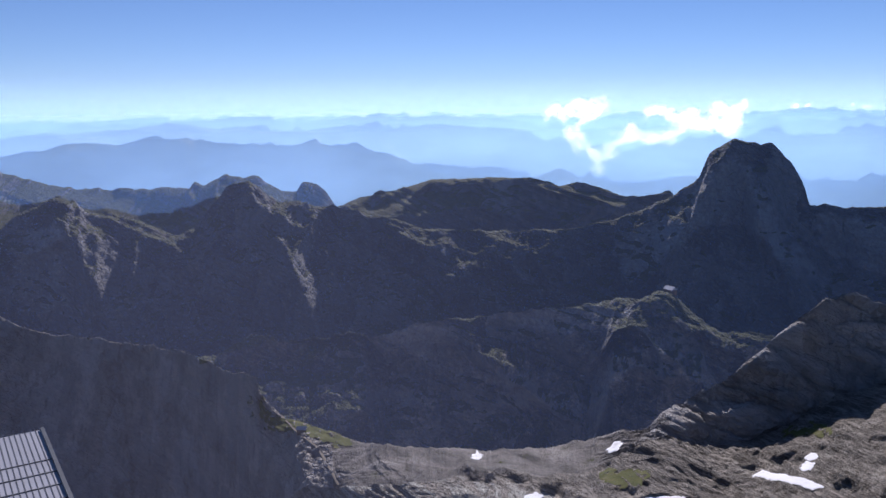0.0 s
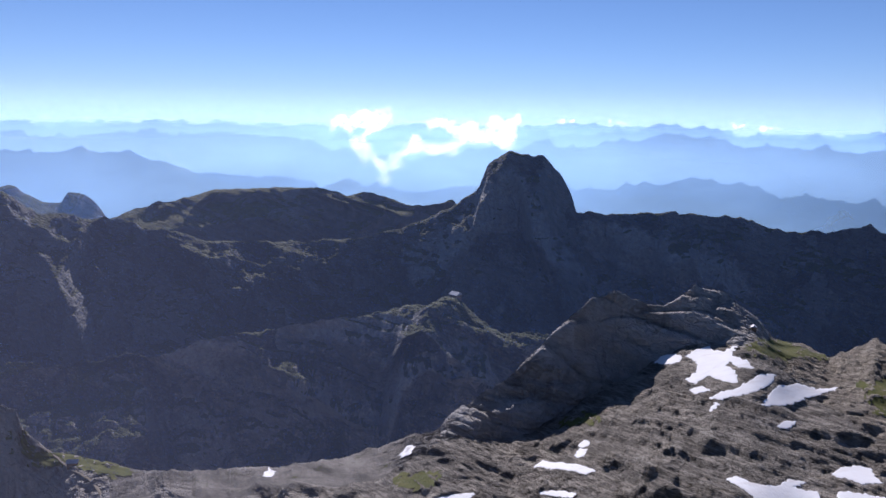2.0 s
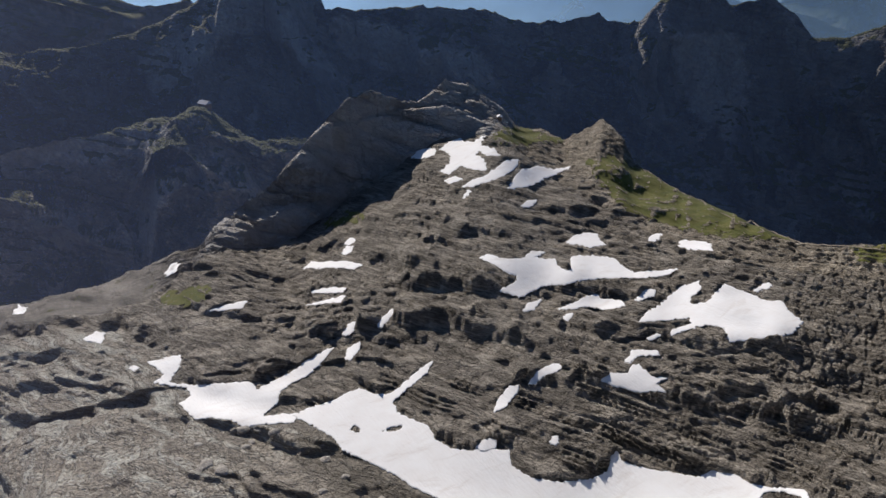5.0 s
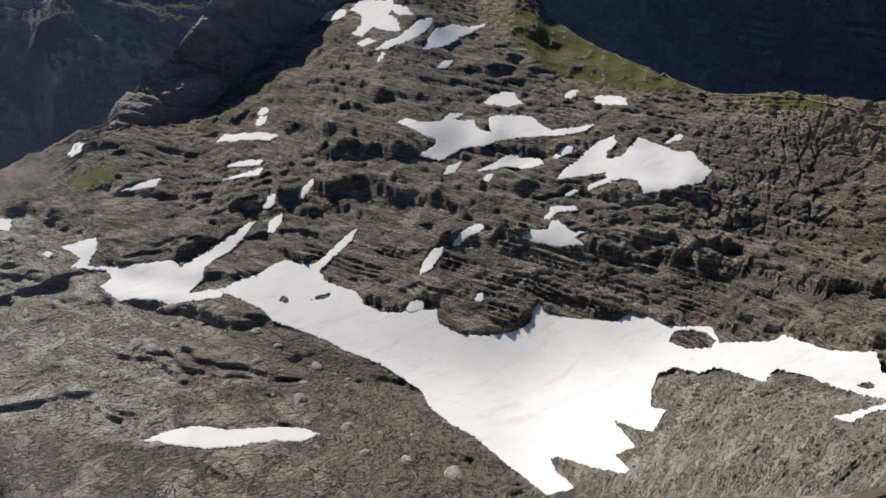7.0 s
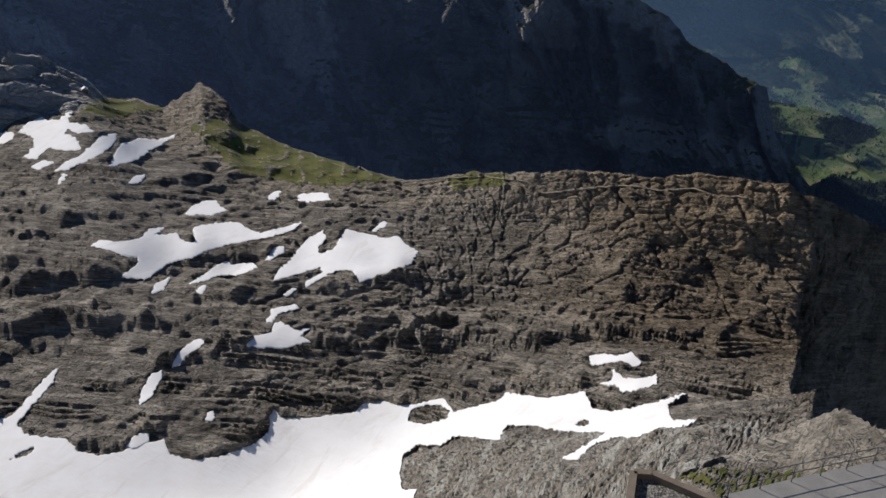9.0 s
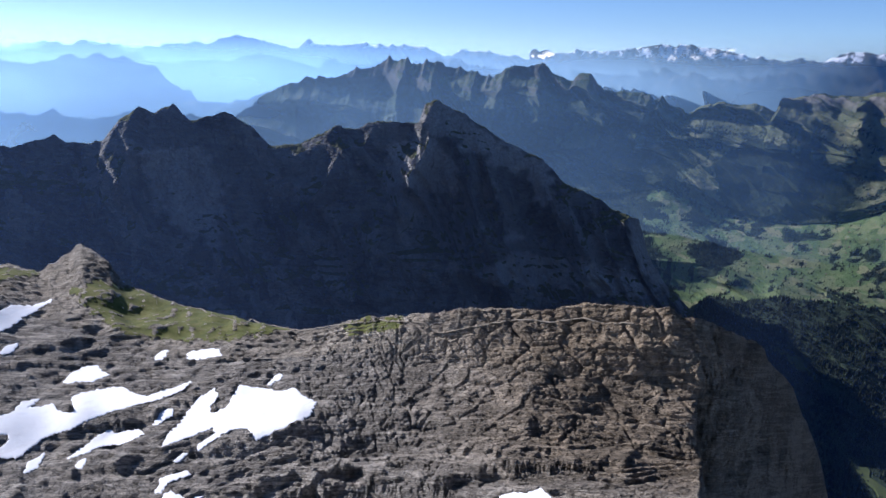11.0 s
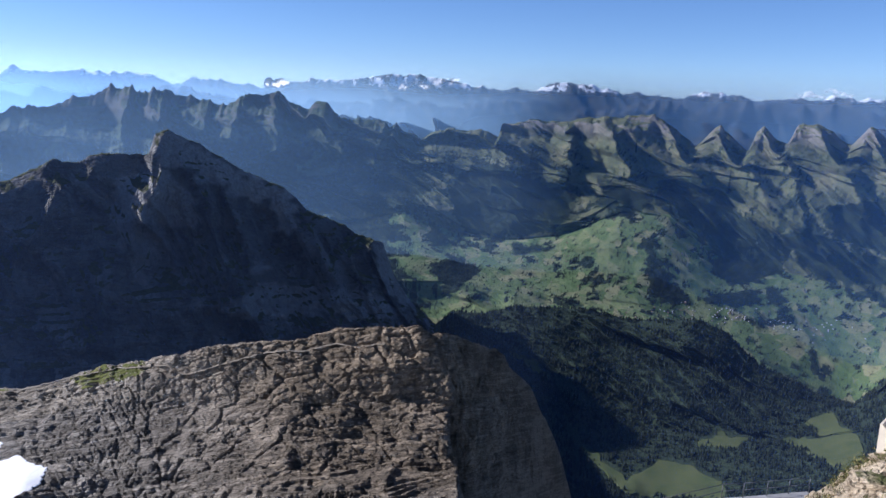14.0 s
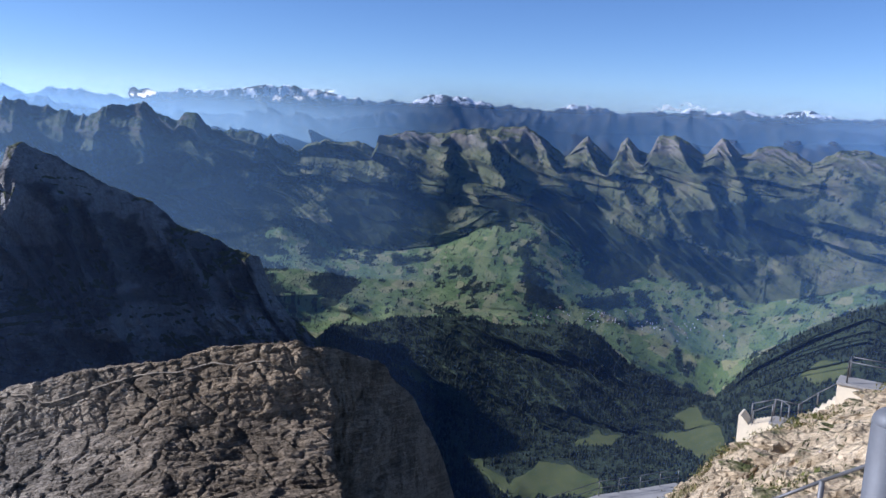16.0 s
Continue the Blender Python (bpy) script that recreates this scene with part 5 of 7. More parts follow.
for _outline in (
    [
    (13.32, -12.98), (15.09, -12.37), (16.46, -12.14), (17.47, -12.95), (20.05, -14.52), (19.8, -14.89), (18.74, -15.13), (17.14, -14.23),
    (15.92, -13.12),
],
    [
    (-17.14, -16.69), (-14.87, -15.3), (-12.85, -15.35), (-12.19, -16.03), (-14.12, -16.3), (-16.15, -16.7),
],
    [
    (-12.07, -16.16), (-10.4, -15.81), (-8.4, -15.91), (-8.9, -17.14), (-10.27, -17.91), (-11.3, -17.61), (-10.22, -16.55),
],
    [
    (-7.69, -15.78), (-5.48, -15.53), (-6.22, -16.4),
],
    [
    (10.33, -7.81), (11.33, -7.51), (11.67, -7.99), (10.75, -8.21),
],
    [
    (6.76, -23.76), (7.49, -22), (8.14, -21.6), (8.24, -22.78), (7.73, -23.76),
],
    [
    (1.18, -23.67), (3.36, -22.56), (3.79, -23.74),
],
    [
    (12.85, -15.06), (14.84, -14.18), (15.07, -14.58), (13.2, -15.66),
],
):
    SWARD = np.maximum(SWARD, blurred(inside(MID_A + 0.2 * lattice(MID_A * 3, MID_D * 5, MID_A * 0), MID_D + 0.15 * lattice(MID_A * 3, MID_D * 5, MID_A * 0 + 9), list(_outline)).astype(float), 1))


# ---- pale rock bands on the terraces ----
BANDS = np.zeros(MID_A.shape)
for _outline in (
    [
    (5.53, -15.37), (7.23, -14.13), (9.77, -13.49), (12.73, -13.43), (14.43, -14.4), (10.65, -15.73), (8.09, -15.77),
],
    [
    (-5.37, -15.48), (-2.06, -15.02), (1.28, -15.72), (0.41, -17.32), (2.95, -18.99), (8.12, -18.81), (8.99, -19.4), (4.67, -19.81),
    (0.39, -19.12), (-2.94, -17.2),
],
    [
    (3.37, -21.19), (4.67, -20.01), (8.13, -19.81), (10.73, -20.36), (13.75, -20.86), (12.49, -21.89), (9.01, -21.19),
],
    [
    (11.96, -17.32), (14.91, -16.41), (16.97, -15.51), (17.44, -17.09), (14.99, -19.21), (12.03, -20.53), (9.43, -19.99), (10.27, -18.57),
],
    [
    (-9.17, -19.92), (-4.67, -19.68), (-0.06, -20.3), (-0.5, -21.27), (-5.54, -20.79),
],
    [
    (10.63, -19.45), (11.98, -18.21), (13.05, -18.41), (11.57, -19.42),
],
):
    _bx = 0.3 * lattice(MID_A * 1.6, MID_D * 3.0, MID_A * 0 + 3) + 0.25 * lattice(MID_A * 5.0, MID_D * 8.0, MID_A * 0 + 4)
    _by = 0.18 * lattice(MID_A * 1.6, MID_D * 3.0, MID_A * 0 + 13) + 0.14 * lattice(MID_A * 5.0, MID_D * 8.0, MID_A * 0 + 14)
    BANDS = np.maximum(BANDS, blurred(inside(MID_A + _bx, MID_D + _by, list(_outline)).astype(float), 1))


# ---- pale slabs of bare rock on the mountain walls, and one white gully streak ----
_wr0, _wr1 = LINE_ROW["wall_base"], LINE_ROW["behind_wall"] + 1
_wall = LAND[:, _wr0:_wr1]
WALL_A = np.degrees(np.arctan2(_wall[0], _wall[1]))
WALL_D = np.degrees(np.arctan2(_wall[2], np.hypot(_wall[0], _wall[1])))
_sx = 0.5 * lattice(WALL_A * 1.5, WALL_D * 2.0, WALL_A * 0 + 2) + 0.3 * lattice(WALL_A * 4.0, WALL_D * 5.0, WALL_A * 0 + 6)
_sy = 0.35 * lattice(WALL_A * 1.5, WALL_D * 2.0, WALL_A * 0 + 12) + 0.2 * lattice(WALL_A * 4.0, WALL_D * 5.0, WALL_A * 0 + 16)
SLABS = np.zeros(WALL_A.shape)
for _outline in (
    # white streak down a gully, coloured like bare slab
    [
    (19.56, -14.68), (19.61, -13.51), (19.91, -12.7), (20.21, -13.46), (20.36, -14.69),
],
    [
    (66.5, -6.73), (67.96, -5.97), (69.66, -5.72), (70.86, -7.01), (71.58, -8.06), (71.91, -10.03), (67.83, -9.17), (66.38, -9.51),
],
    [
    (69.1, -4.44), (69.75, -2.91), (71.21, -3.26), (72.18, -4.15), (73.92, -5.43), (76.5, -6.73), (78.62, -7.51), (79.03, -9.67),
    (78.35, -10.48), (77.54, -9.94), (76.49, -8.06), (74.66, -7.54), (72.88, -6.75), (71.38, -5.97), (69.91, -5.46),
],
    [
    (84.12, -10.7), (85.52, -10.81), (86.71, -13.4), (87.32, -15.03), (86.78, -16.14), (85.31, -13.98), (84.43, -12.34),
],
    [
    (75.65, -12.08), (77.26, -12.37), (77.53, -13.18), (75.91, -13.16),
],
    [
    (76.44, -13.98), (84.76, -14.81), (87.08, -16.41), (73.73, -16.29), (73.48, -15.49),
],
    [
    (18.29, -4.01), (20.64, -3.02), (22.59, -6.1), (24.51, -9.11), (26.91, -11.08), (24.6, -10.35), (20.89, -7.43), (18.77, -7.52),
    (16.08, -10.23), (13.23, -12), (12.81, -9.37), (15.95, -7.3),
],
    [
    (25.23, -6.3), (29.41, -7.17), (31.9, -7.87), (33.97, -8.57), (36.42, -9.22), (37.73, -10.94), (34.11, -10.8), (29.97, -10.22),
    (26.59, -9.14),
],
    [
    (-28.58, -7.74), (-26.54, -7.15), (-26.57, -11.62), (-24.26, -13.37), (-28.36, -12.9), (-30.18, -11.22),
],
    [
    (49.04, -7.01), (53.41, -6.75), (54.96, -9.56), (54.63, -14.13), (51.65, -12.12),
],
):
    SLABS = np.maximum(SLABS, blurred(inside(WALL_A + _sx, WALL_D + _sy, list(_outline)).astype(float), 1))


def at_bearing(a):
    return float(BEARINGS[np.argmin(np.abs(BEARINGS - a))])


B1, B2, B3, B4 = (at_bearing(v) for v in (-6.0, 46.0, 89.6, 17.6))
ROCK_SLOPE = limestone("pale_limestone", 3.0, (0.88, 0.71, 0.47), (0.38, 0.28, 0.16), 0.96, 0.7, ((0.07, 0.085, 0.02), (0.13, 0.13, 0.045)), streaks=0.0, joints=0.1, strata=0.3)
E4 = at_bearing(110.0)
land("rock_slope", "rim", "near_edge", E4, 180, ROCK_SLOPE, "pale broken limestone slope with tufts of grass", "slope")
land("dark_cliff", "near_edge", "bowl_head", E4, 180, ROCK_NEAR, "dark limestone cliff falling to the valley", "cliff", flat=False)
ROCK_BED = limestone("bedded_limestone", 11.0, (0.64, 0.57, 0.46), (0.17, 0.148, 0.117), 1.0, 0.6, beds=0.45, streaks=0.2, joints=0.1, strata=0.5)
land("bedrock_slope", "rim", "near_edge", -180, E4, ROCK_BED, "pale thin-bedded limestone below the terrace", "slope")
land("ground", "near_edge", "bowl_head", -180, E4, ROCK_NEAR, "bare grey karst limestone with ledges and turf", kind="structure", covers=(("pale", PALE), ("earth", EARTH), ("ridge", RIDGE_SHADE)), flat=False)
E1, E2, E3 = (at_bearing(v) for v in (-8.6, 15.6, 38.8))
SCREE = limestone("grey_scree", 30.0, (0.36, 0.325, 0.28), (0.11, 0.1, 0.087), 1.0, 0.5, beds=0.05, streaks=0.5)
ROCK_BUTTRESS = limestone("weathered_limestone", 14.0, (0.58, 0.505, 0.395), (0.13, 0.112, 0.086), 1.03, 0.6, joints=0.16, covered=True, strata=0.45)
# Same limestone, made paler to lift the shaded faces of tower and spur.
ROCK_TOWER = limestone("shade_lifted_limestone", 40.0, (0.62, 0.565, 0.505), (0.33, 0.302, 0.27), 1.05, 0.5, beds=0.1, slabs=0.3, joints=0.08)
land("cliff_spur", "bowl_head", "gorge", -180, E1, ROCK_TOWER, "dark shaded limestone cliff topped by a grassy spur", "cliff", flat=False)
land("scree_slope", "bowl_head", "gorge", E1, E2, SCREE, "sunlit grey scree and slabs above the valley", "slope")
land("rock_tower", "bowl_head", "gorge", E2, E3, ROCK_TOWER, "blocky grey limestone tower in half shade", "rock tower", flat=False)
land("rock_buttress", "bowl_head", "gorge", E3, 180, ROCK_BUTTRESS, "cracked limestone ridge ending in a sheer buttress", "mountain ridge", flat=False, covers=(("ridge", RIDGE_SHADE),))
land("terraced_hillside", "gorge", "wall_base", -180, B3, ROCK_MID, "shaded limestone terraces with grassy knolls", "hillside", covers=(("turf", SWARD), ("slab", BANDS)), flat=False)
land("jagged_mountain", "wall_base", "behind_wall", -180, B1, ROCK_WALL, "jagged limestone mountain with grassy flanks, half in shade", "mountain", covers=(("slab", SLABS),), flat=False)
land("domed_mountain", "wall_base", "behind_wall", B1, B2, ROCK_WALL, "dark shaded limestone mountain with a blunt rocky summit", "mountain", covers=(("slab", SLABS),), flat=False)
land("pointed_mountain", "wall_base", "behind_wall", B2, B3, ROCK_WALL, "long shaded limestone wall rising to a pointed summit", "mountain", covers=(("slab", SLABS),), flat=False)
land("forested_hill", "gorge", "behind_wall", B3, 180, WOOD_HILL, "steep dark conifer hill with meadow clearings below", "hill")
land("table_mountain", "behind_wall", "valley_edge", -180, at_bearing(19.0), TURF_BACK, "flat-topped grassy mountain with pale limestone cliffs", "mountain")
land("valley_floor", "behind_wall", "valley_edge", at_bearing(19.0), 180, VALLEY, "green valley meadows with hedges, woods and farms", kind="structure", flat=False, covers=(("wood", WOODS),))
land("hazy_hills", "valley_edge", "behind_peaks", -180, at_bearing(56.0), PEAKS, "low wooded hills veiled in blue haze", "hills")
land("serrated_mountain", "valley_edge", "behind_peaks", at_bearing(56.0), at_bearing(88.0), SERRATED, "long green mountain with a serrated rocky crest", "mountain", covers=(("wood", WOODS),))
land("toothed_mountains", "valley_edge", "behind_peaks", at_bearing(88.0), 180, PEAKS, "row of tooth-shaped peaks above wooded alpine pastures", "mountains", covers=(("wood", WOODS),))
land("blue_mountain_range", "behind_peaks", "behind_hills", -180, 180, RANGES, "distant mountain range in blue haze", "mountains", flat=False)
land("snowy_mountain_range", "behind_hills", "edge", -180, 180, SNOWY, "far alpine skyline with small snowfields", "mountains", flat=False)


lay_snow()


# ---- see-through sheets added for the haze between the ranges ----
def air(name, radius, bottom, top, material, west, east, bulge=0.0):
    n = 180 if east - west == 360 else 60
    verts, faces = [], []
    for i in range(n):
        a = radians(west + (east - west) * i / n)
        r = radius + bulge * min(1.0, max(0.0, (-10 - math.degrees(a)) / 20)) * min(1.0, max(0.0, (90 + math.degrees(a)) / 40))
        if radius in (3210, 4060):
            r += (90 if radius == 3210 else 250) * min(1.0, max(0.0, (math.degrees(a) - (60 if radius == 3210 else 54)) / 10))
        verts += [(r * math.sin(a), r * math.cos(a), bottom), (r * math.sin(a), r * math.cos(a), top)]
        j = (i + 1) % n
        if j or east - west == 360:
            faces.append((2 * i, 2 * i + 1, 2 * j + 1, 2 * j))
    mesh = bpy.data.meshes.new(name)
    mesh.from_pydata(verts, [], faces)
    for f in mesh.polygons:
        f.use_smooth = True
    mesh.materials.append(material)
    return tagged(new(name, mesh), "added see-through sheet standing in for haze and glare", "haze", kind="structure")


# Eastern far sheets are tinted paler, to lighten haze that catches little sun.
AIR, LIGHTENED_AIR = (0.165, 0.39, 1.0), (0.46, 0.69, 1.0)
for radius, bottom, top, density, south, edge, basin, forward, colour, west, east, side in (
    # the 130 m mauve sheet is added to stand in for lens glare
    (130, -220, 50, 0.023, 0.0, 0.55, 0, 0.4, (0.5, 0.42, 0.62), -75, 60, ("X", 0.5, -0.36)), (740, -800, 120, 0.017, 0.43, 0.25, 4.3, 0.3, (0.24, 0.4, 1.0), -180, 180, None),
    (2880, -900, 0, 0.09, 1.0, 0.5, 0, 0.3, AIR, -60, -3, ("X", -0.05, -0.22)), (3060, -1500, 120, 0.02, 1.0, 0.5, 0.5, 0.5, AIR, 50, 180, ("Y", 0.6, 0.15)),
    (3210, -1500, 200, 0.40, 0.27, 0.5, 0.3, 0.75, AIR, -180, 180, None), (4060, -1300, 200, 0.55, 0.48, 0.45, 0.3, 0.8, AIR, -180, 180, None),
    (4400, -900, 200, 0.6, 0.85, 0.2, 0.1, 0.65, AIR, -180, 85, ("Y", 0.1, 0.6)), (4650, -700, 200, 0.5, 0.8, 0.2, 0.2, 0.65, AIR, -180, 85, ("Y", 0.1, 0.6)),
    (4410, -900, 200, 0.6, 0.85, 0.2, 0.1, 0.65, LIGHTENED_AIR, 50, 180, ("Y", 0.6, 0.1)), (4660, -700, 200, 0.5, 0.8, 0.2, 0.2, 0.65, LIGHTENED_AIR, 50, 180, ("Y", 0.6, 0.1)),
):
    air("haze", radius, bottom, top, veil("haze_sheet", density, top, 420.0 if radius > 2000 else 140.0 if radius > 500 else 60.0, colour, 0.1 if radius > 3000 else 0.0, radius, south, edge, basin, forward, side), west, east, 260.0 if radius == 740 else 0.0)


# ---- turf on the saddles and ledges ----
TURF = Nodes("alpine_turf")
_turf = TURF.ramp(TURF.noise(1 / 11.0, 6, 0.7), (0.3, (0.055, 0.062, 0.014)), (0.5, (0.10, 0.105, 0.022)), (0.7, (0.15, 0.135, 0.045)))
_bare = TURF.step(TURF.noise(1 / 6.0, 6, 0.75), 0.60, 0.68)
TURF.bump(TURF.noise(0.8, 5, 0.75), 0.5, 0.7)
TURF = TURF.done(TURF.mix(TURF.math("MULTIPLY", _bare, 0.7), _turf, (0.22, 0.20, 0.165)), 0.95)
_sward = np.stack([_rock[0], _rock[1], 0.5 * blurred(_rock[2], 3) + 0.5 * np.maximum(_rock[2], blurred(_rock[2], 2)) + 0.3])


def grass_patch(outline):
    mask = inside(ROCK_A + 1.3 * _wx, ROCK_E + 1.3 * _wy, outline)
    keep = mask[:-1, :-1] & mask[1:, 1:] & mask[1:, :-1] & mask[:-1, 1:]
    if keep.sum() > 2:
        tagged(sheet("grass_patch", _sward, keep, TURF, flat=False), "short green alpine turf on the rocky ridge", "grass", kind="stuff")


grass_patch([
    (44.36, -16.2), (46.16, -15.62), (51.24, -17.25), (55.8, -18.63), (60.01, -19.8), (55.33, -20.35), (50.45, -20.21), (47.41, -19.25),
    (45.57, -17.8),
])
grass_patch([
    (37.22, -14.56), (38.53, -14.02), (40.83, -13.92), (41.69, -14.35), (42.97, -14.76), (40.29, -15.15), (38.2, -15.58),
])
grass_patch([
    (62.85, -19.49), (65.88, -19.05), (68.49, -19.02), (67.27, -19.94), (64.66, -20.37), (63.32, -20.12),
])
grass_patch([
    (-14.86, -19.72), (-14.09, -19.71), (-12.3, -21.41), (-9.8, -22.25), (-6.41, -23.61), (-8.15, -23.91), (-10.67, -22.78), (-13.18, -22.39),
    (-14.36, -21.12),
])
grass_patch([
    (-18.5, -16.34), (-17.15, -16.78), (-15.74, -17.88), (-17.39, -17.54), (-18.23, -17.07),
])
grass_patch([
    (-26.8, -14.35), (-24.71, -14.46), (-24.15, -14.14), (-24.57, -15), (-26.49, -14.73),
])
grass_patch([
    (23.96, -21.24), (26.6, -20.16), (28.34, -20.44), (27.46, -21), (25.25, -21.69),
])
grass_patch([
    (84.58, -37.69), (89.26, -36.28), (91.11, -36.49), (88.53, -38.31), (86.05, -38.67),
])
grass_patch([
    (12.2, -25.1), (15.13, -24.86), (16.35, -25.18), (13.7, -26.28), (11.66, -26.01),
])


# turf beside the roof and the path below the terrace
_n0, _n1 = LINE_ROW["shelf"], LINE_ROW["basin"] + 1
_d0, _d1 = np.searchsorted(BEARINGS, 70), np.searchsorted(BEARINGS, 100)
_below = LAND[:, _n0:_n1, _d0:_d1] + np.array([0, 0, 0.12])[:, None, None]
BELOW_A = np.degrees(np.arctan2(_below[0], _below[1]))
BELOW_E = np.degrees(np.arctan2(_below[2], np.hypot(_below[0], _below[1])))
for _outline in ([
    (83.77, -38.25), (86.89, -36.86), (90.85, -35.72), (95.17, -34.26), (96.93, -34.72), (93.12, -37.13), (89.72, -38.39), (86.82, -37.93),
], [
    (77.24, -43.15), (78.21, -42.06), (79.96, -41.11), (81.47, -41.12), (80.15, -42.49),
]):
    _m = inside(BELOW_A + 0.5 * lattice(BELOW_A * 2, BELOW_E * 3, BELOW_A * 0), BELOW_E + 0.35 * lattice(BELOW_A * 2, BELOW_E * 3, BELOW_A * 0 + 5), _outline)
    _m &= lattice(BELOW_A * 5, BELOW_E * 6, BELOW_A * 0) < 0.3
    _keep = _m[:-1, :-1] & _m[1:, 1:] & _m[1:, :-1] & _m[:-1, 1:]
    if _keep.sum() > 4:
        tagged(sheet("grass_patch", _below, _keep, TURF, flat=False), "dark green turf between pale ledges", "grass", kind="stuff")


# ---- helpers for things ----
ROW_E = np.degrees(np.arctan2(LAND[2], np.hypot(LAND[0], LAND[1])))


def ground_at(bearing, dip, low, high):
    """The place on the land between two lines that is seen at a bearing and a dip."""
    c = int(np.argmin(np.abs(BEARINGS - bearing)))
    lo, hi = LINE_ROW[low], LINE_ROW[high] + 1
    i = lo + int(np.argmin(np.abs(ROW_E[lo:hi, c] - dip)))
    return Vector(LAND[:, i, c])


def level(bearing, dip, z):
    """The place at height z that is seen at a bearing and a dip."""
    r = z / math.tan(radians(dip))
    return Vector((r * math.sin(radians(bearing)), r * math.cos(radians(bearing)), z))


def link_mesh(name, bm, material, smooth=False):
    mesh = bpy.data.meshes.new(name)
    bm.to_mesh(mesh)
    bm.free()
    for f in mesh.polygons:
        f.use_smooth = smooth
    mesh.materials.append(material)
    return new(name, mesh)


def part(name, bm, material, parent, label="", smooth=False):
    ob = link_mesh(name, bm, material, smooth)
    ob.parent = parent
    if label:
        tagged(ob, label)
    return ob


def thing(name, label, category, group="", at=(0, 0, 0)):
    ob = new(name)
    ob.location = at
    return tagged(ob, label, category, group)


def box(bm, centre, size, turn=0.0, bevel=0.0):
    made = bmesh.ops.create_cube(bm, size=1.0, matrix=Matrix.Translation(centre) @ Matrix.Rotation(turn, 4, "Z") @ Matrix.Diagonal((*size, 1)))
    if bevel:
        edges = list({e for v in made["verts"] for e in v.link_edges})
        bmesh.ops.bevel(bm, geom=edges, offset=bevel, segments=2, affect="EDGES", profile=0.6)
    return bm


def tube(bm, a, b, radius, sides=10):
    a, b = Vector(a), Vector(b)
    turn = (b - a).to_track_quat("Z", "Y").to_matrix().to_4x4()
    bmesh.ops.create_cone(bm, cap_ends=True, segments=sides, radius1=radius, radius2=radius, depth=(b - a).length, matrix=Matrix.Translation((a + b) / 2) @ turn)
    return bm


def plank(bm, a, b, width, height):
    """A bar of rectangular section from a to b, level across."""
    a, b = Vector(a), Vector(b)
    d = b - a
    turn = Matrix.Rotation(math.atan2(d.y, d.x), 4, "Z") @ Matrix.Rotation(-math.atan2(d.z, math.hypot(d.x, d.y)), 4, "Y")
    bmesh.ops.create_cube(bm, size=1.0, matrix=Matrix.Translation((a + b) / 2) @ turn @ Matrix.Diagonal((d.length, width, height, 1)))
    return bm


STEEL = plain("galvanised_steel", (0.15, 0.155, 0.165), 0.6, 0.3, 0.3, 0.15, 0.0006)
STEEL_DARK = plain("weathered_steel", (0.16, 0.16, 0.165), 0.55, 0.6, 0.2, 0.3, 0.001)
CONCRETE = plain("grey_concrete", (0.30, 0.29, 0.275), 0.9, 0.0, 1.3, 0.25, 0.006)
CREAM = plain("cream_render", (0.76, 0.67, 0.5), 0.85, 0.0, 0.9, 0.12, 0.004)
KERB = plain("brown_timber_coping", (0.23, 0.19, 0.145), 0.85, 0.0, 0.6, 0.3, 0.006)
ROOF_SHEET = plain("zinc_sheet", (0.42, 0.42, 0.45), 0.6, 0.2, 1.2, 0.12, 0.002)
PATH_DUST = plain("trodden_limestone", (0.24, 0.205, 0.155), 0.95, 0.0, 4.0, 0.25, 0.05)

# ---- terrace underfoot ----
bm = bmesh.new()
rim = []
for a in range(-180, 180, 15):
    rr = 1.12 if -75 <= a <= 105 else 2.4
    rim.append((rr * math.sin(radians(a)), rr * math.cos(radians(a))))
top = [bm.verts.new((x, y, -EYE_HEIGHT)) for x, y in reversed(rim)]
low = [bm.verts.new((x, y, -EYE_HEIGHT - 0.25)) for x, y in reversed(rim)]
bm.faces.new(top)
bm.faces.new(list(reversed(low)))
for i in range(len(top)):
    j = (i + 1) % len(top)
    bm.faces.new((top[j], top[i], low[i], low[j]))
tagged(link_mesh("terrace_floor", bm, CONCRETE), "grey concrete viewing terrace on the summit", kind="structure")

# the railing post beside the viewer
post_at = level(130.25, -17.3, -0.5)
post = thing("railing_post", "round galvanised steel railing post with a rounded cap", "post", at=(post_at.x, post_at.y, -EYE_HEIGHT))
bm = bmesh.new()
tube(bm, (0, 0, 0), (0, 0, 1.165), 0.038, 32)
part("tube", bm, STEEL, post, smooth=True)
bm = bmesh.new()
bmesh.ops.create_uvsphere(bm, u_segments=32, v_segments=12, radius=0.0382, matrix=Matrix.Translation((0, 0, 1.165)) @ Matrix.Diagonal((1, 1, 0.8, 1)))
part("cap", bm, STEEL, post, smooth=True)
bm = bmesh.new()
bmesh.ops.create_cone(bm, cap_ends=True, segments=24, radius1=0.08, radius2=0.08, depth=0.012, matrix=Matrix.Translation((0, 0, 0.006)))
part("base_plate", bm, STEEL, post)


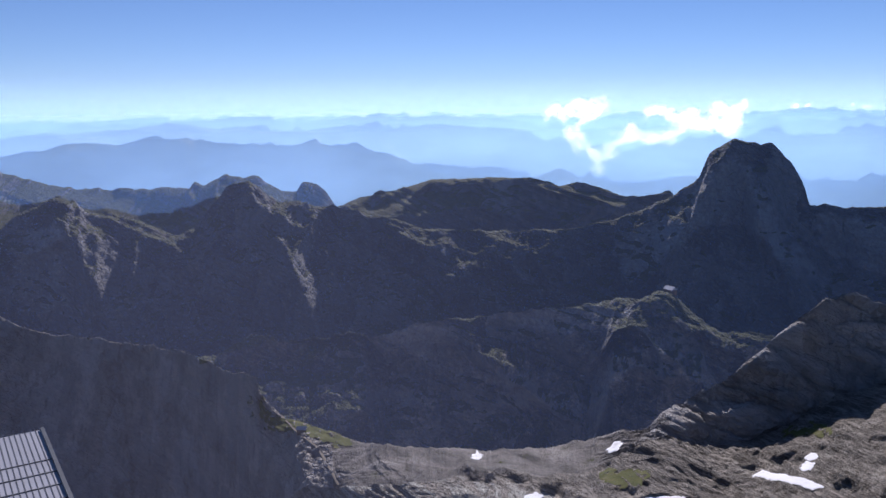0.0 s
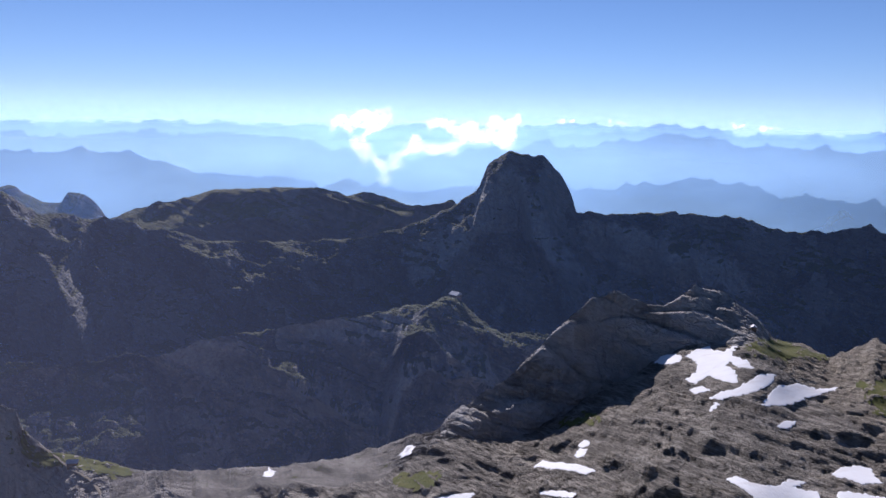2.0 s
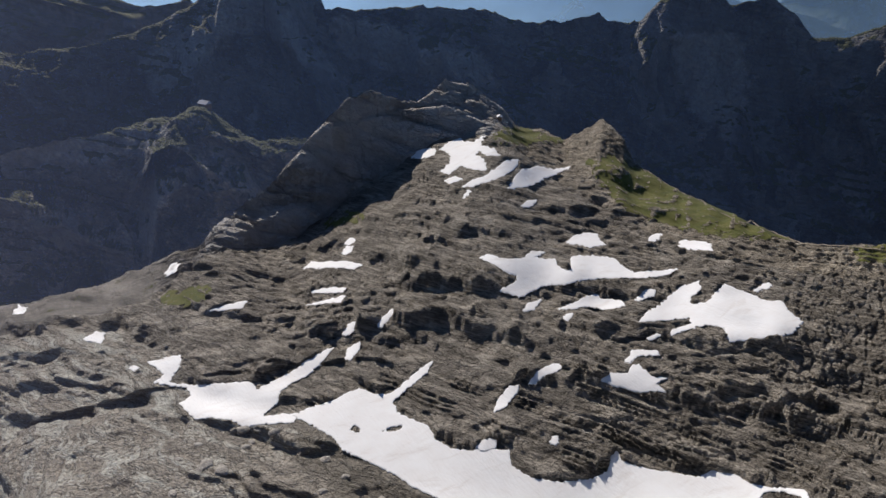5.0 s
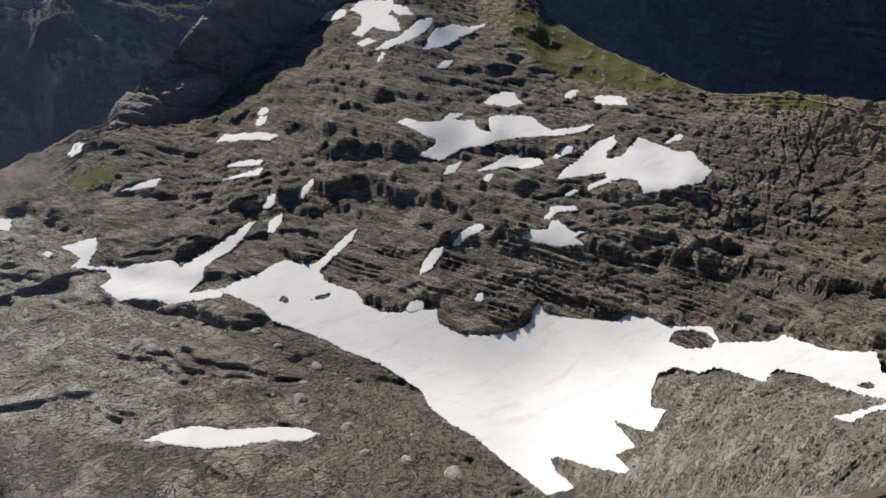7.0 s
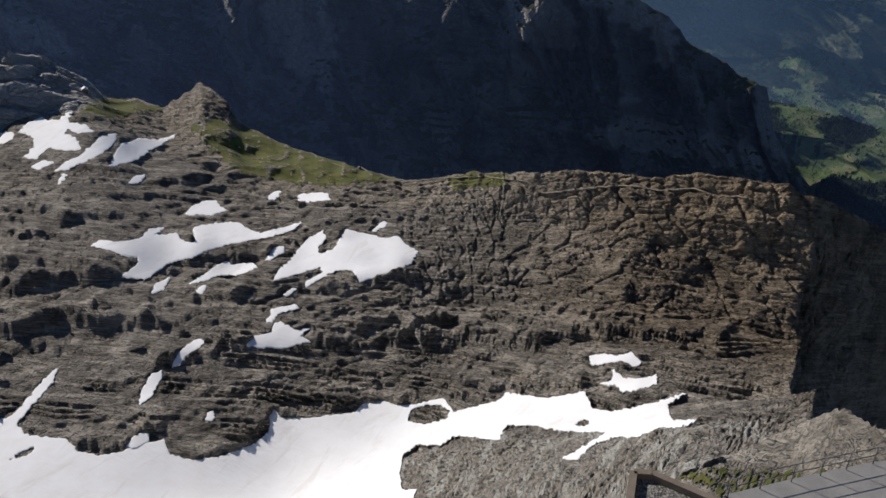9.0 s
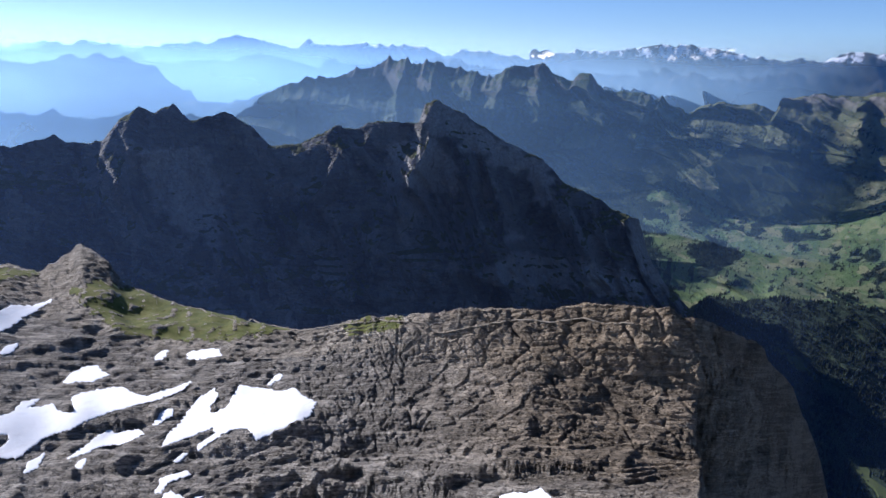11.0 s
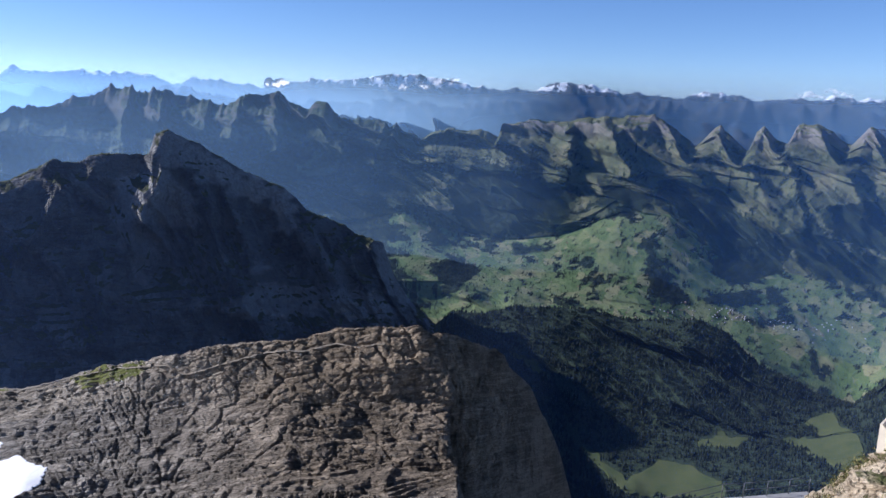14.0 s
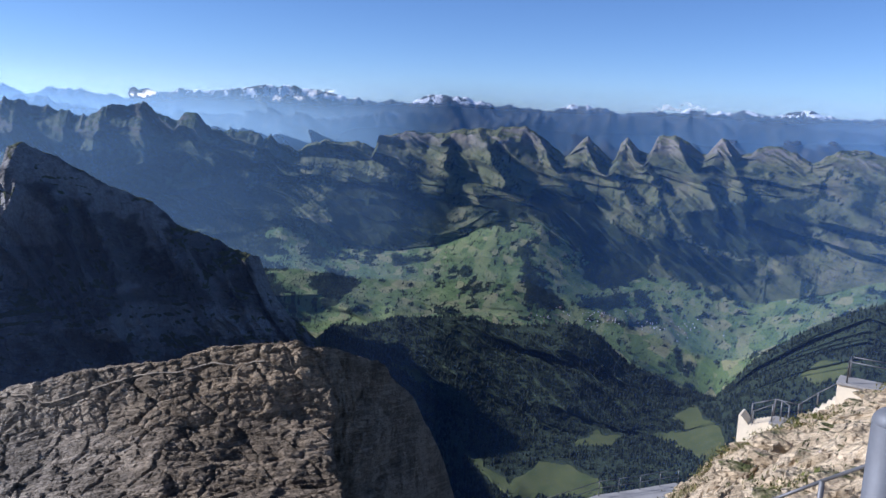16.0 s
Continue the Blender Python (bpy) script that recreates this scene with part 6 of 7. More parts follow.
# ---- railings ----
def railing(name, points, height, rails, radius, material, label, lean=0.0):
    """Posts at the points with level rails between them."""
    base = thing(name, label, "railing", at=points[0])
    o = Vector(points[0])
    for p in points:
        bm = bmesh.new()
        tube(bm, Vector(p) - o, Vector(p) - o + Vector((0, 0, height)), radius * 1.25, 8)
        part("post", bm, material, base, smooth=True)
    for h in rails:
        for p, q in zip(points, points[1:]):
            bm = bmesh.new()
            tube(bm, Vector(p) - o + Vector((0, 0, h)), Vector(q) - o + Vector((0, 0, h)), radius, 8)
            part("rail", bm, material, base, smooth=True)
    return base


# ---- the summit path below, with its rail ----
PATH_Z = -25.0
OUTER = [level(a, e, PATH_Z) for a, e in [
    (89.27, -38.18), (91.46, -36.99), (93.5, -35.84), (95.28, -34.82), (96.82, -33.89), (98.32, -32.95),
]]
OUTER += [level(a, e, PATH_Z) for a, e in ((102.5, -30.6), (107.0, -28.4))]
OUTER += [level(a, e, PATH_Z) for a, e in [
    (111.37, -26.61), (112.82, -26.23), (114.37, -25.79), (115.77, -25.35), (117.03, -24.96),
]]
INNER = []
for i, p in enumerate(OUTER):
    d = (OUTER[min(i + 1, len(OUTER) - 1)] - OUTER[max(i - 1, 0)]).normalized()
    INNER.append(p + Vector((d.y, -d.x, 0)) * (2.6 if (Vector((d.y, -d.x, 0)).dot(p) < 0) else -2.6))
bm = bmesh.new()
for z in (0.0, -2.2):
    for p, q in zip(OUTER, INNER):
        bm.verts.new(p + Vector((0, 0, z)) + (p - q) * 0.06)
        bm.verts.new(q + Vector((0, 0, z)))
bm.verts.ensure_lookup_table()
n = len(OUTER)
for i in range(n - 1):
    a, b2, c, d = 2 * i, 2 * i + 1, 2 * i + 3, 2 * i + 2
    for quad in ((a, b2, c, d), (2 * n + d, 2 * n + c, 2 * n + b2, 2 * n + a), (a, d, 2 * n + d, 2 * n + a), (b2, 2 * n + b2, 2 * n + c, c)):
        bm.faces.new([bm.verts[k] for k in quad])
bmesh.ops.recalc_face_normals(bm, faces=bm.faces)
tagged(link_mesh("summit_path", bm, CONCRETE), "grey concrete summit path on a retaining wall", "path", kind="structure")
railing("path_railing", [p + Vector((0, 0, 0.02)) for p in OUTER], 1.05, (1.03, 0.55), 0.022, STEEL_DARK, "thin dark steel railing along the concrete path")

# ---- gravel roof with timber coping below the terrace ----
ROOF_Z = -24.2
tip, elbow, west, south, east_a, east_b = (level(a, e, ROOF_Z) for a, e in [
    (81.46, -38.39), (81.62, -40.62), (78.94, -42.89), (85.7, -41.38), (82.98, -38.15), (91.14, -38.75),
])
roof = thing("gravel_roof", "flat gravel roof edged by weathered timber coping", "roof", at=tip)
fill = bmesh.new()
far_s, far_e = south + (south - elbow) * 1.2, east_b + (east_b - east_a) * 0.5
corners = [tip, east_a, far_e, far_s, west + (west - elbow) * 1.5, elbow]
flat = [fill.verts.new(p - tip + Vector((0, 0, -0.28))) for p in corners]
deep = [fill.verts.new(p - tip + Vector((0, 0, -4.0))) for p in corners]
fill.faces.new(flat)
for i in range(len(corners)):
    j = (i + 1) % len(corners)
    fill.faces.new((flat[i], flat[j], deep[j], deep[i]))
bmesh.ops.recalc_face_normals(fill, faces=fill.faces)
GRAVEL = Nodes("roof_gravel")
_g = GRAVEL.add("ShaderNodeTexVoronoi", Scale=9.0)
GRAVEL.link(GRAVEL.where.outputs["Position"], _g.inputs["Vector"])
_h = GRAVEL.add("ShaderNodeSeparateXYZ")
GRAVEL.link(_g.outputs["Color"], _h.inputs[0])
GRAVEL.bump(_g.outputs["Distance"], 0.05, 1.0)
GRAVEL = GRAVEL.done(GRAVEL.ramp(_h.outputs["X"], (0.0, (0.085, 0.08, 0.07)), (0.5, (0.19, 0.18, 0.16)), (1.0, (0.36, 0.34, 0.31))), 0.9)
part("gravel_bed", fill, GRAVEL, roof, "grey loose gravel")
for p, q in ((tip, elbow), (elbow, west), (elbow, far_s), (east_a, far_e), (tip, east_a), (west, west + (west - elbow) * 1.5)):
    bm = bmesh.new()
    plank(bm, p - tip + Vector((0, 0, -0.12)), q - tip + Vector((0, 0, -0.12)), 0.34, 0.34)
    part("coping", bm, KERB, roof)

# ---- metal roof below the terrace to the north ----
ZR = -9.0
c_right, c_left, c_near = level(-28.52, -20.15, ZR), level(-31.04, -20.2, ZR), level(-27.19, -24.66, ZR)
across, down = (c_left - c_right).normalized(), (c_near - c_right).normalized()
metal = thing("metal_roof", "pale grey ribbed metal roof of a summit building", "roof", at=c_right)
W, L = 4.2, 9.0
turn = math.atan2(across.y, across.x)
bm = bmesh.new()
box(bm, across * W / 2 + down * L / 2 + Vector((0, 0, -0.06)), (W, L, 0.1), turn)
part("deck", bm, ROOF_SHEET, metal)
bm = bmesh.new()
box(bm, across * W / 2 + down * L / 2 + Vector((0, 0, -3.2)), (W - 0.4, L - 0.4, 6.1), turn)
part("wall", bm, CREAM, metal)
rib = None
for i in range(int(W / 0.135)):
    bm = bmesh.new()
    plank(bm, across * (0.04 + i * 0.135) + Vector((0, 0, -0.006)), across * (0.04 + i * 0.135) + down * L + Vector((0, 0, -0.006)), 0.022, 0.016)
    part("rib", bm, STEEL_DARK, metal)
for i in range(1, 9):
    bm = bmesh.new()
    plank(bm, down * (i * 0.85 + 1.5) + Vector((0, 0, 0.001)), down * (i * 0.85 + 1.5) + across * W + Vector((0, 0, 0.001)), 0.04, 0.02)
    part("crossbar", bm, STEEL_DARK, metal)
bm = bmesh.new()
plank(bm, Vector((0, 0, -0.02)), down * L + Vector((0, 0, -0.02)), 0.1, 0.16)
part("edge_trim", bm, STEEL_DARK, metal)


# ---- stair landings on the rock slope ----
def rails(base, posts, height):
    """Steel posts on a line of feet, with a rail along their heads."""
    for p in posts:
        bm = bmesh.new()
        tube(bm, p, p + Vector((0, 0, height)), 0.03, 8)
        part("post", bm, STEEL_DARK, base, smooth=True)
    h = Vector((0, 0, height - 0.02))
    for p, q in zip(posts, posts[1:]):
        bm = bmesh.new()
        tube(bm, p + h, q + h, 0.022, 8)
        part("rail", bm, STEEL_DARK, base, smooth=True)


def landing(at, turn, width, depth, height, steps, label):
    """A rendered block with a slab and railing; with steps, a short flight climbs to the slab behind a stepped side wall."""
    base = thing("stair_landing", label, "landing", "stair landings", at=at)
    m = Matrix.Rotation(turn, 3, "Z")
    left, right = -width / 2, width / 2
    side = [(left, -height), (left, 0.1)]
    top = left
    if steps:
        foot, top = left + 0.42, left + 1.2
        side += [(left + 0.08, 0.1), (foot, -0.26)]
        for i in range(steps):
            x, z = foot + (top - foot) * i / steps, -0.26 + 0.34 * (i + 1) / steps
            side += [(x + 0.02, z), (x + (top - foot) / steps, z - 0.02)]
    side += [(right, 0.0), (right, -height)]
    bm = bmesh.new()
    front, back = ([bm.verts.new(m @ Vector((x, y, z))) for x, z in side] for y in (-depth / 2, depth / 2))
    bm.faces.new(front)
    bm.faces.new(back[::-1])
    for i in range(len(side)):
        j = (i + 1) % len(side)
        bm.faces.new((front[j], front[i], back[i], back[j]))
    bmesh.ops.recalc_face_normals(bm, faces=bm.faces)
    part("wall", bm, CREAM, base, "cream rendered wall")
    bm = bmesh.new()
    box(bm, m @ Vector(((top + right) / 2 + 0.02, 0, 0.06)), (right - top + 0.1, depth + 0.14, 0.1), turn, 0.015)
    part("slab", bm, CONCRETE, base)

    def foot_at(x, y, z=0.1):
        return m @ Vector((x, y * depth / 2, z))

    if steps:
        rails(base, [foot_at(left + 0.35, 0.9, -0.3), foot_at(top, 0.9), foot_at(right, 0.9)], 0.75)
        rails(base, [foot_at(left + 0.55, -0.9, -0.35), foot_at(top + 0.05, -0.9)], 0.75)
        rails(base, [foot_at(top + 0.3, 0.2), foot_at(right - 0.35, -0.9)], 0.85)
    else:
        rails(base, [foot_at(left + 0.3, -0.85), foot_at(left + 0.3, 0.9), foot_at(right * 0.3, 0.9), foot_at(right, 0.9)], 0.85)
        rails(base, [foot_at(left + 0.3, -0.85), foot_at(right * 0.5, -0.85)], 0.85)
    return base


landing(level(122.7, -19.8, -11.9), radians(228), 2.2, 0.8, 2.6, 6, "cream stair landing with steel railing on the rocks")
landing(level(128.9, -16.5, -9.6), radians(228), 2.5, 0.9, 2.6, 0, "higher cream stair landing with a grey slab and railing")

# the flight of steps that climbs from one landing to the other
_flight = thing("stair_flight", "short cream stair flight with a sloping steel handrail", "stairs", at=level(125.6, -18.3, -10.9))
_from = level(125.6, -18.3, -10.9)
rails(_flight, [level(a, e, 33.2 * math.tan(radians(e))) - _from for a, e in ((124.48, -19.14), (125.57, -18.19), (126.78, -17.26))], 0.5)
for a, e in ((125.23, -19.07), (125.64, -18.73), (126.05, -18.35), (126.4, -18.06), (126.71, -17.78)):
    bm = bmesh.new()
    box(bm, level(a, e, 33.0 * math.tan(radians(e))) - _from - Vector((0, 0, 0.3)), (0.3, 0.9, 0.72), radians(228), 0.01)
    part("step", bm, CREAM, _flight)

# the handrail close below the terrace
hand = [level(a, e, z) for a, e, z in ((121.4, -27.6, -4.3), (126.5, -24.6, -3.62), (131.5, -21.6, -2.95))]
base = thing("stair_railing", "dark steel stair railing beside the rock slope", "railing", at=hand[0])
for p, q in zip(hand, hand[1:]):
    bm = bmesh.new()
    tube(bm, p - hand[0] + Vector((0, 0, 0.28)), q - hand[0] + Vector((0, 0, 0.28)), 0.018, 12)
    part("rail", bm, STEEL_DARK, base, smooth=True)
for p in hand:
    bm = bmesh.new()
    tube(bm, p - hand[0] + Vector((0, 0, -1.6)), p - hand[0] + Vector((0, 0, 0.28)), 0.026, 12)
    part("post", bm, STEEL_DARK, base, smooth=True)

# ---- tufts of grass among the rocks of the slope ----
TUFT = Nodes("tufted_grass")
TUFT = TUFT.done(TUFT.ramp(TUFT.where.outputs["Random Per Island"], (0.0, (0.045, 0.055, 0.012)), (0.6, (0.12, 0.12, 0.032)), (1.0, (0.27, 0.22, 0.09))), 0.9)
_tr = np.random.default_rng(5)
_s0, _s1 = LINE_ROW["wall_foot"], LINE_ROW["near_edge"] + 1
_t0, _t1 = np.searchsorted(BEARINGS, 112), np.searchsorted(BEARINGS, 132.5)
_slope = LAND[:, _s0:_s1, _t0:_t1]
_green = np.clip(lattice(_slope[0] / 1.9, _slope[1] / 1.9, _slope[2] / 1.9) * 2.2 - 0.35, 0, 1)
_green = (_green * (np.hypot(_slope[0], _slope[1]) > 8))[:-1, :-1]
_flatness = np.abs(np.diff(_slope, axis=2)[0, :-1] * np.diff(_slope, axis=1)[1, :, :-1] - np.diff(_slope, axis=2)[1, :-1] * np.diff(_slope, axis=1)[0, :, :-1])
_w = (_green * _flatness).ravel()
_pick = _tr.choice(_w.size, 1300, p=_w / _w.sum())
_i, _j = np.unravel_index(_pick, _green.shape)
_roots = _slope[:, _i, _j].T + _tr.normal(size=(1300, 3)) * (0.12, 0.12, 0.0)
_blades = 34
_foot = np.repeat(_roots, _blades, 0) + _tr.normal(size=(1300 * _blades, 3)) * (0.2, 0.2, 0.02)
_lean = _tr.normal(size=(len(_foot), 3)) * (0.04, 0.04, 0.0)
_tall = (0.04 + 0.09 * _tr.random(len(_foot)))[:, None]
_wide = _tr.normal(size=(len(_foot), 3)) * (0.014, 0.014, 0.0)
_tri = np.stack([_foot - _wide, _foot + _wide, _foot + _lean + _tall * np.array([0, 0, 1.0])], 1)
_mesh = bpy.data.meshes.new("grass_tufts")
_mesh.vertices.add(_tri.size // 3)
_mesh.vertices.foreach_set("co", _tri.astype(np.float32).ravel())
_mesh.loops.add(_tri.size // 3)
_mesh.loops.foreach_set("vertex_index", np.arange(_tri.size // 3, dtype=np.int32))
_mesh.polygons.add(len(_tri))
_mesh.polygons.foreach_set("loop_start", np.arange(0, _tri.size // 3, 3, dtype=np.int32))
_mesh.update(calc_edges=True)
_mesh.materials.append(TUFT)
tagged(new("grass_tufts", _mesh), "tufts of green and straw grass among pale rocks", "grass", kind="stuff")


# ---- boulders on the gravelly knoll ----
BOULDER_ROCK = limestone("boulder_limestone", 3.0, (0.66, 0.61, 0.53), (0.3, 0.27, 0.23), 1.1, 0.3, beds=0.3)
_br = np.random.default_rng(12)


def boulder_mesh(seed):
    bm = bmesh.new()
    bmesh.ops.create_icosphere(bm, subdivisions=2, radius=0.5)
    for v in bm.verts:
        p = v.co * 2.3 + Vector((seed * 7.1, seed * 3.3, 0))
        k = 1 + 0.35 * float(lattice(np.array([p.x]), np.array([p.y]), np.array([p.z]))[0])
        v.co = Vector((round(v.co.x * k * 5) / 5 * 0.5 + v.co.x * k * 0.5, v.co.y * k, max(-0.25, v.co.z * k * 0.62)))
    return bm


BOULDERS = []
for _k in range(3):
    _b0 = link_mesh("boulder", boulder_mesh(_k), BOULDER_ROCK)
    BOULDERS.append(tagged(_b0, "pale angular limestone boulder lying on grey gravel", "boulder", "boulders on the knoll"))
_knoll = [
    (11.94, -34.46), (21.25, -35.01), (27.08, -39.1), (33.9, -42.2), (39.18, -46.41), (46.31, -49.1), (19.02, -46.96), (8.62, -43.3),
]
for _k in range(46):
    while True:
        _a, _e = _br.uniform(8.62, 46.31), _br.uniform(-49.1, -34.46)
        if inside(np.array([_a]), np.array([_e]), _knoll)[0]:
            break
    _p = ground_at(_a, _e, "near_edge", "bowl")
    _size = 1.4 + 3.6 * _br.random() ** 2.5
    _at = Matrix.Translation(_p) @ Matrix.Rotation(_br.random() * 6.28, 4, "Z") @ Matrix.Diagonal((_size * 1.2, _size, _size, 1))
    if _k < 3:
        BOULDERS[_k].matrix_basis = _at
    else:
        copy_thing(BOULDERS[_k % 3], Matrix.Identity(4)).matrix_basis = _at

# loose slabs of rock on the slope beside the stairs
SLOPE_STONES = []
for _k in range(3):
    _b0 = link_mesh("loose_stone", boulder_mesh(_k + 5), ROCK_SLOPE)
    SLOPE_STONES.append(tagged(_b0, "pale angular limestone slab lying on the slope", "stone", "loose stones on the slope"))
_reach = np.hypot(_slope[0], _slope[1])
_ok = np.argwhere((_reach > 11) & (_reach < 42) & (np.degrees(np.arctan2(_slope[0], _slope[1])) > 115))
for _k in range(120):
    _i, _j = _ok[_br.integers(len(_ok))]
    _p = Vector(_slope[:, _i, _j])
    _size = (0.25 + 0.9 * _br.random() ** 2) * min(1.0, 0.35 + _reach[_i, _j] / 40)
    _at = Matrix.Translation(_p) @ Matrix.Rotation(0.9 + 0.5 * _br.normal(), 4, "Z") @ Matrix.Rotation(0.12 * _br.normal(), 4, "X") @ Matrix.Diagonal((_size * 1.7, _size, _size * 0.55, 1))
    if _k < 3:
        SLOPE_STONES[_k].matrix_basis = _at
    else:
        copy_thing(SLOPE_STONES[_k % 3], Matrix.Identity(4)).matrix_basis = _at

# ---- footpaths on the ridge ----
def footpath(knots, low, high, width, label):
    pts = []
    for (a0, e0), (a1, e1) in zip(knots, knots[1:]):
        steps = max(2, int(abs(a1 - a0) / 0.3))
        for i in range(steps):
            s = i / steps
            pts.append(ground_at(a0 + (a1 - a0) * s, e0 + (e1 - e0) * s, low, high))
    z = np.array([p.z for p in pts])
    z = np.convolve(np.pad(z, 2, mode="edge"), np.ones(5) / 5, mode="valid")
    bm = bmesh.new()
    prev = None
    for i, p in enumerate(pts):
        d = (pts[min(i + 1, len(pts) - 1)] - pts[max(i - 1, 0)])
        side = Vector((d.y, -d.x, 0)).normalized() * width / 2
        row = [bm.verts.new((p.x + side.x * k, p.y + side.y * k, max(z[i], p.z) + 0.32 - 0.3 * abs(k))) for k in (-1, 0, 1)]
        if prev:
            bm.faces.new((prev[0], prev[1], row[1], row[0]))
            bm.faces.new((prev[1], prev[2], row[2], row[1]))
        prev = row
    bmesh.ops.recalc_face_normals(bm, faces=bm.faces)
    tagged(link_mesh("footpath", bm, PATH_DUST, True), label, "footpath", kind="structure")


footpath([
    (46.89, -15.61), (48.05, -16.14), (51.67, -17.36), (53.53, -18.44), (55.23, -19.03), (57.61, -19.36), (60.24, -19.93), (62.85, -19.57), (65.89, -19.26),
    (69.61, -19.33), (70.58, -20.19), (72.47, -19.71), (75.78, -18.99), (77.83, -18.73), (79.3, -18.84), (81.83, -18.26), (83.18, -18.59), (85.76, -18.25),
], "bowl_head", "near_crest", 1.3, "pale trodden footpath along the ridge")
footpath([
    (-12.5, -21.28), (-11.5, -22.33), (-9.86, -23.61), (-8.64, -25.6), (-7.82, -27.09),
], "bowl", "near_crest", 1.6, "pale trodden footpath over the spur")

# ---- meadow clearings, woods and farms in the valley ----
MEADOW = Nodes("hay_meadow")
_m = MEADOW.ramp(MEADOW.noise(1 / 70.0, 6, 0.7), (0.3, (0.038, 0.056, 0.018)), (0.7, (0.08, 0.09, 0.034)))
MEADOW = MEADOW.done(_m, 0.95)
_lo2, _hi2 = LINE_ROW["gorge"], LINE_ROW["behind_wall"] + 1
_cc, _cd = np.searchsorted(BEARINGS, 89.7), np.searchsorted(BEARINGS, 132)
_hill = LAND[:, _lo2:_hi2, _cc:_cd]
HILL_A = np.degrees(np.arctan2(_hill[0], _hill[1]))
HILL_E = np.degrees(np.arctan2(_hill[2], np.hypot(_hill[0], _hill[1])))
_hx = 0.35 * lattice(HILL_A * 1.3, HILL_E * 2.0, HILL_A * 0 + 3)
_hy = 0.22 * lattice(HILL_A * 1.3, HILL_E * 2.0, HILL_A * 0 + 8)
CLEAR = np.zeros(HILL_A.shape, bool)


def clearing(outline):
    mask = inside(HILL_A + _hx, HILL_E + _hy, outline)
    np.logical_or(CLEAR, mask, out=CLEAR)
    rows, cols = np.nonzero(mask.any(1))[0], np.nonzero(mask.any(0))[0]
    where = (slice(max(rows[0] - 2, 0), rows[-1] + 3), slice(max(cols[0] - 2, 0), cols[-1] + 3))
    lawn = np.stack([finer(blurred(v, 2)[where], 4) for v in _hill])
    fill = blurred(inside(finer((HILL_A + _hx)[where], 4), finer((HILL_E + _hy)[where], 4), outline).astype(float), 2)
    lawn[2] += np.clip((fill - 0.5) * 14.0, -6.0, 3.0)
    shown = fill > 0.2
    keep = shown[:-1, :-1] & shown[1:, 1:] & shown[1:, :-1] & shown[:-1, 1:]
    for piece in pieces(keep, 60):
        tagged(sheet("meadow", lawn, piece, MEADOW, flat=False), "bright green hay meadow between dark woods", "meadow", "meadows in the valley")


clearing([
    (105.61, -27.3), (104.66, -26.44), (106.94, -24.71), (109.12, -24.87), (111.32, -25.57), (111.5, -26.67),
])
clearing([
    (109.2, -23.33), (111.03, -22.35), (113.12, -22.36), (112.15, -23.1),
])
clearing([
    (116.2, -20.51), (117.51, -19.74), (119.04, -20.46), (120.36, -21.92), (119.25, -23.06), (116.81, -22.52), (114.74, -22.06), (117.09, -21.34),
])
clearing([
    (94.65, -18.41), (97.04, -18.96), (98.18, -20.34), (96.86, -19.78),
])
clearing([
    (124.45, -16.4), (125.79, -15.34), (127.25, -15.27), (127.19, -16.12), (125.22, -16.93),
])
clearing([
    (99.9, -24.22), (101.25, -24.74), (104.43, -26.26), (105.82, -27.28), (104.51, -27.39), (102.18, -25.65),
])


def conifer_wood(name, spots, heights, label, rng):
    """Many small conifers in one mesh: a ragged spire of two tiers each."""
    n = len(spots)
    sides = 5
    verts, faces = [], []
    spin = rng.random(n) * 6.28
    thick = 0.17 + 0.08 * rng.random(n)
    ring = 2 * math.pi * np.arange(sides) / sides
    unit = [(0.06, 1.0), (0.5, 0.42), (0.36, 0.45), (1.0, 0.0)]
    total = np.zeros((n, 2 * sides + 1, 3))
    for s in range(sides):
        jig = 0.75 + 0.5 * rng.random(n)
        total[:, s, 0] = np.cos(ring[s] + spin) * heights * thick * jig
        total[:, s, 1] = np.sin(ring[s] + spin) * heights * thick * jig
        total[:, s, 2] = heights * (0.06 + 0.08 * rng.random(n))
        total[:, sides + s, 0] = np.cos(ring[s] + spin + 0.6) * heights * thick * 0.62 * jig
        total[:, sides + s, 1] = np.sin(ring[s] + spin + 0.6) * heights * thick * 0.62 * jig
        total[:, sides + s, 2] = heights * (0.45 + 0.08 * rng.random(n))
    total[:, 2 * sides, 2] = heights
    total += spots[:, None, :]
    tri = []
    for s in range(sides):
        t = (s + 1) % sides
        tri += [(s, t, sides + s), (t, sides + t, sides + s), (sides + s, sides + t, 2 * sides)]
    tri = (np.array(tri)[None] + (np.arange(n) * (2 * sides + 1))[:, None, None]).reshape(-1, 3)
    mesh = bpy.data.meshes.new(name)
    mesh.vertices.add(total.size // 3)
    mesh.vertices.foreach_set("co", total.astype(np.float32).ravel())
    mesh.loops.add(tri.size)
    mesh.loops.foreach_set("vertex_index", tri.astype(np.int32).ravel())
    mesh.polygons.add(len(tri))
    mesh.polygons.foreach_set("loop_start", np.arange(0, tri.size, 3, dtype=np.int32))
    mesh.update(calc_edges=True)
    mesh.materials.append(NEEDLES)
    return tagged(new(name, mesh), label, "trees", kind="stuff")


NEEDLES = Nodes("conifer_needles")
_isle = NEEDLES.where.outputs["Random Per Island"]
NEEDLES = NEEDLES.done(NEEDLES.ramp(_isle, (0.0, (0.006, 0.012, 0.009)), (0.6, (0.013, 0.02, 0.013)), (1.0, (0.027, 0.034, 0.019))), 0.95)
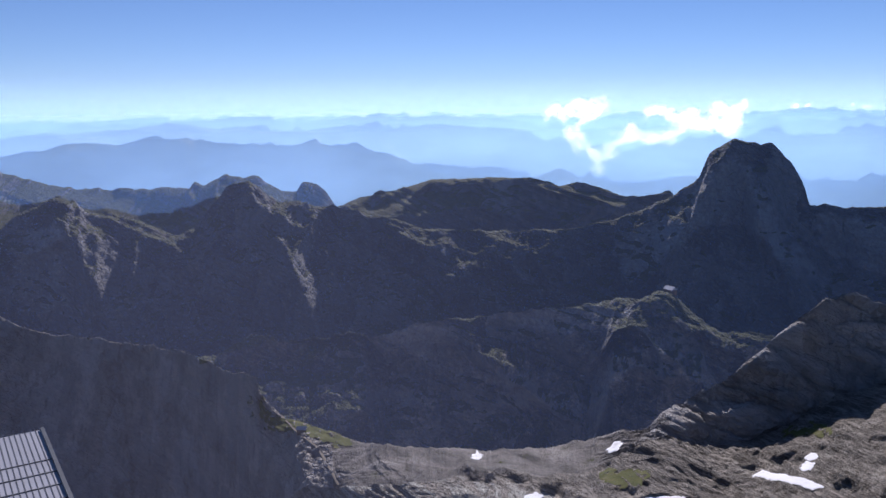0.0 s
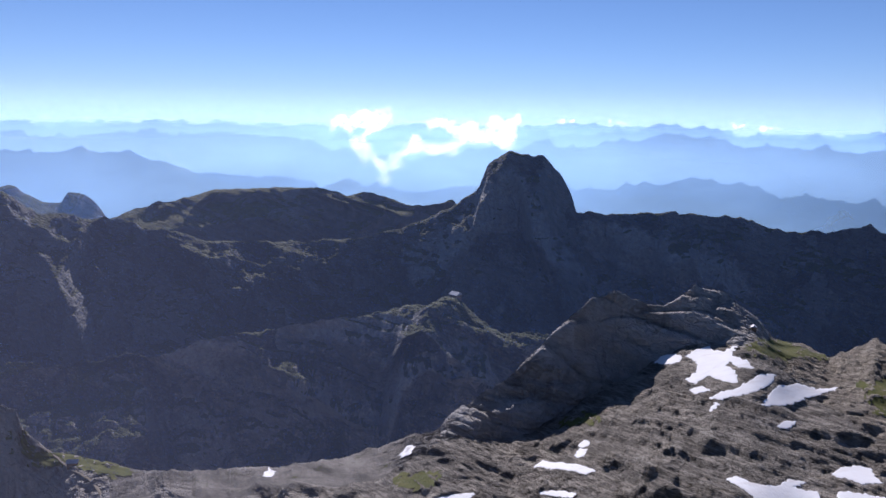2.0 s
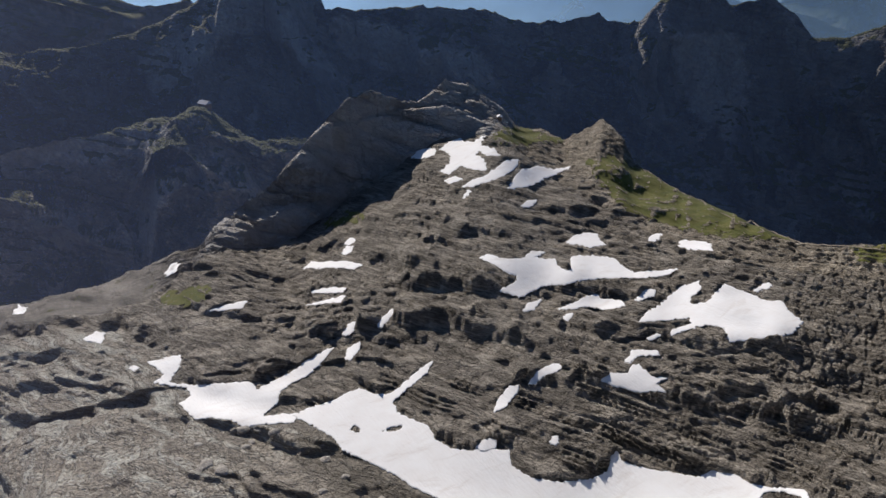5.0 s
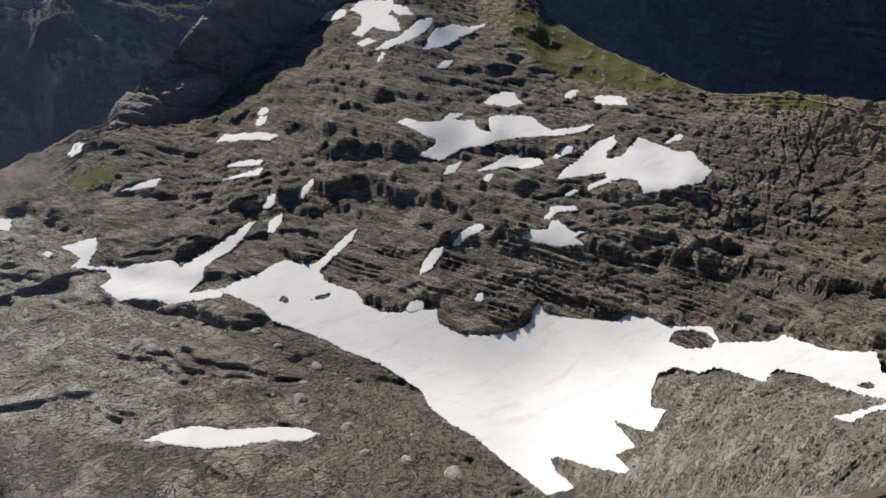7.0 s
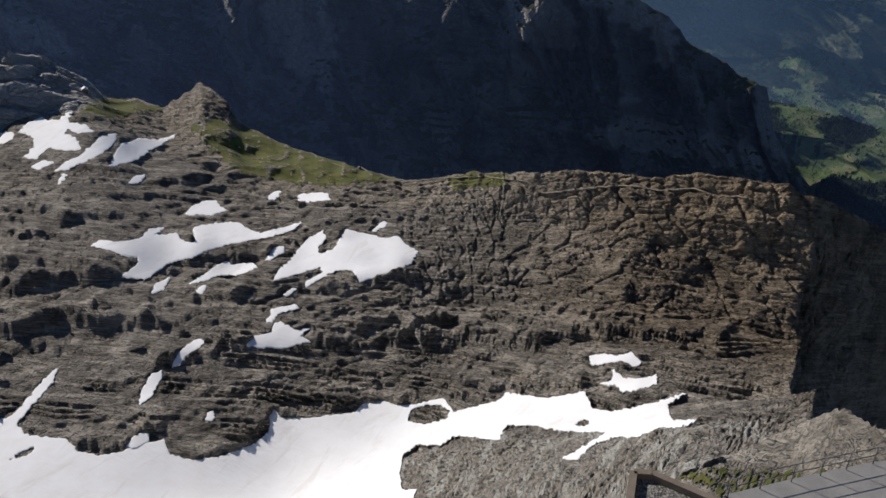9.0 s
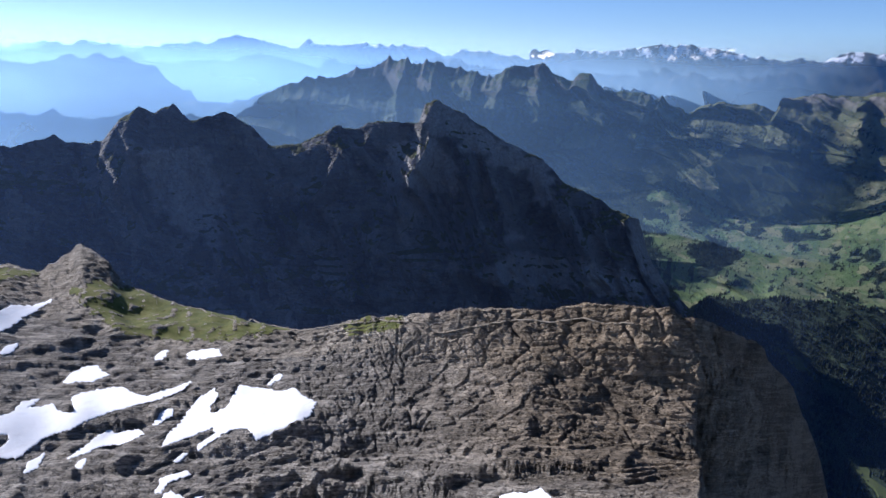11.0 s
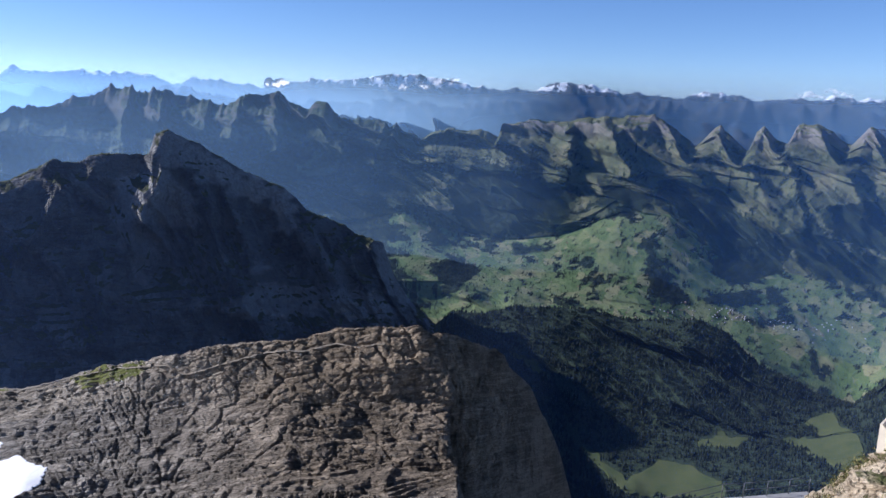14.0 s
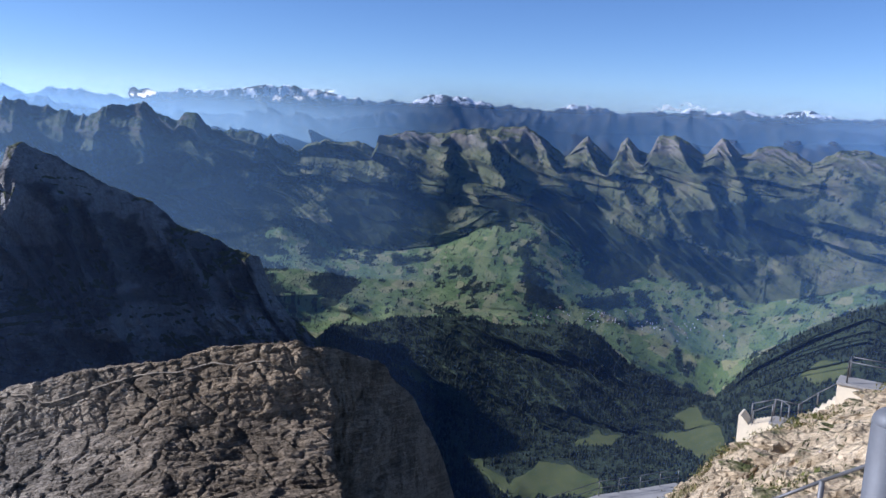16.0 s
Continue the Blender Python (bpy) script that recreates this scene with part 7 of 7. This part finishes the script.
rng = np.random.default_rng(21)


def cell_area(block):
    du, dv = np.diff(block, axis=1)[:, :, :-1], np.diff(block, axis=2)[:, :-1, :]
    return np.abs(du[0] * dv[1] - du[1] * dv[0]) + 0.3 * np.abs(du[2] * np.hypot(dv[0], dv[1]))


def scatter(block, weight, count):
    w = (cell_area(block) * weight).ravel()
    pick = rng.choice(w.size, count, p=w / w.sum())
    i, j = np.unravel_index(pick, (block.shape[1] - 1, block.shape[2] - 1))
    u, v = rng.random(count), rng.random(count)
    return ((block[:, i, j] * (1 - u) + block[:, i + 1, j] * u) * (1 - v) + (block[:, i, j + 1] * (1 - u) + block[:, i + 1, j + 1] * u) * v).T


_r2 = np.hypot(_hill[0], _hill[1])
_wooded = ((~CLEAR) & (HILL_E > -30)).astype(float)[:-1, :-1] * (0.35 + np.clip(lattice(HILL_A * 2.2, HILL_E * 3.1, HILL_A * 0)[:-1, :-1] + 0.3, 0, 1))
spots = scatter(_hill, _wooded, 28000)
conifer_wood("conifer_forest", spots, 8.0 + 8.0 * rng.random(len(spots)), "dense dark conifer forest covering the steep hill", rng)

_trees = np.clip(WOODS, 0.03, 1)[:-1, :-1]
_split = LINE_ROW["valley_edge"] - _vr0
spots = scatter(_far[:, :_split + 1], _trees[:_split], 30000)
conifer_wood("valley_trees", spots, 6.0 + 6.0 * rng.random(len(spots)), "scattered dark trees and copses on the valley meadows", rng)
_high = np.clip((-200 - _far[2]) / 120, 0, 1)[:-1, :-1]
spots = scatter(_far[:, _split:], (_trees * _high)[_split:], 26000)
conifer_wood("mountain_woods", spots, 7.0 + 6.0 * rng.random(len(spots)), "dark conifer woods on the lower mountain slopes", rng)

# ---- farms, village and huts ----
WALLS = plain("whitewashed_wall", (0.8, 0.77, 0.72), 0.85, 0.0, 3.0, 0.15, 0.02)
TIMBER = plain("brown_timber_wall", (0.20, 0.13, 0.08), 0.85, 0.0, 2.0, 0.3, 0.02)
TILES = plain("brown_roof_tiles", (0.22, 0.17, 0.145), 0.85, 0.0, 2.0, 0.3, 0.03)


def house(name, wall, roof_mat, w, d, h, label, category="house", group="houses in the valley"):
    base = thing(name, label, category, group)
    bm = bmesh.new()
    box(bm, (0, 0, h / 2 - 1.5), (w, d, h + 3.0))
    part("wall", bm, wall, base)
    bm = bmesh.new()
    e = 0.12 * w
    ridge = h + 0.38 * w
    vs = [bm.verts.new(p) for p in ((-w / 2 - e, -d / 2 - e, h - 0.2), (w / 2 + e, -d / 2 - e, h - 0.2), (0, -d / 2 - e, ridge), (-w / 2 - e, d / 2 + e, h - 0.2), (w / 2 + e, d / 2 + e, h - 0.2), (0, d / 2 + e, ridge))]
    for f in ((0, 1, 2), (5, 4, 3), (1, 4, 5, 2), (0, 2, 5, 3), (0, 3, 4, 1)):
        bm.faces.new([vs[k] for k in f])
    part("roof", bm, roof_mat, base)
    for x in (-w / 4, w / 4):
        bm = bmesh.new()
        box(bm, (x, -d / 2 - 0.02, h * 0.6), (w * 0.14, 0.1, h * 0.22))
        part("window", bm, STEEL_DARK, base)
    return base


kinds = [house("house", WALLS, TILES, 9, 11, 6, "white village house with a brown gabled roof"), house("farmhouse", TIMBER, TILES, 10, 13, 6, "brown timber farmhouse with a gabled roof", "farmhouse")]
places = []
CENTRES = [
    (109.95, -14.3), (112.01, -14.43), (114.44, -14.65), (116.77, -14.3), (107.92, -14.79), (105, -15.18), (102.58, -9.88), (95.11, -12.67), (100.13, -11.25),
]
for k, (a, e) in enumerate(CENTRES):
    for _ in range(24 if k < 4 else 14):
        places.append((a + rng.normal() * (1.5 if k < 6 else 4.0), e + rng.normal() * (0.3 if k < 6 else 1.0)))
used = set()
for i, (a, e) in enumerate(places):
    if not 91 < a < 128:
        continue
    p = ground_at(a, e, "behind_wall", "valley_edge")
    m = Matrix.Translation(p) @ Matrix.Rotation(rng.random() * 6.28, 4, "Z") @ Matrix.Diagonal((0.62, 0.62, 0.62, 1))
    k = 0 if i < 110 and rng.random() < 0.75 else 1
    if k not in used:
        used.add(k)
        kinds[k].matrix_basis = m
    else:
        copy_thing(kinds[k], m)

HUTS = [house("mountain_hut", TIMBER, ROOF_SHEET, 6.5, 9.0, 3.6, "small mountain hut with a metal roof on a grassy crest", "hut", "mountain huts")]
for k, ((a, e), (low, high)) in enumerate(zip([
    (16.58, -12.14), (-10.96, -22.53), (37.79, -13.43),
], (("gorge", "mid_ridge"), ("bowl", "near_crest"), ("bowl", "near_crest")))):
    p = ground_at(a, e, low, high)
    m = Matrix.Translation(p) @ Matrix.Rotation(0.5 + k, 4, "Z") @ Matrix.Diagonal((*(((1.5,) * 3) if k == 0 else ((0.6,) * 3)), 1))
    hut = HUTS[0] if k == 0 else copy_thing(HUTS[0], m)
    hut.matrix_basis = m


# ---- clouds ----
VAPOUR = Nodes("cloud_vapour")
_lit = scattering(VAPOUR, (0.85, 0.85, 0.85), (0.97, 0.97, 0.97), 0.0)
_thick = VAPOUR.add("ShaderNodeAttribute")
_thick.attribute_name = "vapour"
_soft = VAPOUR.math("ADD", _thick.outputs["Fac"], VAPOUR.math("MULTIPLY", VAPOUR.math("SUBTRACT", VAPOUR.noise(1 / 26.0, 6, 0.72), 0.5), 0.9))
_clear = VAPOUR.add("ShaderNodeBsdfTransparent")
_mixed = VAPOUR.add("ShaderNodeMixShader")
VAPOUR.link(VAPOUR.step(_soft, 0.12, 1.3), _mixed.inputs[0])
VAPOUR.link(_clear.outputs[0], _mixed.inputs[1])
VAPOUR.link(_lit, _mixed.inputs[2])
VAPOUR.link(_mixed.outputs[0], VAPOUR.out.inputs["Surface"])
VAPOUR = VAPOUR.mat


def cloud(knots, distance, spread, label, cell=0.045, most=1.0):
    """A billowed sheet of vapour set to fit the camera's view, round a line of bearings and dips, thinning out at its
    edges.
    """
    a_all, e_all = [k[0] for k in knots], [k[1] for k in knots]
    a = np.arange(min(a_all) - 4 * spread, max(a_all) + 4 * spread, cell)
    e = np.arange(min(e_all) - 4 * spread, max(e_all) + 4 * spread, cell)
    aa, ee = np.meshgrid(a, e)
    bent_a = aa + 1.0 * spread * lattice(aa / spread / 1.6, ee / spread / 1.6, aa * 0 + 4)
    bent_e = ee + 0.8 * spread * lattice(aa / spread / 1.6, ee / spread / 1.6, aa * 0 + 14)
    dense = np.zeros(aa.shape)
    for (a0, e0), (a1, e1) in zip(knots, knots[1:]):
        for s in (0.0, 0.25, 0.5, 0.75, 1.0):
            dense = np.maximum(dense, np.exp(-(((bent_a - a0 - (a1 - a0) * s) / 1.25) ** 2 + (bent_e - e0 - (e1 - e0) * s) ** 2) / (2 * spread ** 2)))
    rough = crags(aa / (spread * 3), ee / (spread * 2.4), aa * 0 + distance, 6, 0.65)
    billows = 0.5 + 0.9 * lattice(aa / (spread * 2.2) + 3, ee / (spread * 1.8), aa * 0 + distance)
    thick = np.clip(dense * (0.75 + 0.5 * billows + 1.3 * rough) - 0.2, 0, 1) * most
    r = distance - thick * 18 * spread / 0.45 - 3 * spread / 0.45 * rough
    pts = np.stack([r * np.cos(np.radians(ee)) * np.sin(np.radians(aa)), r * np.cos(np.radians(ee)) * np.cos(np.radians(aa)), r * np.sin(np.radians(ee))])
    some = thick > 0.02
    keep = some[:-1, :-1] | some[1:, 1:] | some[1:, :-1] | some[:-1, 1:]
    ob = sheet("cloud", pts, keep, VAPOUR, flat=False)
    index = np.arange(aa.size).reshape(aa.shape)
    cells = np.stack([index[:-1, :-1], index[:-1, 1:], index[1:, 1:], index[1:, :-1]], -1)[keep]
    layer = ob.data.attributes.new("vapour", "FLOAT", "POINT")
    layer.data.foreach_set("value", thick.ravel()[np.unique(cells)].astype(np.float32))
    tagged(ob, label, "cloud", "clouds over the ranges")


cloud([
    (8.14, 0.04), (9.13, 0.43), (11.1, 0.5), (9.56, -0.96), (9.99, -2.16), (10.81, -3.16), (11.03, -3.76), (11.99, -2.75), (13.12, -1.56),
    (13.92, -2.15), (15.06, -1.75), (16.56, -1.35), (17.07, -0.19), (18.03, -0.96), (19.26, 0.18), (20.16, 0.17), (19.5, -0.96), (15.17, 0.2),
], 4050.0, 0.5, "ragged bright white cloud drifting below the skyline")
for a, e in [
    (77.44, 0.2), (77.64, 0.29), (86.69, 0.28), (87.67, 0.43), (89.23, 0.75), (89.81, 0.89), (113.3, 0.57), (114.24, 0.68), (115.15, 0.99),
    (116.11, 0.68), (77.38, 0.22), (87.31, 0.43), (89.48, 0.91), (35.88, 0.29), (37.85, 0.16), (24.22, 0.29), (27.86, 0.33),
]:
    cloud([(a - 0.5, e), (a + 0.1, e + 0.05), (a + 0.4, e)], 4050.0, 0.17, "small white cloud over the far range", 0.035, 0.6)
